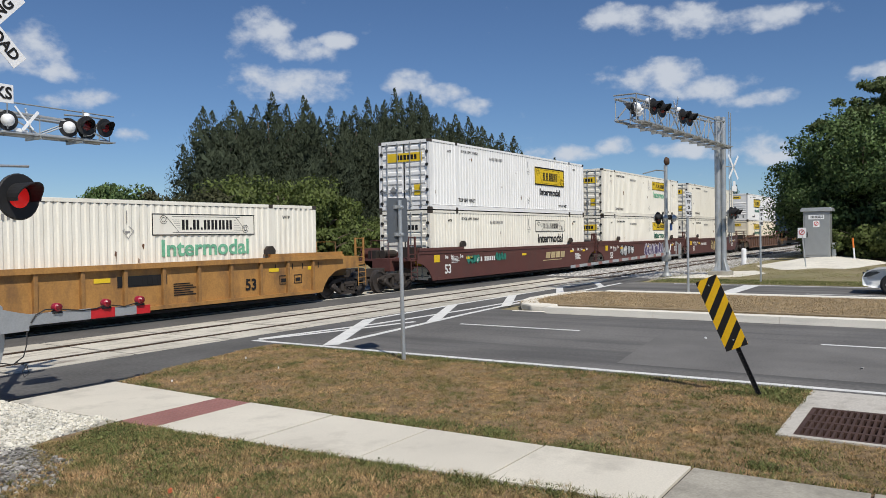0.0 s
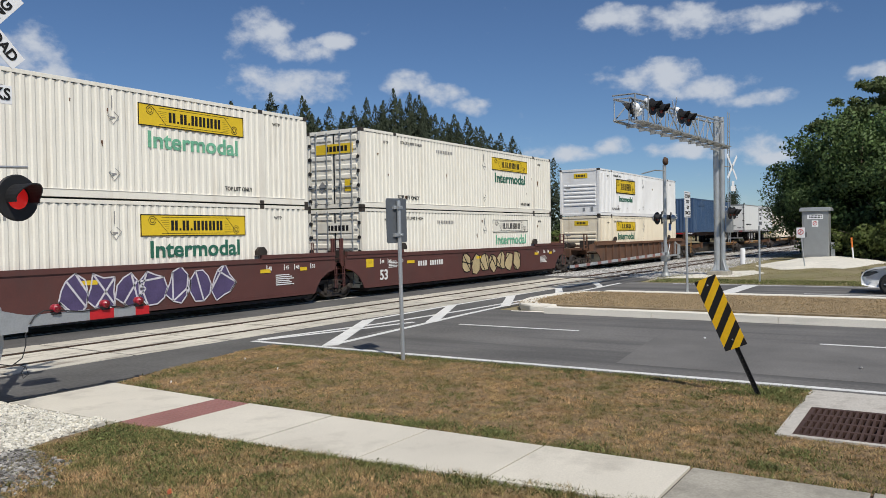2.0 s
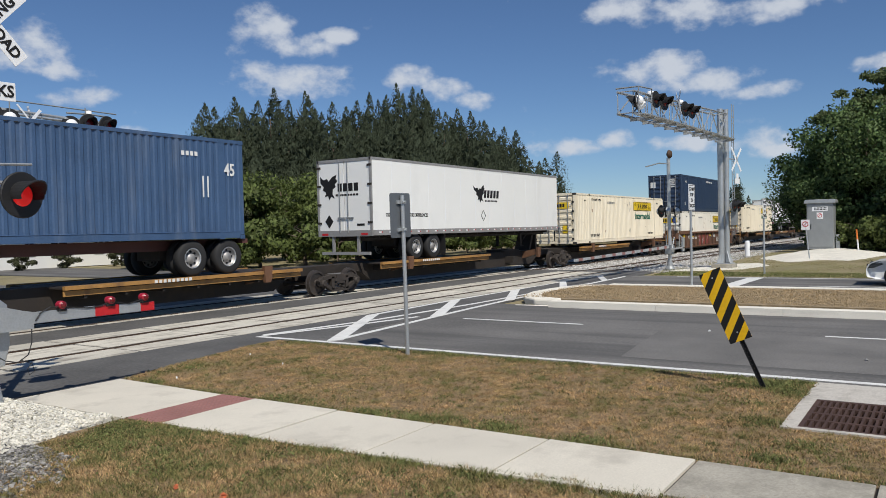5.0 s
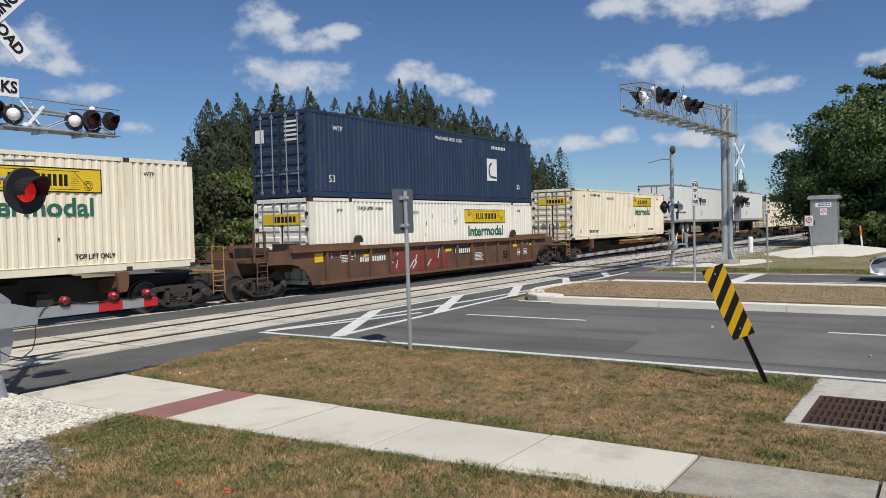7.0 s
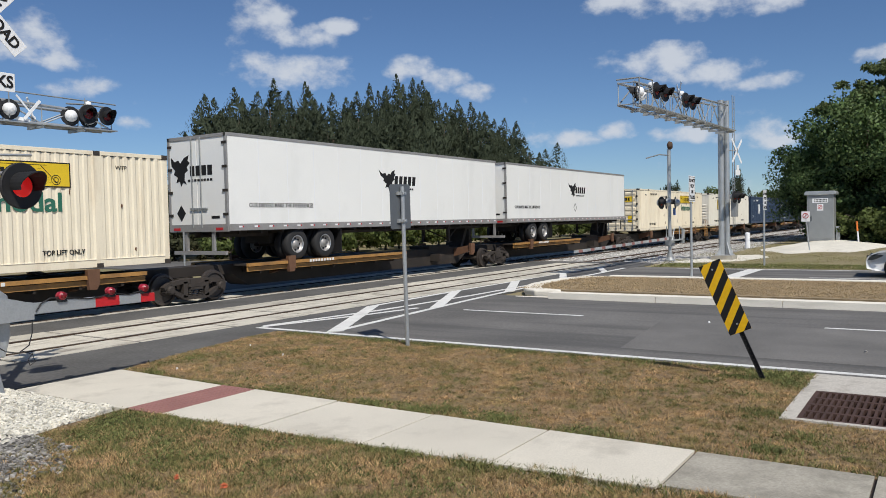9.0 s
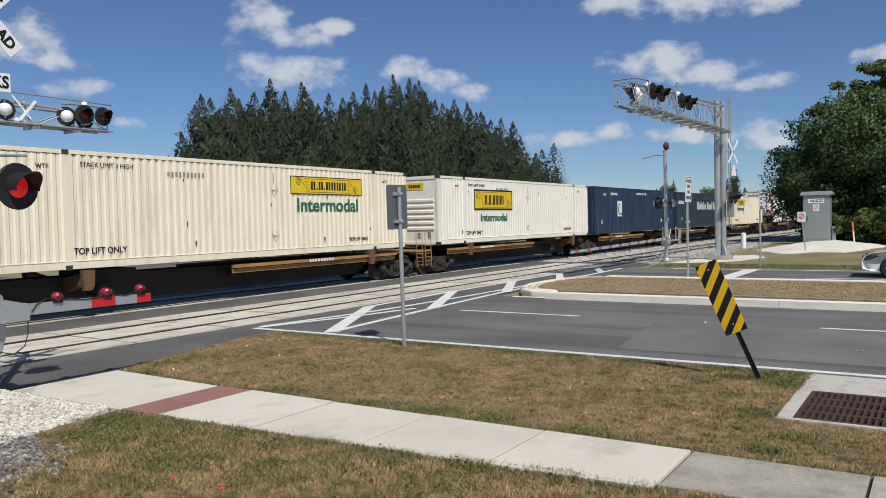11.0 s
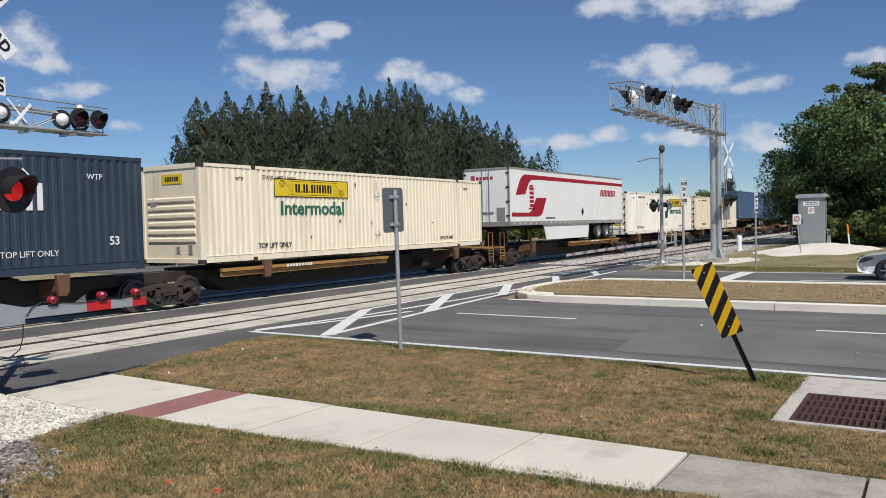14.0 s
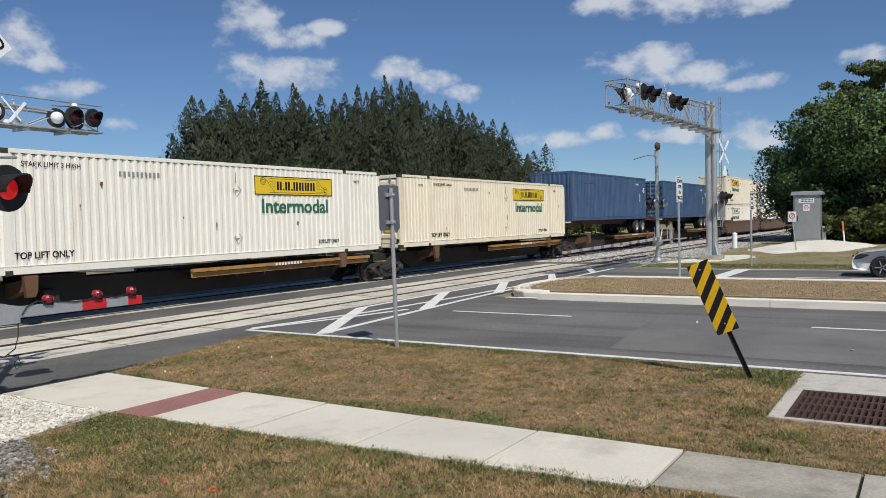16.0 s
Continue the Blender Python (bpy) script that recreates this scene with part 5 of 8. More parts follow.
        word_shapes(t, 12.1, 3.70, 0.40, "OOOOO", y - 0.003, 0.085, 0.46, 0.3)
        part("block_letters", t, M_DARKRED, ob)
        part("code_bars", rows_of_bars(Geo(), 4.2, 2.36, 10, 0.08, 0.09, 0.04, y - 0.003), M_LETTER, ob)
        part("placard", Geo().prism([(9.05, 2.75), (9.25, 3.0), (9.45, 2.75), (9.25, 2.5)], "y", y - 0.004, y + 0.004), M_LETTER, ob)
        g = Geo()
        for i in range(5):
            g.box(-0.008, 0.4 - i * 0.2, 4.35, 0.004, 0.55 - i * 0.2, 4.5)
        for i in range(4):
            g.box(-0.008, 0.62, 4.2 + i * 0.1, 0.004, 0.85, 4.27 + i * 0.1)
        part("end_mark", g, M_DARKRED, ob)
        part("plate", Geo().box(-0.02, -1.05, 2.3, 0.0, -0.6, 2.95), M_DULLGALV, ob, "grey hose panel")
        part("placard", Geo().prism([(0.95, 2.9), (1.15, 3.15), (0.95, 3.4), (0.75, 3.15)], "x", -0.012, 0.0), M_TRIMGREY, ob)
    return ob


def chassis_load(s, end_door, label):
    """A 45-foot container on a road chassis, carried on the spine car."""
    L = 13.72
    ch = tagged(empty("container_chassis", pose(0, TRACK_FAR, 0)), "dark red road chassis with two axles under a blue container", "chassis", group="trailers on the train")
    TRAIN.append((ch, s))
    g = Geo()
    for y in (-0.45, 0.45):
        g.box(0.1, y - 0.07, 1.78, L + 0.1, y + 0.07, 2.07)
    g.box(0.0, -1.25, 1.94, 0.2, 1.25, 2.07).box(L - 0.05, -1.25, 1.94, L + 0.15, 1.25, 2.07)
    part("frame_beam", g, M_MAROON, ch)
    part("reflective_tape", Geo().box(-0.008, -1.2, 1.96, 0.002, -0.7, 2.04).box(-0.008, 0.5, 1.96, 0.002, 1.2, 2.04), M_SIGNWHITE, ch)
    part("tail_light", Geo().box(-0.008, -0.66, 1.96, 0.002, 0.2, 2.05), M_RED, ch)
    for x in (11.85, 13.15):
        for y in (-1.10, -0.78, 0.78, 1.10):
            road_wheel(ch, x, y, 1.56)
    part("axle_frame", Geo().tube([(11.85, -1.1, 1.56), (11.85, 1.1, 1.56)], 0.07, 8).tube([(13.15, -1.1, 1.56), (13.15, 1.1, 1.56)], 0.07, 8).box(11.3, -0.5, 1.5, 13.7, 0.5, 1.8), M_UNDER, ch)
    lg = Geo()
    for y in (-0.7, 0.7):
        lg.box(3.0, y - 0.06, 1.3, 3.12, y + 0.06, 1.9)
    part("landing_gear", lg, M_UNDER, ch)
    part("trailer_hitch", Geo().prism([(0.5, 1.02), (0.9, 1.9), (1.35, 1.9), (1.45, 1.02), (1.25, 1.02), (1.15, 1.7), (1.0, 1.7), (0.7, 1.02)], "y", -0.42, 0.42), M_UNDER, ch)
    ob = container(s, 2.075, M_BLUE, label, "door" if end_door else "corr", length=L, face="plain")
    up = pose(0, NEAR_Y - 0.002, 0, 90)
    part("repaint_patch", Geo().box(1.45, NEAR_Y - 0.004, 2.25, 3.85, NEAR_Y + 0.004, 2.45), M_BLUE, ob)
    part("stencil_mark", rows_of_bars(Geo(), 12.2, 1.2, 2, 0.05, 0.6, 0.12, NEAR_Y - 0.004), M_LETTER_WHITE, ob)
    part("code_bars", rows_of_bars(Geo(), 11.5, 2.35, 4, 0.1, 0.12, 0.05, NEAR_Y - 0.004), M_LETTER_WHITE, ob)
    lettering("45", 0.5, M_LETTER_WHITE, ob, pose(13.2, NEAR_Y - 0.002, 2.0, 90), 0.8, 0.01)
    if not end_door:
        lettering("45", 0.55, M_LETTER_WHITE, ob, pose(-0.006, 0.25, 1.35, 90, 0, -90), 0.9, 0.012)
        part("stencil_mark", Geo().box(-0.007, 0.9, 1.4, 0.0, 1.0, 1.9), M_LETTER_WHITE, ob)
    return ob


def make_train():
    W1, W2 = 0.325, 0.325 + 2.925
    cream = "cream corrugated steel container with {}"
    up = pose(0, NEAR_Y - 0.002, 0, 90)
    well_car([3.6], M_YELLOW_CAR, "weathered yellow steel well railcar with ribbed sides", "yellow")
    container(3.6, W1, M_IVORY, "cream corrugated container with pale panel and faded green lettering", "ribs", "right", word_mat=M_LETTER_FADED, yellow=False)
    c = well_car([26.68, 45.83, 64.83], M_MAROON, "three-unit maroon well railcar with graffiti and white stencils", "")
    graffiti(c, 2.6, 0.9, 1.1, 0.42, M_GRAF_D, M_GRAF_D, 3)
    graffiti(c, 5.2, 0.95, 1.0, 0.4, M_GRAF_D, M_GRAF_D, 5)
    # railway company block mark
    g = Geo()
    for i in range(4):
        x = 10.6 + i * 0.62
        g.prism([(x, 0.9), (x + 0.5, 0.9), (x + 0.6, 1.22), (x + 0.1, 1.22)], "y", -1.456, -1.448)
    g.prism([(10.3, 0.78), (12.6, 0.78), (12.62, 0.82), (10.32, 0.82)], "y", -1.456, -1.448)
    part("company_mark", g, M_GRAF_C, c, "sand-coloured slanted block mark")
    o = 45.83 - 26.68
    graffiti(c, o + 2.55, 0.62, 2.7, 0.78, M_GRAF_A, M_LETTER, 11)
    graffiti(c, o + 7.3, 0.38, 5.4, 1.1, M_GRAF_B, M_GRAF_E, 12)
    graffiti(c, 64.83 - 26.68 + 6.6, 0.42, 5.6, 1.0, M_GRAF_C, M_LETTER, 13)
    container(26.68, W1, M_IVORY, cream.format("a pale company panel"), "door", "right", yellow=False, word_mat=M_LETTER)
    container(26.68, W2, M_WHITE, "white corrugated container with a framed yellow company panel", "door", "right", framed=True, word_mat=M_LETTER)
    container(45.83, W1, M_IVORY, cream.format("a yellow company panel"), "door", "right")
    container(45.83, W2, M_IVORY, cream.format("a yellow panel, stained at its end"), "door", "right", word_mat=M_LETTER_FADED)
    container(64.83, W1, M_IVORY, cream.format("a pale panel"), "door", "right", yellow=False, word_mat=M_LETTER_FADED)
    container(64.83, W2, M_IVORY, cream.format("a yellow company panel"), "door", "right")
    well_car([88.0], M_BROWN, "brown ribbed steel well railcar, scuffed", "ribs", code=False)
    container(88.0, W1, M_CREAM, "cream corrugated container with a ribbed front end and yellow panel", "ribs", "left")
    container(88.0, W2, M_WHITE, "white corrugated container with a framed yellow panel and ribbed end", "ribs", "left", framed=True)
    spine_car([(109.3, 16.9), (129.0, 16.2), (147.7, 16.15)], "rusty yellow and black spine railcar carrying trailers", "RLL")
    chassis_load(109.3, False, "faded blue corrugated 45-foot container on a chassis")
    trailer(129.2, "white box trailer with a black bird mark, on a spine car", "bird", (2.9, 4.15))
    container(147.7, 1.22, M_CREAM, cream.format("doors and a yellow panel"), "door", "right")
    c = well_car([168.55], M_BROWN, "rusty orange-brown ribbed well railcar with red graffiti", "ribs")
    red_graffiti(c, 4.05)
    container(168.55, W1, M_IVORY, cream.format("a yellow company panel"), "door", "right")
    n = container(168.55, W2, M_NAVY, "dark navy corrugated container with a white square mark", "door", face="plain")
    curve_mark(n, 11.75, 0.95, 0.9, 1.0)
    lettering("53", 0.36, M_LETTER_WHITE, n, up @ pose(1.15, 0.62, 0))
    lettering("WTP", 0.24, M_LETTER_WHITE, n, up @ pose(1.5, 2.35, 0))
    lettering("WARNING HIGH CUBE", 0.2, M_LETTER_WHITE, n, up @ pose(8.6, 2.55, 0))
    part("code_bars", rows_of_bars(Geo(), 12.2, 2.4, 9, 0.09, 0.14, 0.06, NEAR_Y - 0.004), M_LETTER_WHITE, n)
    g = Geo().box(-0.012, 0.72, 1.9, 0.0, 1.12, 2.35)
    for k in range(5):
        g.box(-0.012, -0.8 - 0.06 * (k % 2), 2.5 - k * 0.15, 0.0, -0.25, 2.57 - k * 0.15)
    part("end_mark", g, M_LETTER_WHITE, n, "white square mark and stencil bars")
    spine_car([(189.88, 16.15), (208.1, 16.15), (225.25, 16.15), (244.17, 16.15)], "rusty yellow and black spine railcar carrying trailers and containers", "RLLR")
    container(189.88, 1.22, M_CREAM, cream.format("doors and a yellow panel"), "door", "right")
    trailer(208.1, "white box trailer with a black bird mark and slogan", "bird", (2.95, 4.3))
    trailer(225.25, "white box trailer with a black bird mark and slogan", "bird", (2.95, 4.3))
    container(244.17, 1.22, M_CREAM, cream.format("a yellow company panel"), "door", "right")
    spine_car([(262.6, 16.15), (279.9, 16.15), (297.05, 16.15), (315.1, 16.15)], "rusty yellow and black spine railcar carrying containers", "LLLL")
    container(262.6, 1.22, M_IVORY, "ivory corrugated container with a framed yellow panel and ribbed end", "ribs", "left", framed=True)
    n = container(279.9, 1.22, M_NAVY, "dark navy corrugated container with a white square mark", "corr")
    curve_mark(n, 3.85, 1.05, 0.82, 1.0)
    lettering("53", 0.36, M_LETTER_WHITE, n, up @ pose(1.1, 0.72, 0))
    lettering("WTP", 0.24, M_LETTER_WHITE, n, up @ pose(1.65, 2.4, 0))
    lettering("WARNING HIGH CUBE", 0.2, M_LETTER_WHITE, n, up @ pose(8.6, 2.55, 0))
    part("code_bars", rows_of_bars(Geo(), 2.65, 2.4, 10, 0.08, 0.16, 0.045, NEAR_Y - 0.004), M_LETTER_WHITE, n)
    part("code_bars", rows_of_bars(Geo(), 12.9, 0.6, 2, 0.13, 0.22, 0.05, NEAR_Y - 0.004), M_LETTER_WHITE, n)
    part("end_panel", Geo().box(-0.012, -0.75, 1.2, 0.01, 0.45, 2.2), M_LETTER_WHITE, n, "white square mark on the end wall")
    n = container(297.05, 1.22, M_GREEN, "dark slate-blue corrugated container with bold white letter blocks", "corr")
    word_shapes(n, 5.94, 1.52, 0.64, "Ololobo-Oool-Ooool", NEAR_Y - 0.004, 0.135, 0.462)
    part("company_mark", Geo().prism([(13.0, 2.01), (13.25, 2.25), (13.0, 2.49), (12.75, 2.25)], "y", NEAR_Y - 0.004, NEAR_Y + 0.004), M_LETTER_WHITE, n, "white diamond mark")
    lettering("TOP LIFT ONLY", 0.2, M_LETTER_WHITE, n, up @ pose(13.1, 0.5, 0))
    lettering("WTP", 0.2, M_LETTER_WHITE, n, up @ pose(14.8, 2.35, 0))
    lettering("53", 0.3, M_LETTER_WHITE, n, up @ pose(15.3, 0.75, 0))
    part("code_bars", rows_of_bars(Geo(), 2.6, 2.32, 10, 0.1, 0.2, 0.06, NEAR_Y - 0.004), M_LETTER_WHITE, n)
    part("repaint_patch", Geo().box(7.9, NEAR_Y - 0.003, 2.35, 9.6, NEAR_Y + 0.004, 2.72), M_NAVY, n, "navy overpainted patch")
    part("code_bars", rows_of_bars(Geo(), 0.45, 1.95, 8, 0.16, 0.26, 0.06, NEAR_Y - 0.004), M_LETTER_WHITE, n)
    lettering("53", 0.34, M_LETTER_WHITE, n, up @ pose(1.3, 0.75, 0))
    lettering("TOP LIFT ONLY", 0.22, M_LETTER_WHITE, n, up @ pose(3.0, 0.5, 0))
    container(315.1, 1.22, M_CREAM, "cream corrugated container with a ribbed front end and yellow panel", "ribs", "left")
    spine_car([(334.05, 16.2), (350.95, 16.15), (368.4, 16.15), (385.6, 16.2), (403.6, 16.2)], "rusty yellow and black spine railcar carrying trailers and containers", "RRRRR")
    trailer(334.05, "white box trailer with a crimson swoosh band", "red", (11.95, 13.3))
    container(350.95, 1.22, M_IVORY, cream.format("a yellow company panel"), "door", "right")
    container(368.4, 1.22, M_CREAM, cream.format("doors and a yellow panel"), "door", "right")
    chassis_load(385.6, False, "faded blue corrugated 45-foot container on a chassis")
    chassis_load(403.6, True, "faded blue container on a chassis, door end forward")
    well_car([425.0, 444.27, 463.5], M_BROWN, "brown three-unit well railcar", "", code=False)
    for k, s in enumerate((425.0, 444.27, 463.5)):
        container(s, W1, M_IVORY, cream.format("a yellow company panel"), "ribs" if k == 0 else "door", "left" if k == 0 else "right", yellow=k != 0)
        container(s, W2, M_CREAM if k == 0 else M_WHITE, cream.format("a yellow company panel"), "ribs" if k == 0 else "door", "left" if k == 0 else "right")


make_train()


# ---- signals and signs ----
def disc_lamp(parent, x, y, z, turn, lit=False, back=None, name="lamp", white=False):
    """A crossing lamp: background disc, hood and lens; turn 0 faces -Y."""
    d = part(name, cached(("disc", back.name if back else ""), lambda: Geo().lathe([(0.001, 0.03), (0.30, 0.03), (0.305, 0.0), (0.29, -0.01), (0.16, -0.005), (0.001, -0.005)], (0, 0, 0), "y", 28).mesh("lamp", back or M_BLACK, False)), M_BLACK, parent, "black signal lamp disc", m=pose(x, y, z, 0, 0, turn))
    hood = Geo()
    n, vs = 14, []
    for i in range(n + 1):
        a = radians(-20 + 220 * i / n)
        c, s = math.cos(a), math.sin(a)
        out = 0.36 * (0.55 + 0.45 * max(0, s))
        for r, yy in ((0.165, -0.0), (0.165, -out), (0.18, -out), (0.18, 0.0)):
            vs.append((r * c, yy, r * s))
    fs = []
    for i in range(n):
        for k in range(4):
            k2 = (k + 1) % 4
            fs.append((i * 4 + k, i * 4 + k2, i * 4 + 4 + k2, i * 4 + 4 + k))
    hood.add(vs, fs)
    part("hood", cached(("hood",), lambda: hood.mesh("hood", M_BLACK)), M_BLACK, d)
    lens = M_REDLENS if lit else M_DARKLENS
    part("lens", cached(("lens", lit), lambda: Geo().lathe([(0.001, -0.045), (0.08, -0.038), (0.13, -0.022), (0.15, -0.004)], (0, 0, 0), "y", 24).mesh("lens", lens, True)), lens, d, "red glass lens")
    hm = M_SIGNWHITE if white else M_GALV
    part("housing", cached(("housing", white), lambda: Geo().lathe([(0.19, 0.03), (0.185, 0.10), (0.14, 0.19), (0.07, 0.23), (0.001, 0.24)], (0, 0, 0), "y", 20).mesh("housing", hm, True)), hm, d, "rounded white lamp housing" if white else "rounded lamp housing")
    return d


def crossbuck(parent, x, y, z, turn, words=True, size=1.22, w=0.23):
    hub = part("crossbuck", Geo().box(-0.03, 0.0, -0.12, 0.03, 0.03, 0.12), M_GALV, parent, "white crossed boards", m=pose(x, y, z, 0, 0, turn))
    for k, (a, t) in enumerate(((-47, "RAIL   ROAD"), (47, "CROSSING"))):
        b = part("board", Geo().box(-size / 2, -0.012 - 0.012 * k, -w / 2, size / 2, -0.004 - 0.012 * k, w / 2), M_SIGNWHITE, hub, m=pose(0, 0, 0, 0, -a, 0), bevel=0.003)
        if words:
            lettering(t, 0.19, M_LETTER, b, pose(0, -0.0135 - 0.012 * k, 0, 90), 1.0, 0.006)
    return hub


def make_near_signal():
    """Mast with crossbuck, flashing lamps and a short lowered gate beside the sidewalk."""
    mx, my = 5.18, 10.25
    ob = tagged(empty("crossing_signal", pose(mx, my, 0)), "galvanised crossing signal with red flashing lamp and lowered gate", "crossing signal")
    part("base", Geo().lathe([(0.22, 0), (0.22, 0.05), (0.15, 0.08), (0.13, 0.20), (0.09, 0.42), (0.085, 0.44)], (0, 0, 0), "z", 20), M_GALV, ob, "flared cast base")
    part("mast", Geo().tube([(0, 0, 0.2), (0, 0, 5.6)], 0.065, 16), M_GALV, ob, smooth=False)
    crossbuck(ob, 0.08, -0.09, 4.96, 0)
    pl = part("track_count_plate", Geo().box(-0.35, -0.10, 3.98, 0.40, -0.09, 4.22).box(-0.16, -0.10, 4.22, 0.16, -0.09, 4.50), M_SIGNWHITE, ob, "white plate with black letters", bevel=0.004)
    lettering("TRACKS", 0.21, M_LETTER, pl, pose(0.02, -0.103, 4.10, 90), 0.92, 0.005)
    lettering("2", 0.27, M_LETTER, pl, pose(0.0, -0.103, 4.36, 90), 1.0, 0.005)
    part("crossarm", Geo().tube([(-0.55, -0.06, 2.93), (0.55, -0.06, 2.93)], 0.028, 10).box(-0.1, -0.1, 2.84, 0.1, 0.08, 3.02).tube([(0.2, -0.02, 3.17), (0.62, -0.02, 3.19)], 0.018, 8), M_GALV, ob)
    disc_lamp(ob, 0.42, -0.13, 2.775, 8, True)
    disc_lamp(ob, -0.46, -0.13, 2.81, 8)
    # gate mechanism
    g = Geo().prism([(-0.35, 0.55), (0.22, 0.55), (0.30, 0.85), (0.28, 1.35), (0.1, 1.5), (-0.25, 1.5), (-0.38, 1.2)], "y", 0.05, 0.42)
    part("gate_mechanism", g, M_GALV, ob, "grey gate mechanism box", bevel=0.02)
    sl = Geo().prism([(-0.9, 1.0), (0.52, 1.02), (0.52, 1.24), (0.38, 1.27), (0.2, 1.32), (-0.9, 1.42)], "y", -0.12, -0.04)
    part("gate_support", sl, M_GALV, ob, "grey steel gate support arm")
    xs = (0.5, 1.42, 1.80, 2.16, 2.40)
    for k, (a, b) in enumerate(zip(xs[:-1], xs[1:])):
        part("gate_board", Geo().box(a, -0.10, 1.085, b, -0.07, 1.235 - 0.008 * k), (M_GALV, M_RED, M_GALV, M_RED)[k], ob, ("white", "red", "white", "red")[k] + " reflective gate board", bevel=0.003)
    for k, x in enumerate((0.92, 1.66, 2.22)):
        lm = part("gate_lamp", Geo().lathe([(0.04, -0.06), (0.056, -0.045), (0.06, 0.0), (0.056, 0.045), (0.04, 0.06), (0.001, 0.065)], (x, -0.085, 1.295), "y", 16), M_DARKRED, ob, "small red gate lamp")
        part("lamp_foot", Geo().box(x - 0.055, -0.125, 1.212, x + 0.055, -0.045, 1.25).tube([(x - 0.07, -0.1, 1.225), (x + 0.07, -0.1, 1.225)], 0.014, 6), M_BLACK, lm)
        part("lens", Geo().lathe([(0.001, -0.092), (0.03, -0.086), (0.046, -0.072)], (x, -0.085, 1.30), "y", 14), M_DARKLENS, lm, "red lens")
    c = Geo().tube([(0.55, -0.11, 1.12), (0.62, -0.11, 1.22), (0.75, -0.11, 1.28), (0.92, -0.11, 1.27), (1.3, -0.11, 1.22), (1.5, -0.11, 1.23), (1.66, -0.11, 1.27), (1.95, -0.11, 1.22), (2.22, -0.11, 1.27)], 0.009, 6)
    part("lamp_cable", c, M_BLACK, ob, "thin black cable along the gate")
    pts = [(0.5, -0.1, 1.05), (0.47, -0.14, 0.85), (0.40, -0.18, 0.70), (0.25, -0.2, 0.62), (0.1, -0.18, 0.66), (0.0, -0.1, 0.75)]
    part("loose_cable", Geo().tube(pts, 0.008, 6).tube([(0.3, -0.2, 0.64), (0.42, -0.22, 0.58), (0.45, -0.22, 0.48), (0.38, -0.22, 0.44), (0.36, -0.22, 0.52), (0.42, -0.22, 0.60)], 0.007, 6), M_BLACK, ob, "loose looping black cable")


def truss_arm(parent, x0, x1, y, zb0, zb1, h0, h1, w=0.55):
    """A light lattice arm: chords and diagonals in two faces, with a walkway of slats below."""
    ch, br, wk = Geo(), Geo(), Geo()
    n = 9

    def at(t):
        return x0 + (x1 - x0) * t, zb0 + (zb1 - zb0) * t, h0 + (h1 - h0) * t
    for yy in (y - w / 2, y + w / 2):
        a, b = at(0), at(1)
        ch.tube([(a[0], yy, a[1]), (b[0], yy, b[1])], 0.055, 8)
        ch.tube([(a[0], yy, a[1] + a[2]), (b[0], yy, b[1] + b[2])], 0.045, 8)
        for i in range(n):
            p, q = at(i / n), at((i + 1) / n)
            lo, hi = ((p[0], yy, p[1]), (q[0], yy, q[1] + q[2])) if i % 2 else ((p[0], yy, p[1] + p[2]), (q[0], yy, q[1]))
            br.tube([lo, hi], 0.026, 6)
            br.tube([(q[0], yy, q[1]), (q[0], yy, q[1] + q[2])], 0.02, 6)
    for i in range(n + 1):
        p = at(i / n)
        br.tube([(p[0], y - w / 2, p[1]), (p[0], y + w / 2, p[1])], 0.02, 6)
        br.tube([(p[0], y - w / 2, p[1] + p[2]), (p[0], y + w / 2, p[1] + p[2])], 0.02, 6)
    part("chord", ch, M_GALV, parent)
    part("brace", br, M_GALV, parent)
    m = int(abs(x1 - x0) / 1.3)
    for i in range(m):
        p = at((i + 0.1) / m)
        q = at((i + 0.95) / m)
        part("walkway_panel", Geo().beam((p[0], y - w * 0.9, p[1] - 0.06), (q[0], y - w * 0.9, q[1] - 0.06), 0.42, 0.035), M_GALV, parent)
        part("walkway_bearer", Geo().box(p[0], y - w * 1.1, p[1] - 0.15, p[0] + 0.07, y + w * 0.5, p[1] - 0.06), M_GALV, parent)


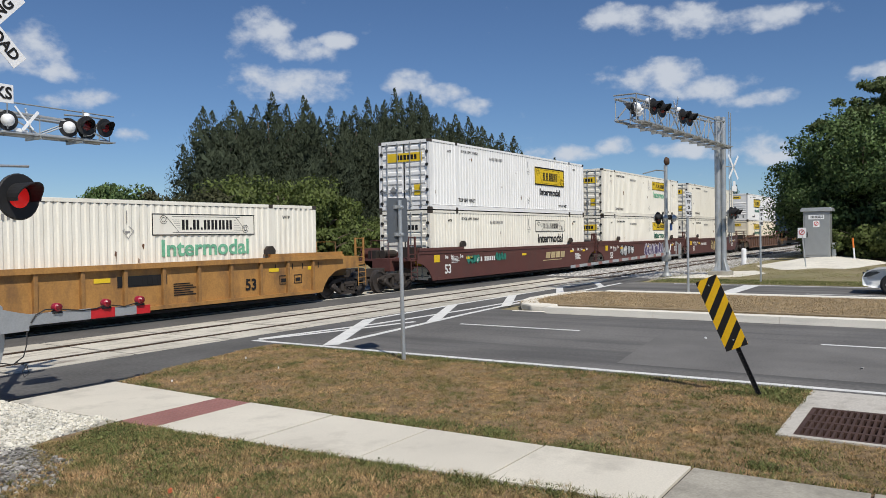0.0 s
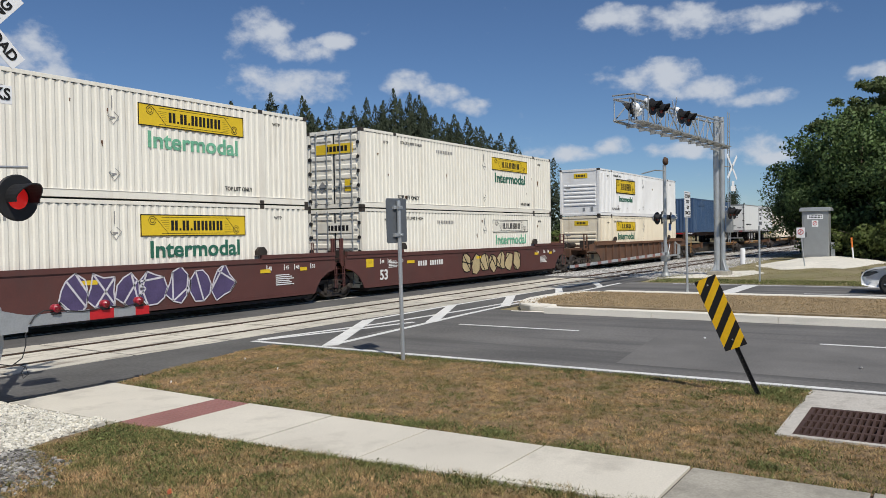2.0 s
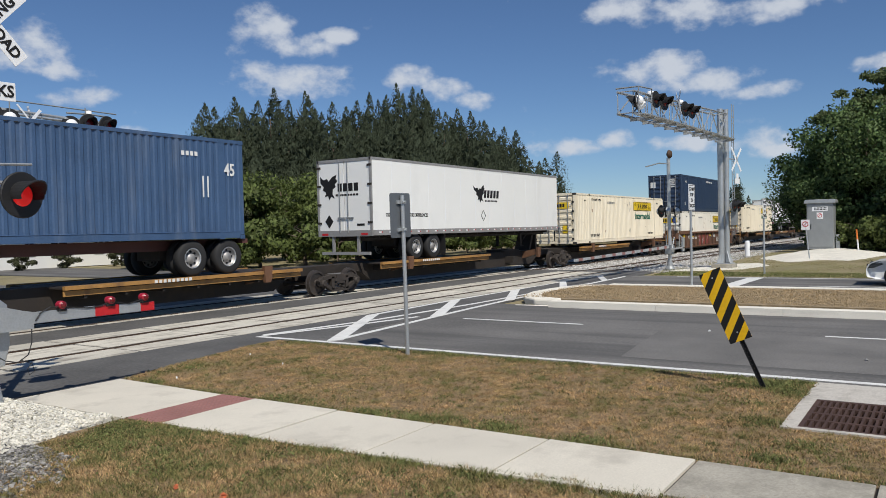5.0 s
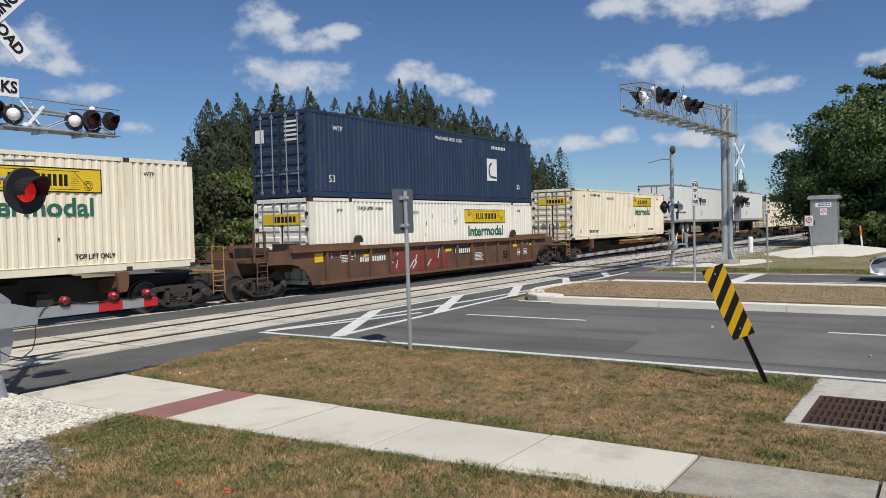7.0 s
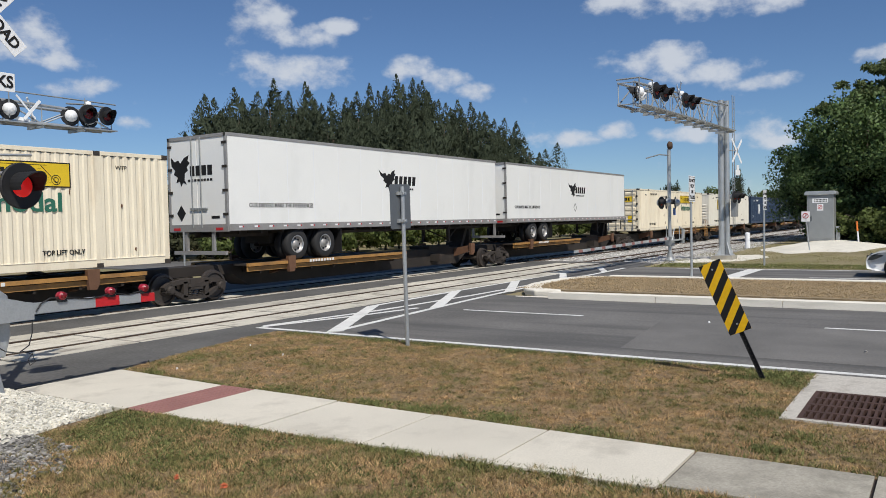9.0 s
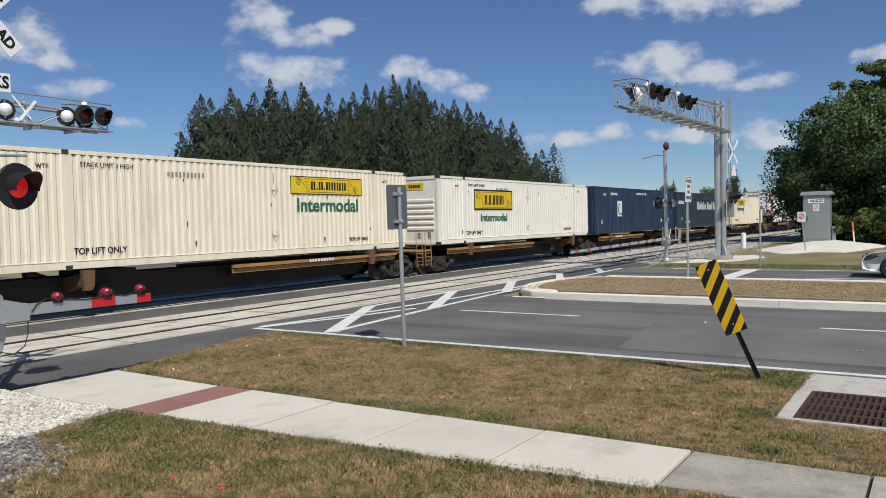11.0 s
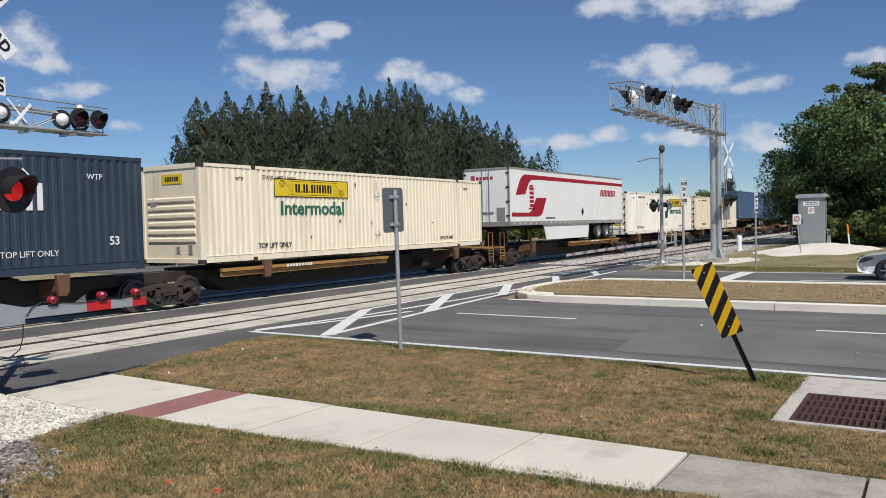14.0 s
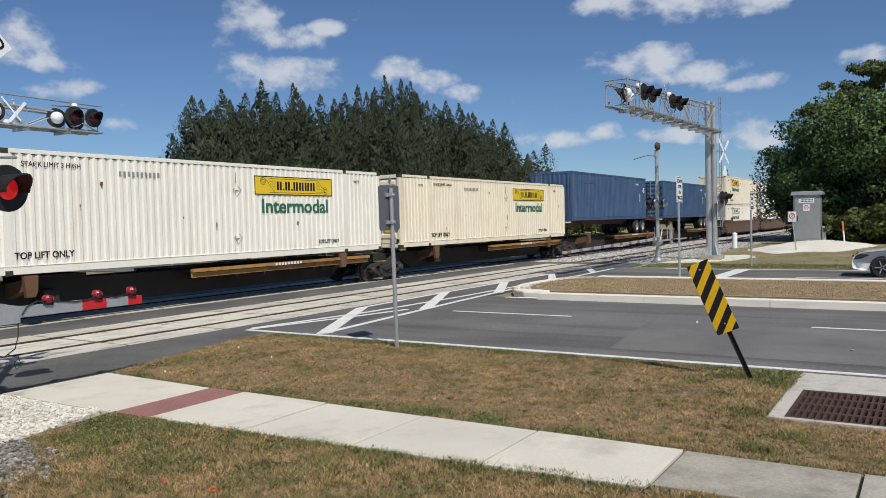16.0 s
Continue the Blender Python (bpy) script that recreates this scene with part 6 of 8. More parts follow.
def make_cantilevers():
    ob = tagged(empty("signal_cantilever", pose(0, 0, 0)), "galvanised cantilever with lattice arm and black signal lamps", "signal cantilever", group="cantilevers over the road")
    x, y = 39.75, 9.3
    part("base", Geo().box(x - 0.5, y - 0.5, -0.05, x + 0.5, y + 0.5, 0.22), M_CONC_OLD, ob, "concrete footing", bevel=0.02)
    part("mast", Geo().tube([(x, y + 0.10, 0.2), (x, y + 0.10, 7.8)], 0.145, 18).tube([(x + 0.06, y - 0.16, 0.2), (x + 0.06, y - 0.16, 7.75)], 0.12, 18).box(x - 0.32, y - 0.42, 0.2, x + 0.42, y + 0.36, 0.26), M_GALV, ob)
    for k in range(4):
        part("gusset", Geo().prism([(0.2, 0.26), (0.45, 0.26), (0.2, 0.85)], "y", -0.02, 0.02).moved(pose(x + 0.05, y - 0.04, 0, 0, 0, 90 * k + 45)), M_GALV, ob)
    l = Geo()
    for dx in (0, 0.4):
        l.tube([(x + 0.1 + dx, y - 0.42, 1.6), (x + 0.1 + dx, y - 0.42, 8.0)], 0.02, 6)
    for k in range(20):
        l.tube([(x + 0.1, y - 0.42, 1.8 + k * 0.31), (x + 0.5, y - 0.42, 1.8 + k * 0.31)], 0.014, 6)
    part("ladder", l, M_DULLGALV, ob)
    truss_arm(ob, 39.5, 26.1, y, 6.30, 6.05, 1.2, 0.74)
    r = Geo().tube([(26.0, y - 0.5, 6.03), (26.0, y - 0.5, 6.9), (27.4, y - 0.5, 7.0), (27.4, y - 0.5, 6.1)], 0.028, 6).tube([(26.0, y - 0.5, 6.9), (26.0, y + 0.3, 6.9)], 0.028, 6).tube([(27.4, y - 0.5, 6.55), (26.0, y - 0.5, 6.48)], 0.022, 6)
    part("end_rail", r, M_DULLGALV, ob, "thin guard rail at the tip")
    for lx in (27.9, 28.9, 31.6, 32.6):
        disc_lamp(ob, lx, y - 0.5, 6.70 + (lx - 28) * 0.025, -12)
    disc_lamp(ob, 26.2, y - 0.35, 6.45, 190, white=True)
    disc_lamp(ob, 26.9, y - 0.2, 6.43, 190, white=True)
    for k in (27.9, 31.6):
        part("junction_head", Geo().lathe([(0.001, 0.16), (0.12, 0.12), (0.14, 0.0), (0.1, -0.05)], (k, y - 0.3, 6.88 + (k - 28) * 0.04), "z", 12), M_SIGNWHITE, ob, "white dome cap", smooth=True)
    crossbuck(ob, 30.6, y - 0.5, 6.85, 28, words=False, size=1.3, w=0.17)
    crossbuck(ob, x + 0.5, y - 0.55, 5.32, 168, words=False, size=1.55, w=0.14)
    pl = part("track_count_plate", Geo().box(-0.25, -0.01, 4.13, 0.25, 0.01, 4.38).box(-0.12, -0.01, 4.38, 0.12, 0.01, 4.63), M_SIGNWHITE, ob, "back of a white plate", m=pose(x + 0.5, y - 0.57, 0, 0, 0, -12))
    part("sign_bracket", Geo().tube([(x + 0.1, y - 0.2, 5.36), (x + 0.5, y - 0.55, 5.32)], 0.03, 6), M_GALV, ob)
    disc_lamp(ob, x - 0.35, y - 0.62, 3.05, -8)
    disc_lamp(ob, x + 0.45, y - 0.62, 3.05, -8)
    part("control_box", Geo().box(x - 0.1, y - 0.62, 2.1, x + 0.3, y - 0.36, 2.9), M_DULLGALV, ob, "grey control box", bevel=0.02)

    ob = tagged(empty("signal_cantilever", pose(0, 0, 0)), "galvanised lattice cantilever beyond the train with dark lamps", "signal cantilever", group="cantilevers over the road")
    y = 23.5
    part("mast", Geo().tube([(5.2, y, 0), (5.2, y, 7.2)], 0.19, 18), M_GALV, ob)
    truss_arm(ob, 5.3, 15.9, y, 5.42, 5.42, 0.80, 0.50)
    part("guard_rail", Geo().tube([(6.0, y - 0.4, 6.35), (16.07, y - 0.3, 6.27)], 0.022, 6).tube([(12.5, y - 0.4, 5.5), (12.5, y - 0.4, 6.34)], 0.02, 6).tube([(9.0, y - 0.4, 5.5), (9.0, y - 0.4, 6.34)], 0.02, 6).tube([(14.9, y - 0.4, 5.5), (14.9, y - 0.4, 6.34)], 0.02, 6), M_DULLGALV, ob)
    for lx, dy, lz, turn in ((12.54, -0.3, 5.76, 172), (11.95, -0.45, 5.84, -14), (14.46, -0.3, 5.75, 172), (15.13, -0.22, 5.73, 176), (14.95, -0.5, 5.84, -10), (15.64, -0.45, 5.85, 4)):
        disc_lamp(ob, lx, y + dy, lz, turn, white=turn > 90)
    part("lamp_bracket", Geo().tube([(14.3, y - 0.35, 6.12), (15.0, y - 0.35, 6.16), (15.7, y - 0.35, 6.14)], 0.03, 6).tube([(15.0, y - 0.35, 5.5), (15.0, y - 0.35, 6.3)], 0.035, 6), M_DULLGALV, ob)
    v = Geo().beam((12.75, y - 0.35, 6.2), (13.3, y - 0.35, 5.55), 0.02, 0.05).beam((12.95, y - 0.37, 5.5), (13.45, y - 0.37, 6.1), 0.02, 0.09).tube([(13.15, y - 0.2, 6.2), (13.35, y - 0.2, 5.45)], 0.03, 6).beam((12.6, y - 0.3, 5.55), (13.15, y - 0.3, 5.48), 0.02, 0.1)
    part("sign_back", v, M_SIGNWHITE, ob, "white crossed boards seen from behind")
    part("junction_head", Geo().lathe([(0.001, 0.12), (0.09, 0.09), (0.1, 0.0)], (15.05, y - 0.35, 6.16), "z", 12), M_SIGNWHITE, ob, smooth=True)


def make_far_signal():
    x, y = 38.07, 11.46
    ob = tagged(empty("crossing_signal", pose(x, y, 0)), "galvanised crossing signal with bell and long lowered gate", "crossing signal")
    part("mast", Geo().tube([(0, 0, 0), (0, 0, 5.45)], 0.085, 14), M_GALV, ob)
    part("base", Geo().lathe([(0.24, 0), (0.24, 0.06), (0.15, 0.2), (0.11, 0.45)], (0, 0, 0), "z", 20), M_DULLGALV, ob)
    part("bell", Geo().lathe([(0.001, -0.12), (0.16, -0.1), (0.21, 0.0), (0.2, 0.05), (0.08, 0.12), (0.001, 0.13)], (0, -0.05, 5.62), "y", 20), M_RAILSIDE, ob, "rusty round bell", smooth=True)
    part("lamp_bracket", Geo().tube([(0, 0, 5.15), (-1.5, 0, 5.1), (-3.4, 0, 4.82)], 0.03, 6).tube([(0, 0, 2.98), (-0.9, -0.1, 2.98)], 0.03, 6).tube([(0, 0, 2.98), (0.75, 0.1, 2.98)], 0.03, 6), M_DULLGALV, ob)
    disc_lamp(ob, -0.85, -0.1, 2.85, 190)
    disc_lamp(ob, 0.55, -0.12, 2.85, 190)
    disc_lamp(ob, -0.5, 0.22, 2.85, -10)
    part("information_plate", Geo().box(0.25, -0.12, 2.25, 0.62, -0.1, 2.6), M_BLUEPLATE, ob, "small blue information plate")
    part("counterweight", Geo().box(-0.9, -0.35, 1.0, 1.35, -0.31, 1.08).box(-0.9, 0.31, 1.0, 1.35, 0.35, 1.08).box(1.05, -0.35, 0.85, 1.35, -0.27, 1.55).box(1.05, 0.27, 0.85, 1.35, 0.35, 1.55).box(0.5, -0.34, 1.08, 0.56, -0.3, 1.7).box(0.5, 0.3, 1.08, 0.56, 0.34, 1.7).beam((-0.7, -0.33, 1.05), (-0.35, -0.33, 1.6), 0.04, 0.05).beam((0.5, -0.33, 1.68), (1.2, -0.33, 1.5), 0.03, 0.05), M_GALV, ob, "grey gate counterweight frame", bevel=0.01)
    part("gate_mechanism", Geo().box(-0.2, -0.18, 0.75, 0.2, 0.18, 1.2), M_DULLGALV, ob, bevel=0.02)
    a, b = Vector((-0.3, -0.05, 1.12)), Vector((-11.6, 0.0, 0.97))
    n = 30
    for i in range(n):
        p, q = a.lerp(b, i / n), a.lerp(b, (i + 1) / n)
        part("gate_board", Geo().beam(p, q, 0.03, 0.13 - 0.001 * i), M_BRICKRED if i % 3 == 1 else M_GRAF_A, ob)


def text_lines(parent, lines, size, mat_, x, y, z, step, wide=1.0):
    for i, t in enumerate(lines):
        lettering(t, size, mat_, parent, pose(x, y, z - i * step, 90), wide, 0.003)


def make_signs():
    for x, y, z0, z1 in ((26.45, 7.21, 2.66, 3.52), (35.0, 6.52, 2.38, 3.20)):
        ob = tagged(empty("traffic_sign", pose(x, y, 0)), "white do not stop on tracks sign on a steel post", "traffic sign", group="white track signs")
        part("post", Geo().tube([(0, 0.03, 0), (0, 0.03, z1 - 0.05)], 0.04, 10), M_GALV, ob)
        p = part("sign_plate", Geo().box(-0.36, -0.012, z0, 0.36, 0.0, z1), M_SIGNWHITE, ob, bevel=0.004)
        g = Geo()
        for a in ((-0.33, z0 + 0.03, 0.33, z0 + 0.045), (-0.33, z1 - 0.045, 0.33, z1 - 0.03), (-0.33, z0 + 0.045, -0.315, z1 - 0.045), (0.315, z0 + 0.045, 0.33, z1 - 0.045)):
            g.box(a[0], -0.0145, a[1], a[2], -0.01, a[3])
        part("border", g, M_LETTER, p)
        text_lines(p, ("DO NOT", "STOP", "ON", "TRACKS"), 0.16, M_LETTER, 0, -0.0145, z1 - 0.16, 0.185)
    # sign seen from behind on the lawn
    lean = pose(11.2, 8.04, 0, 0, -1.1, 0)
    ob = tagged(empty("traffic_sign", lean), "grey back of a road sign on a galvanised pole", "traffic sign")
    part("pole", Geo().tube([(0, 0, -0.1), (0, 0, 2.82)], 0.036, 12), M_GALV, ob)
    p = part("sign_plate", Geo().prism([(-0.30, 2.11), (-0.27, 2.08), (0.27, 2.08), (0.30, 2.11), (0.30, 2.83), (0.27, 2.86), (-0.27, 2.86), (-0.30, 2.83)], "y", 0.05, 0.056), M_SIGNBACK, ob, "bare aluminium back")
    for z in (2.22, 2.70):
        part("bracket", Geo().box(-0.12, 0.02, z - 0.03, 0.12, 0.05, z + 0.03).box(-0.05, -0.05, z - 0.025, 0.05, 0.03, z + 0.025).tube([(0.0, -0.07, z), (0.0, -0.04, z)], 0.015, 6), M_GALV, ob, "steel clamp")
    # small sign back beyond the tracks
    ob = tagged(empty("traffic_sign", pose(20.05, 24.95, 0, 0, 0, -12)), "grey sign back on a post beyond the tracks", "traffic sign")
    part("pole", Geo().tube([(0, 0, -0.1), (0, 0, 2.95)], 0.036, 10), M_GALV, ob)
    part("sign_plate", Geo().box(-0.30, 0.05, 2.18, 0.30, 0.056, 2.96), M_SIGNBACK, ob, "bare aluminium back", bevel=0.002)
    for z in (2.34, 2.82):
        part("bracket", Geo().box(-0.12, 0.02, z - 0.03, 0.12, 0.05, z + 0.03), M_GALV, ob, "steel clamp")
    # leaning hazard marker
    ob = tagged(empty("hazard_marker", pose(10.88, 2.05, 0)), "leaning yellow and black striped hazard marker on a post", "hazard marker")
    tilt = pose(0, 0, 0, -23.0, 0, 0) @ pose(0, 0, 0, 0, -3, 0)
    post = Geo().box(-0.008, -0.028, -0.1, 0.004, 0.028, 1.55).box(-0.02, -0.03, -0.1, 0.004, -0.022, 1.55).box(-0.02, 0.022, -0.1, 0.004, 0.03, 1.55)
    part("post", post, M_LETTER, ob, "dark perforated steel post", m=tilt)
    hol = Geo()
    for k in range(28):
        hol.lathe([(0.008, 0.0), (0.001, 0.0)], (-0.0095, 0, 0.03 + k * 0.055), "x", 6)
    part("post_hole", hol, M_TRUCK, ob, m=tilt)
    pm = tilt @ pose(-0.03, 0, 0.70)
    pan = part("sign_plate", Geo().prism([(-0.14, 0), (0.14, 0), (0.15, 0.01), (0.15, 0.99), (0.14, 1.0), (-0.14, 1.0), (-0.15, 0.99), (-0.15, 0.01)], "x", -0.003, 0.003), M_HAZARD, ob, "yellow reflective plate", m=pm)
    def clipped(poly, level, keep_low):
        out = []
        for (ay, az), (by, bz) in zip(poly, poly[1:] + poly[:1]):
            ina, inb = (az <= level) == keep_low, (bz <= level) == keep_low
            if ina:
                out.append((ay, az))
            if ina != inb:
                f = (level - az) / (bz - az)
                out.append((ay + f * (by - ay), level))
        return out
    for k in range(-1, 6):
        z = -0.27 + k * 0.25
        poly = clipped(clipped([(0.15, z - 0.05), (0.15, z + 0.075), (-0.15, z + 0.375), (-0.15, z + 0.25)], 0.999, True), 0.001, False)
        if len(poly) > 2:
            part("stripe", Geo().prism(poly, "x", -0.005, 0.0), M_LETTER, pan)
    part("bolt", Geo().lathe([(0.012, -0.006), (0.001, -0.006)], (-0.004, 0, 0.12), "x", 8).lathe([(0.012, -0.006), (0.001, -0.006)], (-0.004, 0, 0.9), "x", 8), M_GALV, pan)
    # small no-entry plate, white bollard, orange marker by the cabinet
    ob = tagged(empty("warning_sign", pose(48.56, 6.66, 0)), "small white prohibition sign on a leaning post", "sign")
    part("post", Geo().tube([(0, 0, 0), (0, 0.22, 2.2)], 0.035, 8), M_GALV, ob)
    p = part("sign_plate", Geo().box(-0.03, -0.02, 1.72, -0.01, 0.42, 2.3), M_SIGNWHITE, ob)
    ring = [(-0.034, 0.2 + 0.14 * math.cos(a), 2.05 + 0.14 * math.sin(a)) for a in [k * 0.45 for k in range(15)]]
    part("symbol_ring", Geo().tube(ring, 0.02, 6).beam((-0.034, 0.1, 2.15), (-0.034, 0.3, 1.95), 0.02, 0.03), M_RED, p)
    ob = tagged(part("bollard", Geo().lathe([(0.16, 0), (0.16, 1.0), (0.14, 1.06), (0.001, 1.1)], (53.5, 11.04, -0.05), "z", 16), M_SIGNWHITE), "white plastic bollard beside the ballast", "bollard")
    ob = tagged(empty("marker_post", pose(57.8, 4.98, 0.1)), "thin orange and white utility marker post", "marker post")
    part("shaft", Geo().tube([(0, 0, -0.1), (0, 0.08, 0.85)], 0.05, 8), M_SIGNWHITE, ob)
    part("top_sleeve", Geo().tube([(0, 0.08, 0.85), (0, 0.13, 1.5)], 0.055, 8), M_ORANGE, ob, "orange top sleeve")


def make_cabinet():
    ob = tagged(empty("signal_cabinet", pose(60.6, 7.55, 0.25)), "tall grey aluminium signal cabinet on a sand mound", "cabinet")
    part("body", Geo().box(-0.6, -0.85, 0.0, 0.7, 0.85, 3.2), M_DULLGALV, ob, bevel=0.03)
    part("roof", Geo().prism([(-1.0, 3.2), (1.0, 3.2), (1.0, 3.36), (0.9, 3.46), (-0.9, 3.46), (-1.0, 3.36)], "x", -0.75, 0.85), M_GALV, ob, bevel=0.02)
    d = part("door", Geo().box(-0.63, -0.75, 0.15, -0.60, 0.75, 3.1), M_DULLGALV, ob, bevel=0.01)
    part("handle", Geo().box(-0.67, 0.55, 1.4, -0.63, 0.6, 1.75), M_BLACK, d)
    part("notice", Geo().box(-0.64, -0.5, 2.65, -0.63, 0.5, 2.95), M_SIGNWHITE, ob, "white notice plate")
    g = Geo()
    for k in range(2):
        for i in range(9):
            g.box(-0.645, -0.42 + i * 0.09, 2.72 + k * 0.11, -0.638, -0.36 + i * 0.09, 2.79 + k * 0.11)
    part("notice_bars", g, M_LETTER, ob)
    part("symbol_plate", Geo().box(-0.64, -0.2, 2.1, -0.63, 0.2, 2.55), M_SIGNWHITE, ob)
    ring = [(-0.645, 0.13 * math.cos(a), 2.35 + 0.13 * math.sin(a)) for a in [k * 0.45 for k in range(15)]]
    part("symbol_ring", Geo().tube(ring, 0.02, 6).beam((-0.645, -0.09, 2.44), (-0.645, 0.09, 2.26), 0.02, 0.03), M_RED, ob)
    part("conduit_box", Geo().box(0.1, -1.15, 0.0, 0.4, -0.9, 1.0), M_GALV, ob)
    part("vent", Geo().box(-0.2, 0.85, 2.5, 0.3, 0.88, 2.9), M_DULLGALV, ob)
    # mound of pale sand under it
    g = Geo()
    n, rings = 40, 7
    vs, fs = [(57.0, 6.6, 0.33)], []
    rnd = random.Random(4)
    for r in range(1, rings + 1):
        for k in range(n):
            a = 2 * math.pi * k / n
            f = r / rings
            wob = 1 + 0.12 * math.sin(3 * a + 1) + 0.08 * math.sin(7 * a)
            vs.append((57.0 + 11.5 * f * wob * math.cos(a), 6.6 + 3.3 * f * wob * math.sin(a), 0.33 * (1 - f ** 2.2) - 0.03 + rnd.uniform(-0.02, 0.02)))
    for k in range(n):
        fs.append((0, 1 + k, 1 + (k + 1) % n))
    for r in range(rings - 1):
        for k in range(n):
            a, b = 1 + r * n + k, 1 + r * n + (k + 1) % n
            fs.append((a, a + n, b + n, b))
    tagged(part("sand_mound", g.add(vs, fs), M_LIMEROCK, smooth=True), "low mound of pale sand under the cabinet", "sand", kind="structure")
    g = Geo().prism([(38.5, 8.2), (42, 7.6), (44.5, 8.6), (43, 10.2), (39, 10.6), (36.8, 11.1), (36.5, 10.4)], "z", -0.02, 0.03)
    tagged(part("gravel_pad", g, M_LIMEROCK), "pale gravel pad around the cantilever footing", "gravel", kind="structure")


def make_car():
    """A silver-white saloon waiting in the far road, nose towards the tracks."""
    ob = tagged(empty("car", pose(30.6, 2.34, 0)), "silver-white saloon car waiting at the crossing", "car")
    # side outline: (back along -Y, height)
    prof = [(0.0, 0.30), (-0.02, 0.55), (0.05, 0.72), (0.30, 0.82), (1.2, 0.93), (1.45, 0.94), (4.3, 0.98), (4.55, 0.92), (4.62, 0.60), (4.6, 0.35), (4.3, 0.24), (0.3, 0.22)]
    bm = Geo()
    n = len(prof)
    secs = [(-0.70, 0.94, 0.12), (-0.88, 0.985, 0.03), (-0.905, 1.0, 0.0), (0.905, 1.0, 0.0), (0.88, 0.985, 0.03), (0.70, 0.94, 0.12)]
    vs = []
    for x, k, inset in secs:
        for u, z in prof:
            uu = 2.3 + (u - 2.3) * (1 - inset * 0.5)
            zz = 0.5 + (z - 0.5) * (k if z > 0.5 else 1)
            vs.append((x, -uu, zz))
    fs = [tuple(range(n)), tuple(range(5 * n, 6 * n))]
    for s in range(5):
        for i in range(n):
            j = (i + 1) % n
            fs.append((s * n + i, s * n + j, (s + 1) * n + j, (s + 1) * n + i))
    body = part("body", bm.add(vs, fs), M_CARPAINT, ob, bevel=0.03)
    cab = [(1.3, 0.90), (2.05, 1.38), (2.5, 1.45), (3.2, 1.42), (3.75, 1.25), (4.2, 0.96)]
    g = Geo()
    vs = [(-0.76, -u, z) if z < 1 else (-0.60, -u, z) for u, z in cab] + [(0.76, -u, z) if z < 1 else (0.60, -u, z) for u, z in cab]
    k = len(cab)
    fs = [tuple(range(k)), tuple(range(2 * k - 1, k - 1, -1))] + [(i, i + k, i + k + 1, i + 1) for i in range(k - 1)]
    part("glasshouse", g.add(vs, fs), M_GLASSDARK, ob, "dark glass")
    roof = Geo().prism([(1.98, 1.35), (2.5, 1.475), (3.2, 1.445), (3.8, 1.245), (3.75, 1.22), (3.2, 1.40), (2.5, 1.43), (2.02, 1.32)], "x", -0.61, 0.61)
    roof.v = [(v[0], -v[1], v[2]) for v in roof.v]
    part("roof", roof, M_CARPAINT, ob)
    p = Geo()
    for sx in (-1, 1):
        p.beam((sx * 0.75, -1.32, 0.92), (sx * 0.60, -2.02, 1.36), 0.05, 0.05)
        p.beam((sx * 0.69, -2.75, 0.97), (sx * 0.60, -2.75, 1.44), 0.06, 0.03)
        p.beam((sx * 0.75, -4.15, 0.96), (sx * 0.60, -3.72, 1.27), 0.06, 0.06)
    part("pillar", p, M_CARPAINT, ob)
    for sx in (-1, 1):
        for yy in (-0.88, -3.68):
            arch = Geo().lathe([(0.37, 0.0), (0.37, sx * 0.012), (0.001, sx * 0.012)], (sx * 0.902, yy, 0.33), "x", 24)
            part("wheel_arch", arch, M_BLACK, ob)
            w = part("wheel", Geo().lathe([(0.22, 0.02), (0.30, 0.03), (0.325, 0.0), (0.325, -0.2)], (0, 0, 0), "x", 28).moved(Matrix.Scale(sx, 4, (1, 0, 0))), M_RUBBER, ob, "black tyre", m=pose(sx * 0.92, yy, 0.325))
            rm = Geo().lathe([(0.225, 0.025), (0.21, 0.0), (0.001, 0.0)], (0, 0, 0), "x", 24)
            part("rim", rm.moved(Matrix.Scale(sx, 4, (1, 0, 0))), M_BLACK, w)
            sp = Geo()
            for a in range(5):
                t = a * 2 * math.pi / 5
                sp.beam((sx * 0.014, 0.03 * math.cos(t), 0.03 * math.sin(t)), (sx * 0.014, 0.215 * math.cos(t), 0.215 * math.sin(t)), 0.05, 0.03)
            part("spoke", sp, M_ALU, w)
        part("headlight", Geo().prism([(sx * 0.52, 0.62), (sx * 0.80, 0.66), (sx * 0.84, 0.74), (sx * 0.60, 0.71)], "y", 0.0, -0.32), M_GLASSDARK, ob, "clear headlight")
        part("headlight_wrap", Geo().prism([(-0.03, 0.58), (-0.22, 0.60), (-0.52, 0.73), (-0.42, 0.77), (-0.10, 0.70)], "x", sx * 0.86, sx * 0.914), M_GLASSDARK, ob, "dark swept headlight")
        part("mirror", Geo().box(sx * 0.78, -1.75, 0.95, sx * 1.02, -1.62, 1.09), M_CARPAINT, ob, bevel=0.03)
        part("fog_light", Geo().box(sx * 0.55, -0.05, 0.36, sx * 0.8, 0.012, 0.45), M_BLACK, ob)
    part("grille", Geo().box(-0.45, -0.1, 0.46, 0.45, 0.016, 0.64), M_BLACK, ob, "black grille")
    part("intake", Geo().box(-0.5, -0.1, 0.27, 0.5, 0.016, 0.38), M_BLACK, ob)
    part("door_seam", Geo().box(-0.909, -1.5, 0.3, -0.903, -1.488, 0.92).box(-0.909, -2.75, 0.3, -0.903, -2.738, 0.95).box(0.903, -1.5, 0.3, 0.909, -1.488, 0.92), M_BLACK, ob)


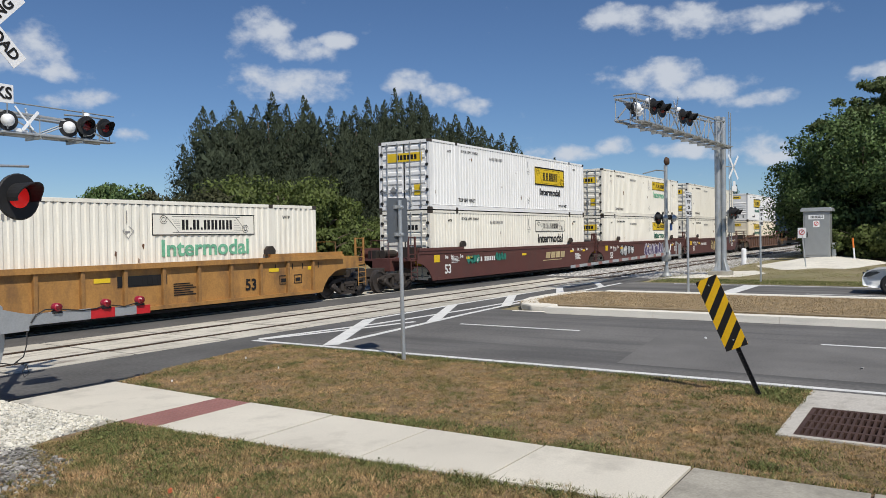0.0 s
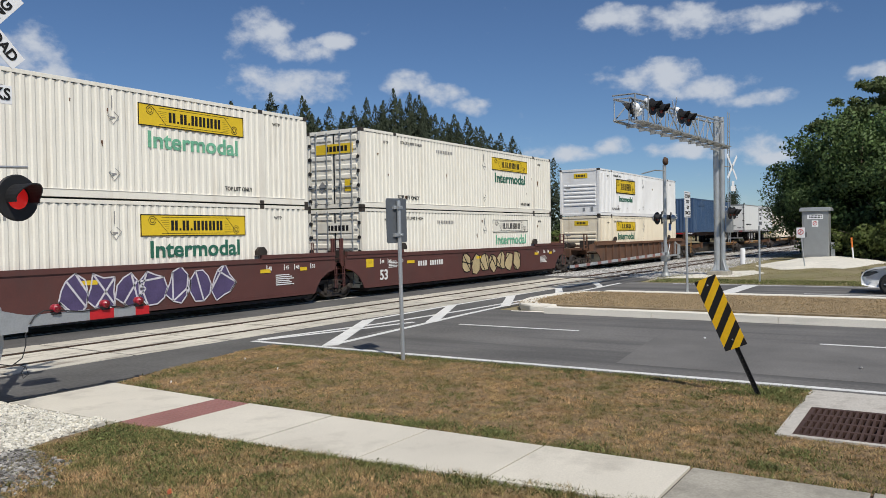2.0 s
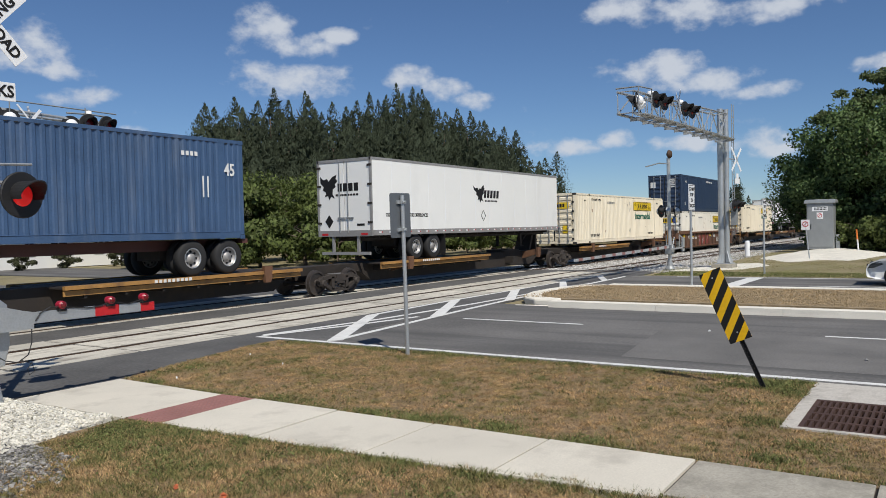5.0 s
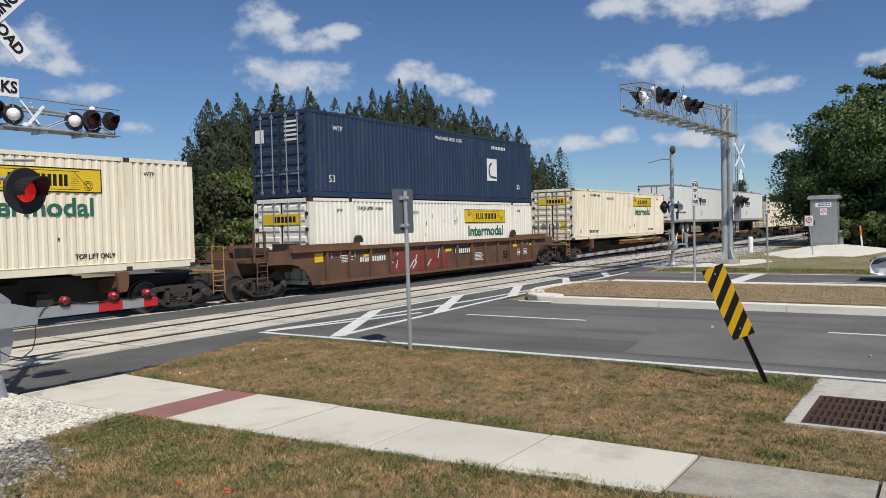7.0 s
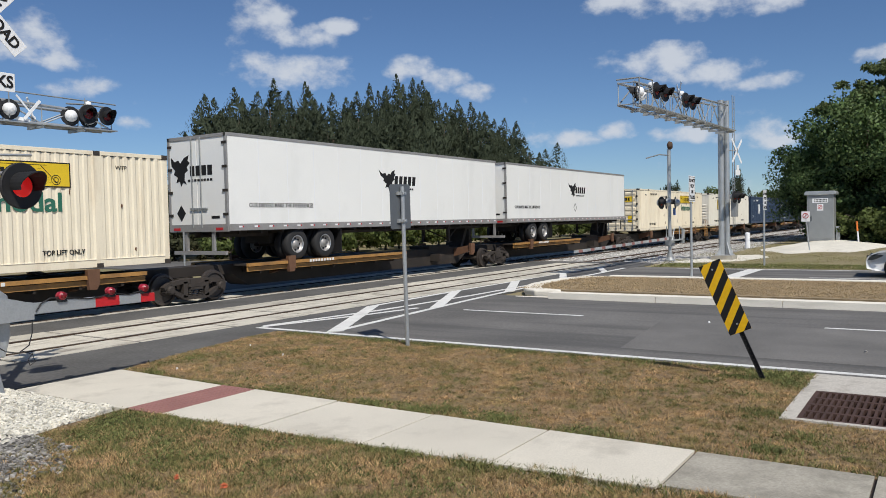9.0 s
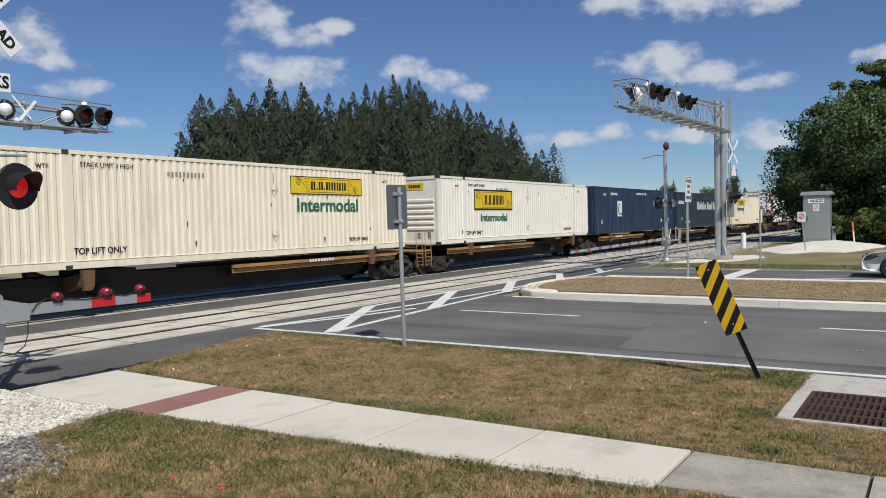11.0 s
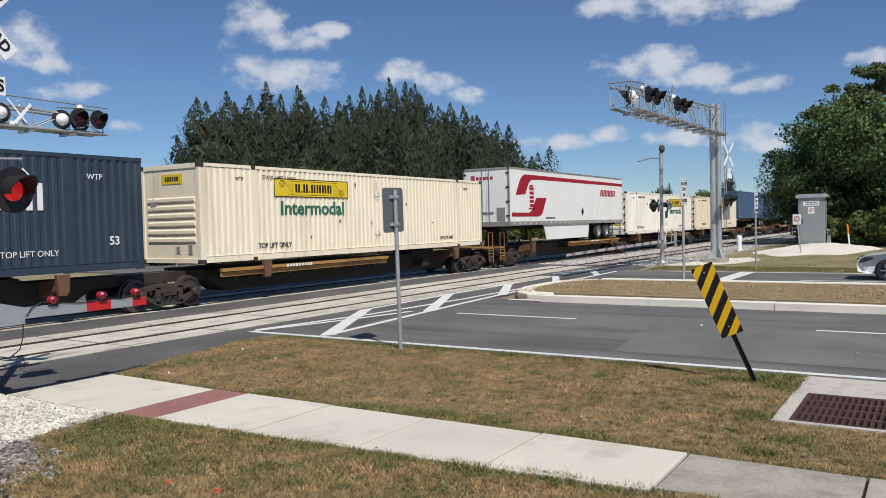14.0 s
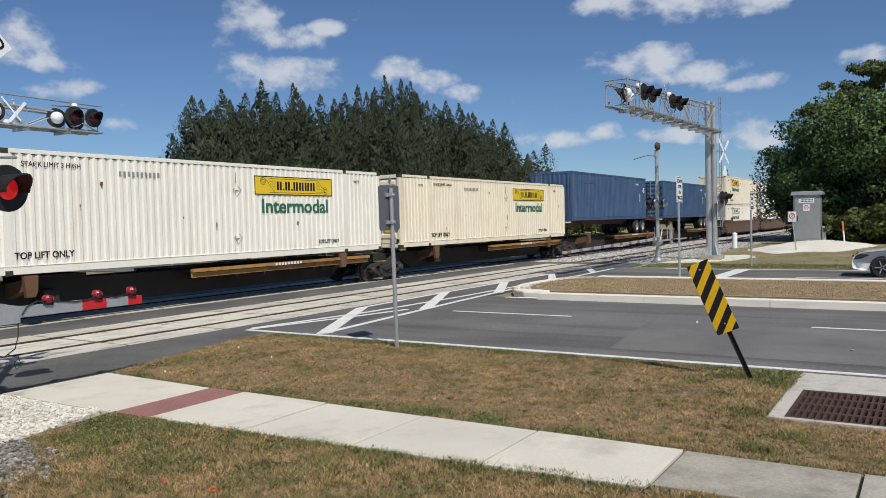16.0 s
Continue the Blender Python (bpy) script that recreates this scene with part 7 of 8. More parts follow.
def make_drain():
    ob = tagged(empty("storm_drain", pose(0, 0, 0)), "rusty iron drain grate in a concrete frame", "drain grate")
    x0, x1, y0, y1 = 8.95, 10.45, -0.35, 1.37
    f = Geo().box(x0 - 0.08, y1, -0.1, x1 + 0.12, y1 + 0.155, 0.03).box(x0 - 0.08, y0, -0.1, x0, y1, 0.03).box(x1, y0, -0.1, x1 + 0.12, y1, 0.03).box(x0 - 0.08, y0 - 0.14, -0.1, x1 + 0.12, y0, 0.03)
    part("frame", f, M_APRON, ob, "worn concrete frame")
    # Shallow black floor: the shade of a deep pit is painted on it.
    part("pit", Geo().box(x0, y0, -0.058, x1, y1, -0.054), M_BLACK, ob, "black floor standing for the pit's shade")
    n = 4
    step = (x1 - x0 - 0.06) / n
    for i in range(n + 1):
        x = x0 + i * step
        part("long_bar", Geo().box(x, y0, -0.045, x + 0.06 + (0.02 if i in (0, n) else 0.0), y1, 0.026), M_GRATE, ob, bevel=0.004)
    m = 25
    for j in range(m + 1):
        y = y1 - 0.05 - j * 0.067
        part("cross_bar", Geo().box(x0, y, -0.045, x1, y + (0.05 if j == 0 else 0.027), 0.023), M_GRATE, ob)
    sheet("drain_apron", [(x1 + 0.12, -1.2), (11.56, -1.2), (11.6, 1.525), (x1 + 0.12, 1.525)], -0.1, 0.02, M_APRON, "stained concrete apron beside the drain")


make_near_signal()
make_cantilevers()
make_far_signal()
make_signs()
make_cabinet()
make_car()
make_drain()


# ---- house, trees and plants ----
def make_house():
    ob = tagged(empty("house", pose(22.0, 57.0, 0)), "low white stucco house with a flat roof", "house")
    L, D, H = 18.0, 8.0, 2.75
    wins = [(2.0, 3.4), (5.5, 6.9), (9.6, 10.3), (11.6, 12.9), (15.2, 15.9)]
    w = Geo()
    edges = [0.0] + [v for ab in wins for v in ab] + [L]
    for a, b in zip(edges[0::2], edges[1::2]):
        w.box(a, 0, 0, b, 0.2, H)
    for a, b in wins:
        w.box(a, 0, 0, b, 0.2, 1.0).box(a, 0, 2.2, b, 0.2, H)
    w.box(0, D - 0.2, 0, L, D, H).box(0, 0.2, 0, 0.2, D - 0.2, H).box(L - 0.2, 0.2, 0, L, D - 0.2, H)
    part("wall", w, M_STUCCO, ob)
    part("roof", Geo().box(-0.6, -0.7, H, L + 0.6, D + 0.6, H + 0.28), M_SIGNWHITE, ob, "white flat roof", bevel=0.03)
    for a, b in wins:
        fr = part("window", Geo().box(a, 0.08, 1.0, b, 0.12, 2.2), M_GLASSDARK, ob, "dark window")
        part("frame", Geo().box(a, 0.04, 1.0, b, 0.08, 1.06).box(a, 0.04, 2.14, b, 0.08, 2.2).box((a + b) / 2 - 0.03, 0.04, 1.06, (a + b) / 2 + 0.03, 0.08, 2.14), M_SIGNWHITE, fr)
        part("sill", Geo().box(a - 0.08, -0.06, 0.93, b + 0.08, 0.0, 1.0), M_STUCCO, fr)
    # carport wing
    part("wing", Geo().box(L, 1.2, 0, L + 4.5, D, 2.45), M_STUCCO, ob, "white side wing")
    part("roof", Geo().box(L - 0.2, 0.6, 2.45, L + 5.0, D + 0.5, 2.66), M_SIGNWHITE, ob)


def leaves(points, size, rnd, droop=0.0, long=1.0, face=None):
    """Small folded leaves at the points, as one mesh of separate quads."""
    n = len(points)
    u = rnd.normal(size=(n, 3))
    u[:, 2] -= droop * 1.5
    u /= np.linalg.norm(u, axis=1)[:, None]
    w = rnd.normal(size=(n, 3)) if face is None else np.cross(u, face) + rnd.normal(size=(n, 3)) * 0.25
    w -= (w * u).sum(1)[:, None] * u
    w /= np.linalg.norm(w, axis=1)[:, None]
    s = size * (0.6 + 0.8 * rnd.random(n))[:, None]
    a = points - u * s * long * 0.5
    b = points + u * s * long * 0.5
    c = points + w * s * 0.3
    d = points - w * s * 0.3
    v = np.stack([a, c, b, d], 1).reshape(-1, 3)
    f = np.arange(4 * n).reshape(-1, 4)
    return v, f


def quad_mesh(name, v, f, material, shade=None):
    """Separate leaves as one mesh; shade gives each leaf the direction of the clump's surface."""
    if shade is not None:
        k = f.shape[1]
        q = v.reshape(-1, k, 3)
        back = (np.cross(q[:, 1] - q[:, 0], q[:, 2] - q[:, 0]) * shade).sum(1) < 0
        q[back] = q[back][:, ::-1]
        v = q.reshape(-1, 3)
    me = bpy.data.meshes.new(name)
    me.from_pydata(v.tolist(), [], f.tolist())
    me.materials.append(material)
    me.update()
    if shade is not None:
        me.normals_split_custom_set_from_vertices(np.repeat(shade / np.linalg.norm(shade, axis=1)[:, None], f.shape[1], axis=0).tolist())
    return me


def limb_geo(rnd, h, spread, r, n=7, first=0.3):
    g = Geo().tube([(0, 0, -0.1), (0.02 * h * rnd.normal(), 0.02 * h * rnd.normal(), h * 0.45), (0.04 * h * rnd.normal(), 0.04 * h * rnd.normal(), h * 0.9)], r, 8, r * 0.25)
    for i in range(n):
        a, z = rnd.uniform(0, 6.28), h * rnd.uniform(first, 0.8)
        e = spread * rnd.uniform(0.5, 0.95)
        g.tube([(0, 0, z), (e * 0.5 * math.cos(a), e * 0.5 * math.sin(a), z + 0.12 * h), (e * math.cos(a), e * math.sin(a), z + 0.2 * h)], r * 0.4, 6, r * 0.08)
    return g


def pine_meshes(seed, h=20.0):
    """A tall dark tree of several pointed feathery spires."""
    rnd = np.random.default_rng(seed)
    pts, core, out, out_core = [], [], [], []
    leaders = [(0, 0, h, 0.46)] + [(rnd.normal() * 1.5, rnd.normal() * 1.5, h * rnd.uniform(0.82, 0.96), 0.46) for _ in range(4)]
    leaders += [(rnd.normal() * 2.1, rnd.normal() * 2.1, h * rnd.uniform(0.45, 0.84), 0.42) for _ in range(8)]

    def shell(lx, ly, top, k, n, d0, scale):
        d = d0 + (top - d0 - 0.4) * rnd.random(n) ** 1.05
        a = rnd.uniform(0, 6.283, n)
        lump = 0.9 + 0.30 * np.sin(d * 2.3 + a * 2 + lx * 3) * np.sin(a * 3 + d * 1.1 + ly * 3)
        r = np.minimum(0.06 + k * d, 1.9 + 0.03 * d) * lump * rnd.uniform(0.35, 1.10, n) ** 0.6 * scale
        p = np.stack([lx + r * np.cos(a), ly + r * np.sin(a), top - d], 1)
        o = np.stack([np.cos(a) + 0.12 * p[:, 0], np.sin(a) + 0.12 * p[:, 1], 0.45 + 0.35 * np.sin(d * 2.3 + a * 2)], 1) + rnd.normal(size=(n, 3)) * 0.30
        return p, o
    for lx, ly, top, k in leaders:
        p, o = shell(lx, ly, top, k, 1350, 0.0, 1.0)
        pts.append(p)
        out.append(o)
        p, o = shell(lx, ly, top, k, 90, 1.5, 0.6)
        core.append(p)
        out_core.append(o)
    pts, core = np.concatenate(pts), np.concatenate(core)

    def tufts(p, size, droop, long, face):
        v, f = leaves(p, size, rnd, droop, long, face)
        q = v.reshape(-1, 4, 3)[:, :3].copy()
        q[:, 1] += (q[:, 1] - p) * 0.5
        return q.reshape(-1, 3)
    v = np.concatenate([tufts(pts, 0.22, -1.6, 1.9, np.concatenate(out)), tufts(core, 0.9, -0.6, 1.2, np.concatenate(out_core))])
    f = np.arange(len(v)).reshape(-1, 3)
    shade = np.concatenate(out + out_core)
    return quad_mesh("crown", v, f, M_LEAF_DARK, shade), limb_geo(rnd, h * 0.9, 1.2, 0.26, 6).mesh("trunk", M_BARK)


def broad_meshes(seed, h, r, mat_, count, leaf, low=0.12, clumps=46):
    """A broad crown built of leafy clumps with gaps between them."""
    rnd = np.random.default_rng(seed)
    cs = []
    while len(cs) < clumps:
        p = rnd.normal(size=3)
        p /= np.linalg.norm(p)
        p *= rnd.uniform(0.55, 1.0)
        z = h * (low + (1 - low) * (0.5 + 0.46 * p[2]))
        k = 1.0 if p[2] < 0.2 else 0.95
        cs.append((p[0] * r * k, p[1] * r * k, z, r * rnd.uniform(0.16, 0.30)))
    per = count // clumps
    pts = []
    for x, y, z, cr in cs:
        q = rnd.normal(size=(per, 3))
        q /= np.linalg.norm(q, axis=1)[:, None]
        q *= (rnd.random(per) ** 0.45)[:, None] * cr * np.array([1.15, 1.15, 0.8])
        pts.append(q + np.array([x, y, z]))
    pts = np.concatenate(pts)
    mid = np.repeat(np.array([c[:3] for c in cs]), per, axis=0)
    shade = (pts - mid) / (r * 0.2) + (mid - np.array([0, 0, h * 0.45])) / r * 0.5 + np.array([0, 0, 0.25]) + rnd.normal(size=pts.shape) * 0.35
    v, f = leaves(pts, leaf, rnd, 0.3, 1.0, shade / np.linalg.norm(shade, axis=1)[:, None] + rnd.normal(size=pts.shape) * 0.4)
    return quad_mesh("crown", v, f, mat_, shade), limb_geo(rnd, h * 0.9, r * 0.8, max(0.12, r * 0.06), 9, 0.2).mesh("trunk", M_BARK)


def slash_pine(az, d):
    """An open pine: bare forked limbs ending in flat needle clumps."""
    rnd = np.random.default_rng(41)
    g = Geo().tube([(0, 0, -0.1), (0.2, 0.1, 6.0), (0.1, 0.3, 13.2)], 0.24, 8, 0.07)
    pts = []
    for i in range(34):
        a, z = i * 2.4, rnd.uniform(8.6, 13.0)
        e = (15.2 - z) * rnd.uniform(0.45, 0.95)
        tip = np.array([e * math.cos(a), e * math.sin(a), z + rnd.uniform(0.3, 1.0)])
        g.tube([(0.1, 0.2, z), tuple(tip * [0.5, 0.5, 1] - [0, 0, 0.4]), tuple(tip)], 0.07, 6, 0.02)
        for k in range(3):
            c = tip + rnd.normal(size=3) * [0.55, 0.55, 0.3]
            q = rnd.normal(size=(105, 3))
            q /= np.linalg.norm(q, axis=1)[:, None]
            pts.append(c + q * (rnd.random(105) ** 0.5)[:, None] * np.array([0.62, 0.62, 0.36]))
    v, f = leaves(np.concatenate(pts), 0.26, rnd, -0.4, 1.5)
    a = radians(az)
    plant("slash_pine", (quad_mesh("crown", v, f, M_NEEDLE), g.mesh("trunk", M_BARK)), pose(d * math.cos(a), d * math.sin(a), 0), "open-crowned pine above the dense trees", "tree")


def plant(name, meshes, m, label, category, group=""):
    ob = tagged(empty(name, m), label, category, group)
    part("crown", meshes[0], None, ob)
    part("trunk", meshes[1], None, ob)
    return ob


def make_trees():
    rnd = random.Random(7)
    kinds = [pine_meshes(s) for s in (1, 2, 3)]
    # heights of the dark row, from its near end to its far end
    tops = [(58.6, 10.5), (59.8, 12.6), (61.3, 16.9), (62.6, 16.2), (64.6, 18.6), (66.2, 17.2), (68.4, 18.6), (70.7, 20.5), (72.8, 19.2), (75.6, 20.7), (78.3, 18.4),
            (80.6, 19.9), (83.7, 19.7), (86.8, 21.0), (89.8, 20.2), (92.6, 22.4), (95.6, 24.6), (99.3, 24.6), (102.0, 24.0), (104.0, 25.0), (107.1, 22.2), (109.8, 22.0), (112.3, 22.8), (116.9, 22.8), (119.8, 21.4),
            (122.7, 21.2), (126.0, 20.8), (129.0, 21.3), (134.0, 18.8), (136.8, 18.2), (139.6, 15.6)]
    for i, (x, h) in enumerate(tops):
        for row in range(2 if i % 3 and 2 < i < 27 else 1):
            hh = h if row == 0 else h * rnd.uniform(0.74, 0.93) * 74 / 70
            k = hh / 20.3
            wide = (1.12 if h > 15 else 0.6) * (1 + max(0, x - 95) * 0.004)
            m = pose(x + rnd.uniform(-0.3, 0.3) + row * (1.5 + x * 0.05), 70 + row * 4 + rnd.uniform(-0.8, 0.8), 0, 0, 0, rnd.uniform(0, 360)) @ Matrix.Diagonal((wide, wide, k, 1))
            plant("pine_tree", kinds[(i + row) % 3], m, "tall dark feathery pine in a dense row", "tree", "row of dark pines")
    oaks = [broad_meshes(s, 7.2, 4.2, m, 9000, 0.30, 0.02) for s, m in ((11, M_LEAF_BRIGHT), (12, M_LEAF_BRIGHT), (13, M_LEAF_OLIVE))]
    for x, y, k, t in ((35.0, 46, 0.8, 2), (38.5, 45, 0.86, 2), (42.5, 46, 0.98, 1), (46.5, 45, 0.95, 0), (50.5, 46, 1.02, 1), (54.0, 47.5, 0.95, 0), (58, 50, 0.72, 1), (63, 50, 0.62, 0), (69, 52, 0.6, 1), (75, 52, 0.62, 0), (82, 53, 0.62, 1), (90, 54, 0.6, 0), (99, 55, 0.62, 1)):
        plant("leafy_tree", oaks[t], pose(x, y, 0, 0, 0, x * 47) @ Matrix.Diagonal((k, k, k, 1)), "round light-green leafy tree beyond the tracks", "tree", "leafy trees beyond the tracks")
    big = broad_meshes(21, 7.6, 4.6, M_LEAF, 8000, 0.34, 0.05)
    for x, y, k in ((46.0, 68, 1.0), (49.5, 70, 1.08), (41.0, 74, 0.85), (35.5, 76, 0.8), (30.0, 76, 0.75), (24.0, 78, 0.8)):
        plant("leafy_tree", big, pose(x, y, 0, 0, 0, x * 31) @ Matrix.Diagonal((k, k, k, 1)), "dark green round-topped tree behind the house", "tree", "trees behind the house")
    # dense tall trees beyond the cabinet
    rt = [broad_meshes(s, 11.0, 5.4, M_LEAF, 21000, 0.25, 0.0, 72) for s in (31, 32, 33)]
    for az, d, k, t in ((6.9, 69, 0.74, 0), (5.9, 70, 0.93, 1), (4.6, 68, 1.06, 2), (3.6, 75, 1.0, 0), (2.4, 66, 1.0, 0), (0.3, 65, 1.0, 1), (-2.0, 63, 1.0, 2), (-5.0, 62, 1.0, 0), (6.2, 80, 0.82, 2), (3.0, 80, 0.9, 1)):
        a = radians(az)
        plant("broadleaf_tree", rt[t], pose(d * math.cos(a), d * math.sin(a), 0, 0, 0, az * 77) @ Matrix.Diagonal((k, k, k, 1)), "dense dark green broadleaf tree with ragged outline", "tree", "dense trees beside the tracks")
    slash_pine(2.9, 71)
    sh = broad_meshes(51, 2.4, 1.9, M_LEAF_BRIGHT, 3200, 0.22, 0.0, 22)
    sho = broad_meshes(52, 2.4, 1.9, M_LEAF_OLIVE, 3200, 0.22, 0.0, 22)
    for az, d, k in ((7.0, 66, 0.6), (6.4, 66, 0.8), (5.6, 63, 0.95), (4.8, 62, 1.1), (4.0, 62, 1.2), (3.2, 61, 1.1), (2.2, 60, 1.2), (1.0, 60, 1.1)):
        a = radians(az)
        plant("shrub", sh, pose(d * math.cos(a), d * math.sin(a), 0, 0, 0, az * 99) @ Matrix.Diagonal((k, k, k, 1)), "leafy green shrub at the foot of the trees", "shrub", "shrubs under the trees")
    for x, y, k in ((33.0, 42, 1.0), (36.5, 42, 1.1), (44, 41, 0.9), (57, 44, 0.8), (64, 45, 0.9), (72, 46, 0.85), (30, 54.5, 0.5), (33.5, 54.8, 0.55), (37.5, 54.0, 0.6), (80, 46, 0.9), (88, 47, 0.9)):
        plant("shrub", sho if x < 40 else sh, pose(x, y, 0, 0, 0, x * 13) @ Matrix.Diagonal((k, k, k, 1)), "leafy green shrub beyond the tracks", "shrub", "shrubs beyond the tracks")
    for i in range(26):
        k = 1.0 + 0.45 * rnd.random()
        x = 34 + i * 3.3
        plant("shrub", sh, pose(x, 36.5 + rnd.uniform(-1, 1) + x * 0.04, 0, 0, 0, x * 29) @ Matrix.Diagonal((k, k, k, 1)), "leafy green shrub in a hedge beyond the tracks", "shrub", "hedge beyond the tracks")
    # a few far trees seen down the line
    for az, d, h in ((16.7, 230, 13.0), (16.2, 215, 12.0), (12.1, 170, 11.8)):
        a = radians(az)
        plant("pine_tree", kinds[0], pose(d * math.cos(a), d * math.sin(a), 0) @ Matrix.Diagonal((0.6, 0.6, h / 20.6, 1)), "distant dark pine down the line", "tree", "distant pines")
    for az, d, k in ((13.6, 190, 1.25), (14.3, 200, 1.1), (10.3, 150, 0.95), (9.5, 140, 1.0), (8.9, 128, 0.9)):
        a = radians(az)
        plant("leafy_tree", oaks[int(d) % 2], pose(d * math.cos(a), d * math.sin(a), 0, 0, 0, az * 61) @ Matrix.Diagonal((k, k, k, 1)), "distant round green tree down the line", "tree", "distant trees down the line")
    # far woods closing the horizon
    r2 = np.random.default_rng(77)
    pts = []
    for a0, a1, d, top in ((-12, 100, 330, 11.0), (100, 175, 150, 8.0), (-70, -12, 120, 8.0)):
        n = 15000
        az = np.radians(r2.uniform(a0, a1, n))
        hh = top * (0.65 + 0.35 * np.sin(az * 90) * np.sin(az * 37 + 1))
        z = hh * r2.random(n) ** 0.7
        dd = d + r2.uniform(-8, 8, n)
        pts.append(np.stack([dd * np.cos(az), dd * np.sin(az), z], 1))
    v, f = leaves(np.concatenate(pts), 2.6, r2, 0)
    tagged(new("far_woods", quad_mesh("far_woods", v, f, M_LEAF)), "distant line of green woods along the horizon", "woods", kind="stuff")


def palm(x, y, h, seed):
    rnd = random.Random(seed)
    ob = tagged(empty("palm_tree", pose(x, y, 0)), "slender palm with drooping fronds behind the house", "palm tree", "palms behind the house")
    part("trunk", Geo().tube([(0, 0, -0.1), (0.1, 0, h * 0.5), (0.15, 0.1, h)], 0.17, 8, 0.12), M_BARK, ob)
    for k in range(16):
        a, up = k * 2.4, rnd.uniform(-0.2, 0.9)
        g = Geo()
        L = 1.9
        for i in range(9):
            t0 = (i + 0.3) / 9
            c = Vector((L * t0 * math.cos(a), L * t0 * math.sin(a), up * L * t0 - 1.1 * L * t0 * t0))
            s = Vector((-math.sin(a), math.cos(a), -0.5))
            o = Vector((math.cos(a), math.sin(a), 0)) * 0.22
            for sg in (-1, 1):
                e = c + o * 1.1 + Vector((s.x * sg, s.y * sg, s.z)) * 0.42 * (1 - 0.6 * t0)
                g.add([c - o * 0.25, c + o * 0.25, e], [(0, 1, 2)])
        part("frond", g, M_LEAF_BRIGHT, ob, m=pose(0.15, 0.1, h), recalc=False)


def scatter_grass():
    rnd = np.random.default_rng(9)

    def blades(name, xy, hgt, wid, material, label):
        n = len(xy)
        a = rnd.uniform(0, 6.283, n)
        lean = rnd.normal(size=(n, 2)) * 0.75
        hh = hgt * (0.5 + rnd.random(n))
        w = wid * (0.7 + 0.6 * rnd.random(n))
        p = np.concatenate([xy, np.full((n, 1), 0.008)], 1)
        d = np.stack([np.cos(a) * w, np.sin(a) * w, np.zeros(n)], 1)
        tip = p + np.stack([lean[:, 0] * hh, lean[:, 1] * hh, hh], 1)
        v = np.stack([p - d, p + d, tip], 1).reshape(-1, 3)
        f = np.arange(3 * n).reshape(-1, 3)
        return tagged(new(name, quad_mesh(name, v, f, material)), label, "grass", kind="stuff")

    def inside(p, poly):
        x, y = p[:, 0], p[:, 1]
        ok = np.zeros(len(p), bool)
        for (ax, ay), (bx, by) in zip(poly, poly[1:] + poly[:1]):
            if ay == by:
                continue
            c = ((ay > y) != (by > y)) & (x < (bx - ax) * (y - ay) / (by - ay) + ax)
            ok ^= c
        return ok
    lawn = [(7.255, -6), (11.55, -6), (11.6, 11.55), (11.1, 11.6), (10.2, 11.4), (9.09, 11.2), (8.09, 10.92), (7.38, 10.68), (7.26, 8.0)]
    front = [(3.0, -4), (6.3, -4), (6.25, 2.0), (6.0, 4.0), (5.74, 8.3), (4.5, 8.1), (3.6, 7.7), (2.3, 6.9), (2.2, 4)]
    n = 250000
    p = np.stack([rnd.uniform(7.25, 11.6, n), rnd.uniform(-4, 11.6, n)], 1)
    keep = inside(p, lawn) & ~((p[:, 0] > 8.9) & (p[:, 1] < 1.55))
    q = np.stack([rnd.uniform(2.2, 6.3, 215000), rnd.uniform(-2, 8.3, 215000)], 1)
    q = q[inside(q, front)]
    allp = np.concatenate([p[keep], q])
    # thin out in patches
    den = 0.5 + 0.5 * np.sin(allp[:, 0] * 2.3 + np.sin(allp[:, 1] * 1.7) * 2) * np.sin(allp[:, 1] * 2.1 + 1.3 * np.sin(allp[:, 0] * 1.9))
    allp = allp[rnd.random(len(allp)) < 0.35 + 0.65 * den]
    blades("dry_grass", allp, 0.024, 0.0032, M_BLADE, "short dry brown grass blades on the lawn")
    # green tufts along edges and in clumps
    cl = [(7.4, 10.0), (7.40, 7.4), (7.38, 5.9), (7.40, 5.2), (7.5, 4.9), (7.5, 4.2), (7.42, 3.1), (10.9, 2.4), (11.2, 1.9), (11.45, 2.6), (11.5, 1.7), (11.3, 1.8), (11.4, 8.9), (11.45, 7.6), (11.5, 5.0), (11.5, 4.0), (11.4, 6.0),
          (5.65, 7.6), (5.75, 6.2), (5.3, 7.5), (5.5, 6.9), (4.9, 7.3), (5.0, 6.6), (5.85, 5.2), (5.9, 4.4), (5.95, 3.6), (6.1, 2.8), (4.6, 6.9), (4.9, 5.8), (5.2, 4.6), (8.6, 10.6), (9.0, 1.75), (10.6, 1.6), (7.6, 1.4), (8.2, 1.2), (10.95, 2.0), (10.85, 1.75), (11.2, 2.2)]
    g = np.concatenate([np.array(c) + rnd.normal(size=(420, 2)) * np.array([0.12, 0.17]) * rnd.uniform(0.5, 1.4) for c in cl])
    e = np.stack([rnd.normal(11.5, 0.09, 5000), rnd.uniform(1.6, 11.2, 5000)], 1)
    e2 = np.stack([rnd.normal(7.30, 0.04, 2600), rnd.uniform(-1, 10.6, 2600)], 1)
    e3 = np.stack([5.78 + np.maximum(0, 8.4 - np.linspace(8.3, 0.5, 2400)) * 0.05 - 0.06 + rnd.normal(0, 0.07, 2400), np.linspace(8.3, 0.5, 2400)], 1)
    g = np.concatenate([g, e, e2, e3])
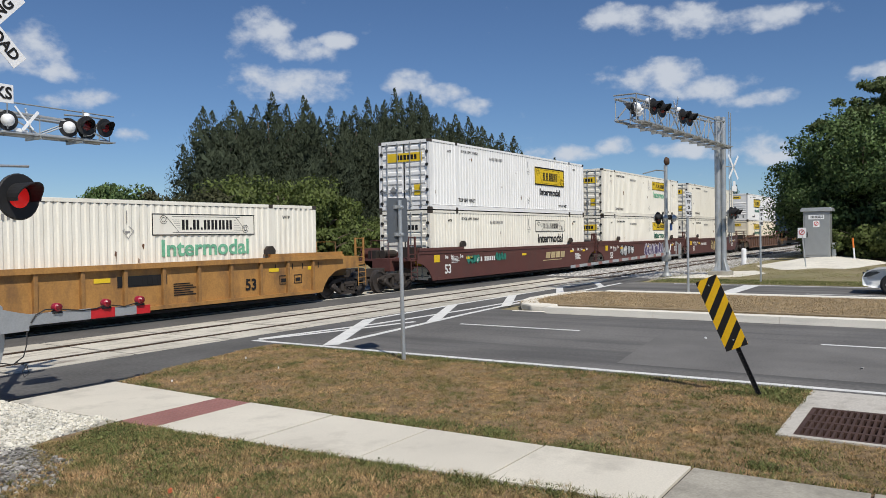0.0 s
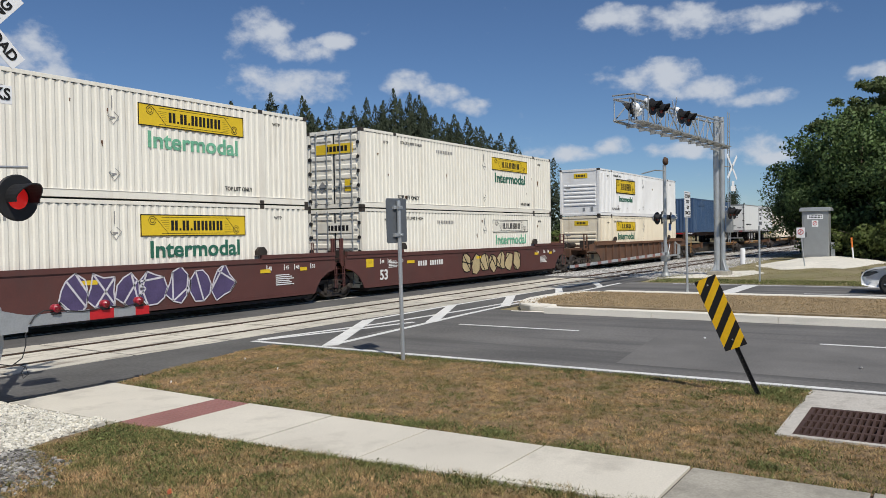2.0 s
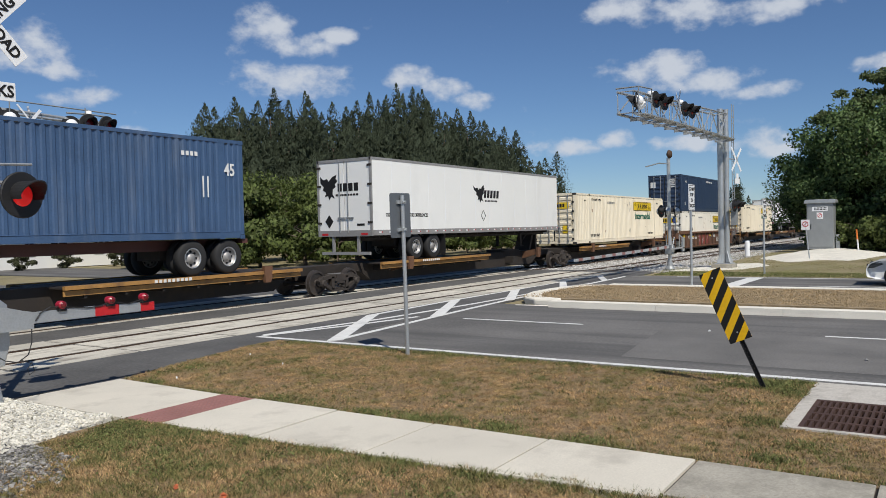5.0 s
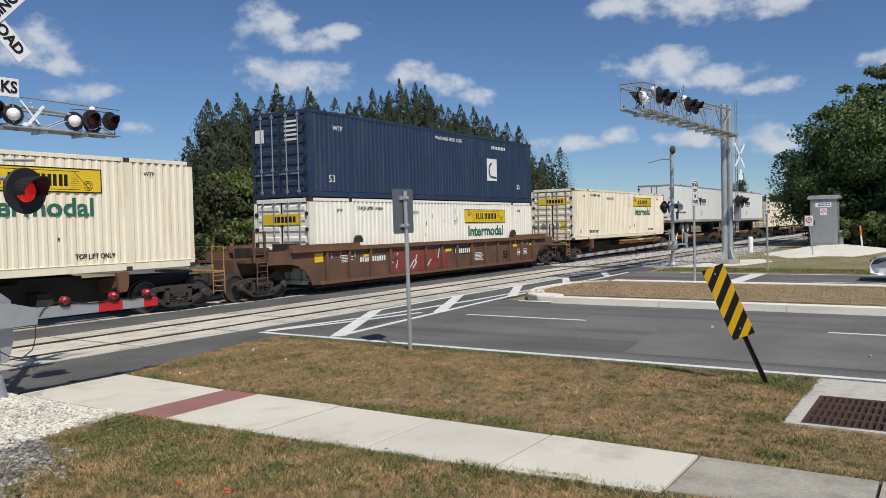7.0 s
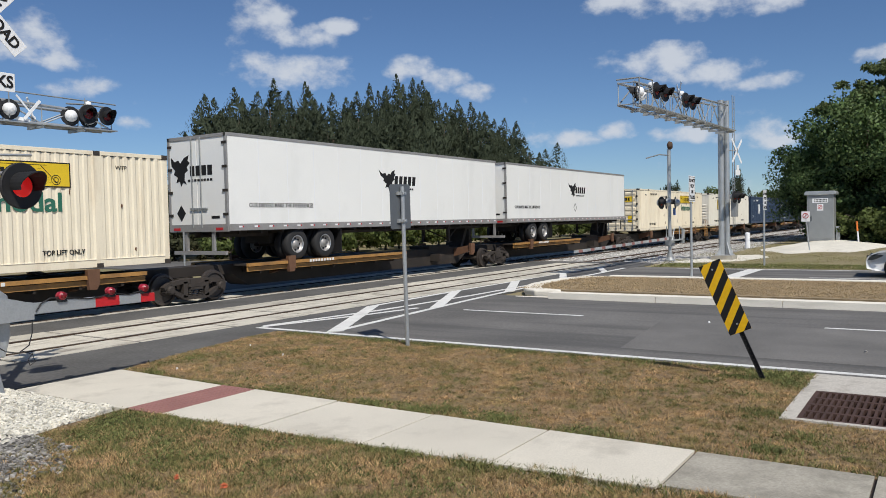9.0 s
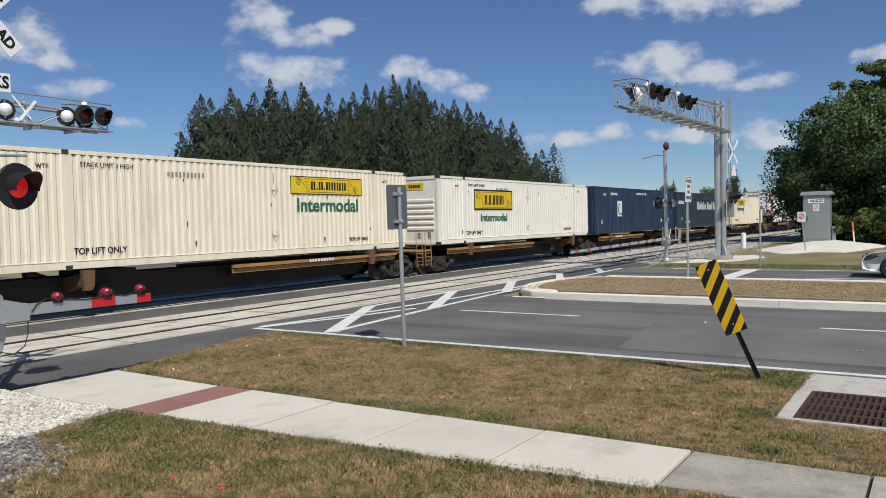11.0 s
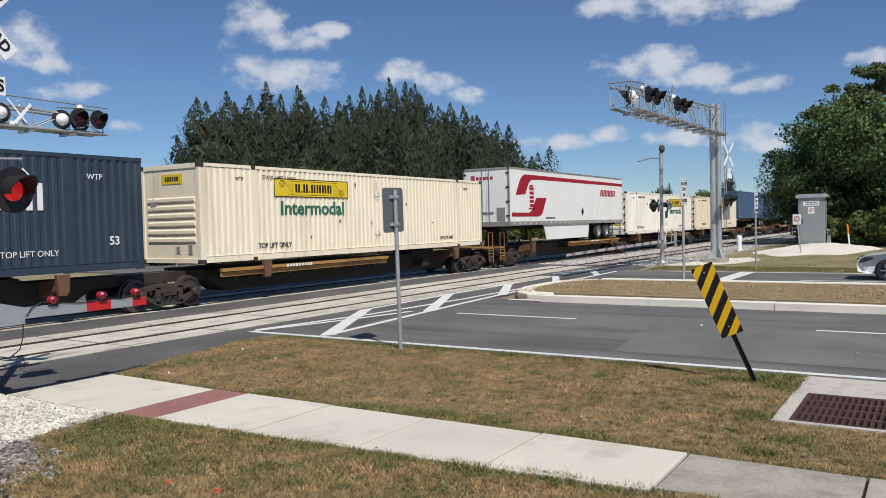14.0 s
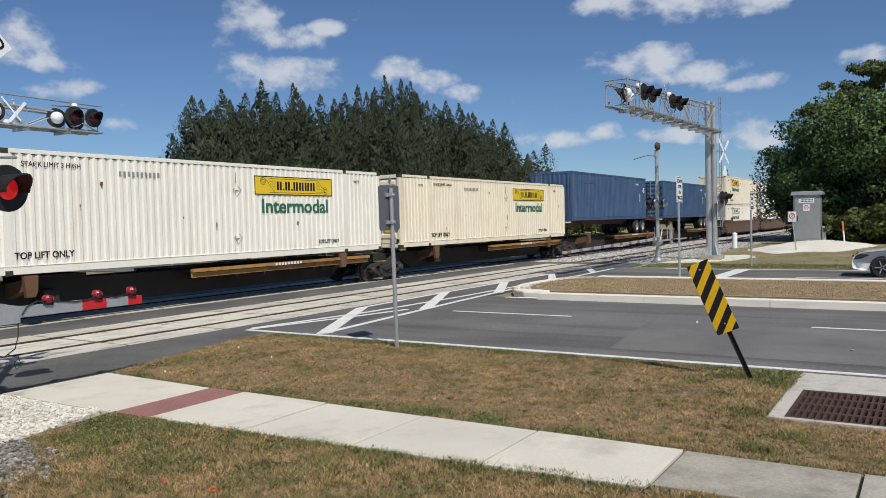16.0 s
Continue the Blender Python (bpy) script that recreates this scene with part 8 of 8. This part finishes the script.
    g = g[(inside(g, lawn) | inside(g, front)) & ~((g[:, 0] > 8.9) & (g[:, 1] < 1.5))]
    mix = np.concatenate([np.stack([rnd.uniform(2.2, 6.2, 60000), rnd.uniform(-1, 8.3, 60000)], 1), np.stack([rnd.uniform(7.3, 11.6, 34000), rnd.uniform(-1, 11.6, 34000)], 1)])
    patch = np.sin(mix[:, 0] * 3.1 + 1.3 * np.sin(mix[:, 1] * 2.3)) * np.sin(mix[:, 1] * 2.7 + 1.1 * np.sin(mix[:, 0] * 4.1)) + 0.5 * np.sin(mix[:, 0] * 9 + mix[:, 1] * 7)
    near_part = np.where(mix[:, 0] < 6.5, -0.06, -0.25)
    g = np.concatenate([g, mix[rnd.random(len(mix)) < 0.22 + near_part + 0.45 * patch]])
    g = g[(inside(g, lawn) | inside(g, front)) & ~((g[:, 0] > 8.85) & (g[:, 1] < 1.5))]
    blades("green_weeds", g, 0.042, 0.006, M_GREENBLADE, "tufts of green weeds along the lawn edges")
    # broad-leaved weeds, flat to the ground
    wp = []
    for c in cl + [(5.4, 7.9), (5.1, 7.0), (4.7, 7.5), (5.6, 7.2), (4.4, 6.4), (4.8, 6.2), (5.5, 5.6), (5.0, 5.2), (5.6, 4.2), (5.3, 3.6), (4.6, 5.2), (7.55, 6.9), (7.5, 5.6), (11.3, 9.6), (8.0, 10.6), (10.4, 2.7), (9.9, 2.2)]:
        k = int(rnd.uniform(40, 150))
        q = rnd.normal(size=(k, 3)) * np.array([0.10, 0.14, 0.014]) * rnd.uniform(0.6, 1.3)
        q[:, 2] = np.abs(q[:, 2]) + 0.02
        wp.append(q + np.array([c[0], c[1], 0.0]))
    wp = np.concatenate(wp)
    wp = wp[(inside(wp, lawn) | inside(wp, front)) & ~((wp[:, 0] > 8.9) & (wp[:, 1] < 1.5))]
    v, f = leaves(wp, 0.03, rnd, 0.0)
    tagged(new("broad_weeds", quad_mesh("broad_weeds", v, f, M_GREENBLADE)), "low broad-leaved green weeds in the lawn", "weeds", kind="stuff")
    # rougher tall tufts on the front lawn
    fq = np.stack([rnd.uniform(2.4, 6.1, 26000), rnd.uniform(1.0, 8.4, 26000)], 1)
    fq = fq[inside(fq, front)]
    hump = np.sin(fq[:, 0] * 5.1 + 1.7 * np.sin(fq[:, 1] * 3.1)) * np.sin(fq[:, 1] * 4.3 + 2.1 * np.sin(fq[:, 0] * 2.7))
    fq = fq[hump > 0.15]
    blades("tall_grass", fq, 0.034, 0.003, M_BLADE, "rough taller grass tufts on the front lawn")
    # knotty clumps of turf that stand above the rest
    for name, poly, box_, count, tall, material, label in (
            ("turf_clumps", front, (2.3, 6.2, 0.5, 8.2), 1500, 0.050, M_BLADE, "knotty dry turf clumps on the front lawn"),
            ("green_turf_clumps", front, (2.3, 6.2, 0.5, 8.2), 560, 0.042, M_GREENBLADE, "green turf clumps on the front lawn"),
            ("strip_turf_clumps", lawn, (7.3, 11.5, 0.0, 11.5), 1700, 0.034, M_BLADE, "dry turf clumps on the lawn strip"),
            ("strip_green_clumps", lawn, (7.3, 11.5, 0.0, 11.5), 420, 0.034, M_GREENBLADE, "sparse green clumps on the lawn strip")):
        c = np.stack([rnd.uniform(box_[0], box_[1], count), rnd.uniform(box_[2], box_[3], count)], 1)
        q = (np.repeat(c, 42, axis=0) + rnd.normal(size=(count * 42, 2)) * np.repeat(rnd.uniform(0.015, 0.05, count), 42)[:, None])
        q = q[inside(q, poly) & ~((q[:, 0] > 8.85) & (q[:, 1] < 1.5))]
        blades(name, q, tall, 0.0036, material, label)
    # dead leaf litter and dry stalks lying on the turf
    lit = np.concatenate([np.stack([rnd.uniform(7.3, 11.5, 24000), rnd.uniform(-1, 11.4, 24000)], 1), np.stack([rnd.uniform(2.3, 6.1, 26000), rnd.uniform(0, 8.3, 26000)], 1)])
    lit = lit[(inside(lit, lawn) | inside(lit, front)) & ~((lit[:, 0] > 8.85) & (lit[:, 1] < 1.5))]
    v, f = leaves(np.concatenate([lit, rnd.uniform(0.018, 0.034, (len(lit), 1))], 1), 0.015, rnd, 0.0, 1.6)
    tagged(new("leaf_litter", quad_mesh("leaf_litter", v, f, M_LITTER)), "dry brown leaf litter scattered on the lawn", "leaf litter", kind="stuff")
    # a taller weedy mound by the stones
    wm = []
    for cx, cy, k in ((5.5, 8.05, 1200), (5.3, 7.85, 1300), (5.05, 7.7, 1000), (5.4, 7.5, 900), (4.7, 7.35, 900), (5.55, 7.1, 500), (5.6, 6.25, 450), (5.7, 5.5, 350), (4.6, 6.3, 400)):
        q = rnd.normal(size=(k, 3)) * np.array([0.11, 0.16, 0.03])
        q[:, 2] = 0.02 + 0.8 * np.abs(q[:, 2])
        wm.append(q + np.array([cx, cy, 0.0]))
    wm = np.concatenate(wm)
    v, f = leaves(wm[inside(wm, front)], 0.017, rnd, 0.0, 1.4)
    tagged(new("weed_mound", quad_mesh("weed_mound", v, f, M_GREENBLADE)), "leafy green weeds heaped beside the white stones", "weeds", kind="stuff")
    vq = np.stack([33.5 + 50 * rnd.random(60000) ** 1.5, rnd.uniform(-6, 12.2, 60000)], 1)
    vq = vq[(vq[:, 1] < 11.3 + 0.05 * (vq[:, 0] - 33)) & (rnd.random(60000) < 0.5 + 0.5 * np.sin(vq[:, 0] * 0.9 + np.sin(vq[:, 1])) * np.sin(vq[:, 1] * 1.3))]
    blades("verge_grass", vq, 0.04, 0.014, M_VERGE, "patchy dry and green grass on the far verge")
    gq = np.stack([rnd.uniform(33.5, 36.2, 14000), rnd.uniform(-4, 10.9, 14000)], 1)
    blades("green_verge_grass", gq, 0.05, 0.012, M_GREENBLADE, "greener grass along the edge of the far road")
    # coarser grass on the median
    m = np.stack([rnd.uniform(20.65, 25.7, 42000), rnd.uniform(-3, 10.8, 42000)], 1)
    b = blades("median_grass", m, 0.022, 0.009, M_MEDIANBLADE, "dry brown grass on the median")
    b.location.z = 0.155


def rocks(name, xy, z, size, material, label, seed):
    rnd = np.random.default_rng(seed)
    base = np.array([(x, y, z) for z in (-1, 1) for y in (-1, 1) for x in (-1, 1)], float) * 0.75
    fs = np.array([(0, 2, 3, 1), (4, 5, 7, 6), (0, 1, 5, 4), (2, 6, 7, 3), (0, 4, 6, 2), (1, 3, 7, 5)])
    n = len(xy)
    s = size * (0.5 + rnd.random((n, 1, 1))) * (0.25 + 1.15 * rnd.random((n, 8, 3)))
    a = rnd.uniform(0, 6.283, n)
    v = base[None] * s
    c, si = np.cos(a)[:, None], np.sin(a)[:, None]
    v = np.stack([v[..., 0] * c - v[..., 1] * si, v[..., 0] * si + v[..., 1] * c, v[..., 2] * 0.75], -1)
    v += np.concatenate([xy, z[:, None]], 1)[:, None, :]
    f = (fs[None] + 8 * np.arange(n)[:, None, None]).reshape(-1, 4)
    return tagged(new(name, quad_mesh(name, v.reshape(-1, 3), f, material)), label, "stones", kind="stuff")


def make_stones():
    rnd = np.random.default_rng(15)
    n = 15000
    t, u = rnd.random(n), rnd.random(n)
    # white heap between the sidewalk's end and the signal mast
    x = 3.0 + t * 2.75
    y0 = 7.75 + (x - 3.0) * 0.28
    y = y0 + u * (10.75 - y0)
    keep = ~((x > 5.55) & (y > 8.7))
    x, y = x[keep], y[keep]
    z = 0.02 + 0.10 * np.clip(np.minimum((5.85 - x) * 1.5, (y - 7.7 - (x - 3.0) * 0.28) * 1.2), 0, 1) + rnd.uniform(-0.01, 0.02, len(x))
    rocks("white_stones", np.stack([x, y], 1), z, 0.018, M_LIMEROCK, "heap of white crushed limerock by the signal mast", 3)
    bed = Geo().prism([(3.0, 7.8), (5.7, 8.5), (5.72, 8.7), (5.6, 10.8), (3.0, 10.9), (-14, 10.9), (-14, 8.0)], "z", -0.05, 0.03)
    tagged(part("stone_bed", bed, M_LIMEROCK), "white limerock bed around the signal mast", "gravel", kind="structure")
    n = 15000
    x = 2.2 + 2.3 * rnd.random(n) ** 1.2
    y = 5.7 + (x - 2.3) * 0.66 + np.abs(rnd.normal(1.15, 0.42, n)) + 0.12 * np.sin(x * 9)
    k = y < 8.4
    rocks("grey_gravel", np.stack([x[k], y[k]], 1), np.full(k.sum(), 0.015) + rnd.uniform(0, 0.02, k.sum()), 0.019, M_GRAVEL, "loose grey gravel beside the white stones", 4)
    n = 22000
    x = 36.5 + 70 * rnd.random(n) ** 1.4
    y = rnd.uniform(10.5, 21.4, n)
    low = np.where(y < 12.9, -0.045 + 0.02 * np.clip((12.9 - y) / 1.3, 0, 1), -0.05)
    k = (np.abs(np.abs(y - TRACK_NEAR) - GAUGE / 2) > 0.09) & (np.abs(np.abs(y - TRACK_FAR) - GAUGE / 2) > 0.09)
    rocks("ballast_stones", np.stack([x[k], y[k]], 1), low[k] + rnd.uniform(0, 0.02, k.sum()), 0.042, M_BALLAST, "loose grey ballast stones between the rails", 5)


def make_scraps():
    rnd = random.Random(5)
    for x, y, r, m, label in ((4.35, 5.61, 0.035, M_SCRAP, "torn orange plastic scrap on the lawn"), (4.40, 5.07, 0.04, M_SCRAP, "torn orange plastic scrap on the lawn"),
                              (16.31, 4.12, 0.03, M_SIGNWHITE, "white paper scrap on the asphalt"), (13.8, 1.1, 0.04, M_TRIMGREY, "grey scrap on the asphalt"),
                              (7.75, 9.9, 0.014, M_SIGNWHITE, "small white scrap on the lawn"), (9.4, 9.3, 0.014, M_SIGNWHITE, "small white scrap on the lawn"), (9.9, 10.6, 0.014, M_SIGNWHITE, "small white scrap on the lawn")):
        g = Geo()
        pts = [(x + r * rnd.uniform(0.5, 1.2) * math.cos(a), y + r * rnd.uniform(0.5, 1.2) * math.sin(a)) for a in [k * 0.9 for k in range(7)]]
        z = 0.03 if x < 11.6 else 0.004
        g.add([(x, y, z + 0.035)] + [(a, b, z + rnd.uniform(0, 0.025)) for a, b in pts], [(0, 1 + k, 1 + (k + 1) % 7) for k in range(7)])
        g.add([(x, y, z + 0.028)] + [(a, b, z - 0.004) for a, b in pts], [(0, 1 + (k + 1) % 7, 1 + k) for k in range(7)])
        tagged(part("scrap", g, m, recalc=False), label, "litter", group="scraps on the ground")


make_scraps()
make_house()
make_trees()
for px, py, ph, ps in ((27.0, 66, 6.2, 1), (29.5, 68, 6.8, 2), (32.5, 67, 6.4, 3), (36.0, 69, 5.8, 4)):
    palm(px, py, ph, ps)
make_stones()
scatter_grass()


# ---- what moves ----
def motions():
    times = list(range(0, 17))
    for ob, s in TRAIN:
        z = ob.matrix_basis.translation.z
        walk(ob, [(t, pose(s - 21.248 * t - 0.01293 * t * t, TRACK_FAR, z)) for t in times])


motions()
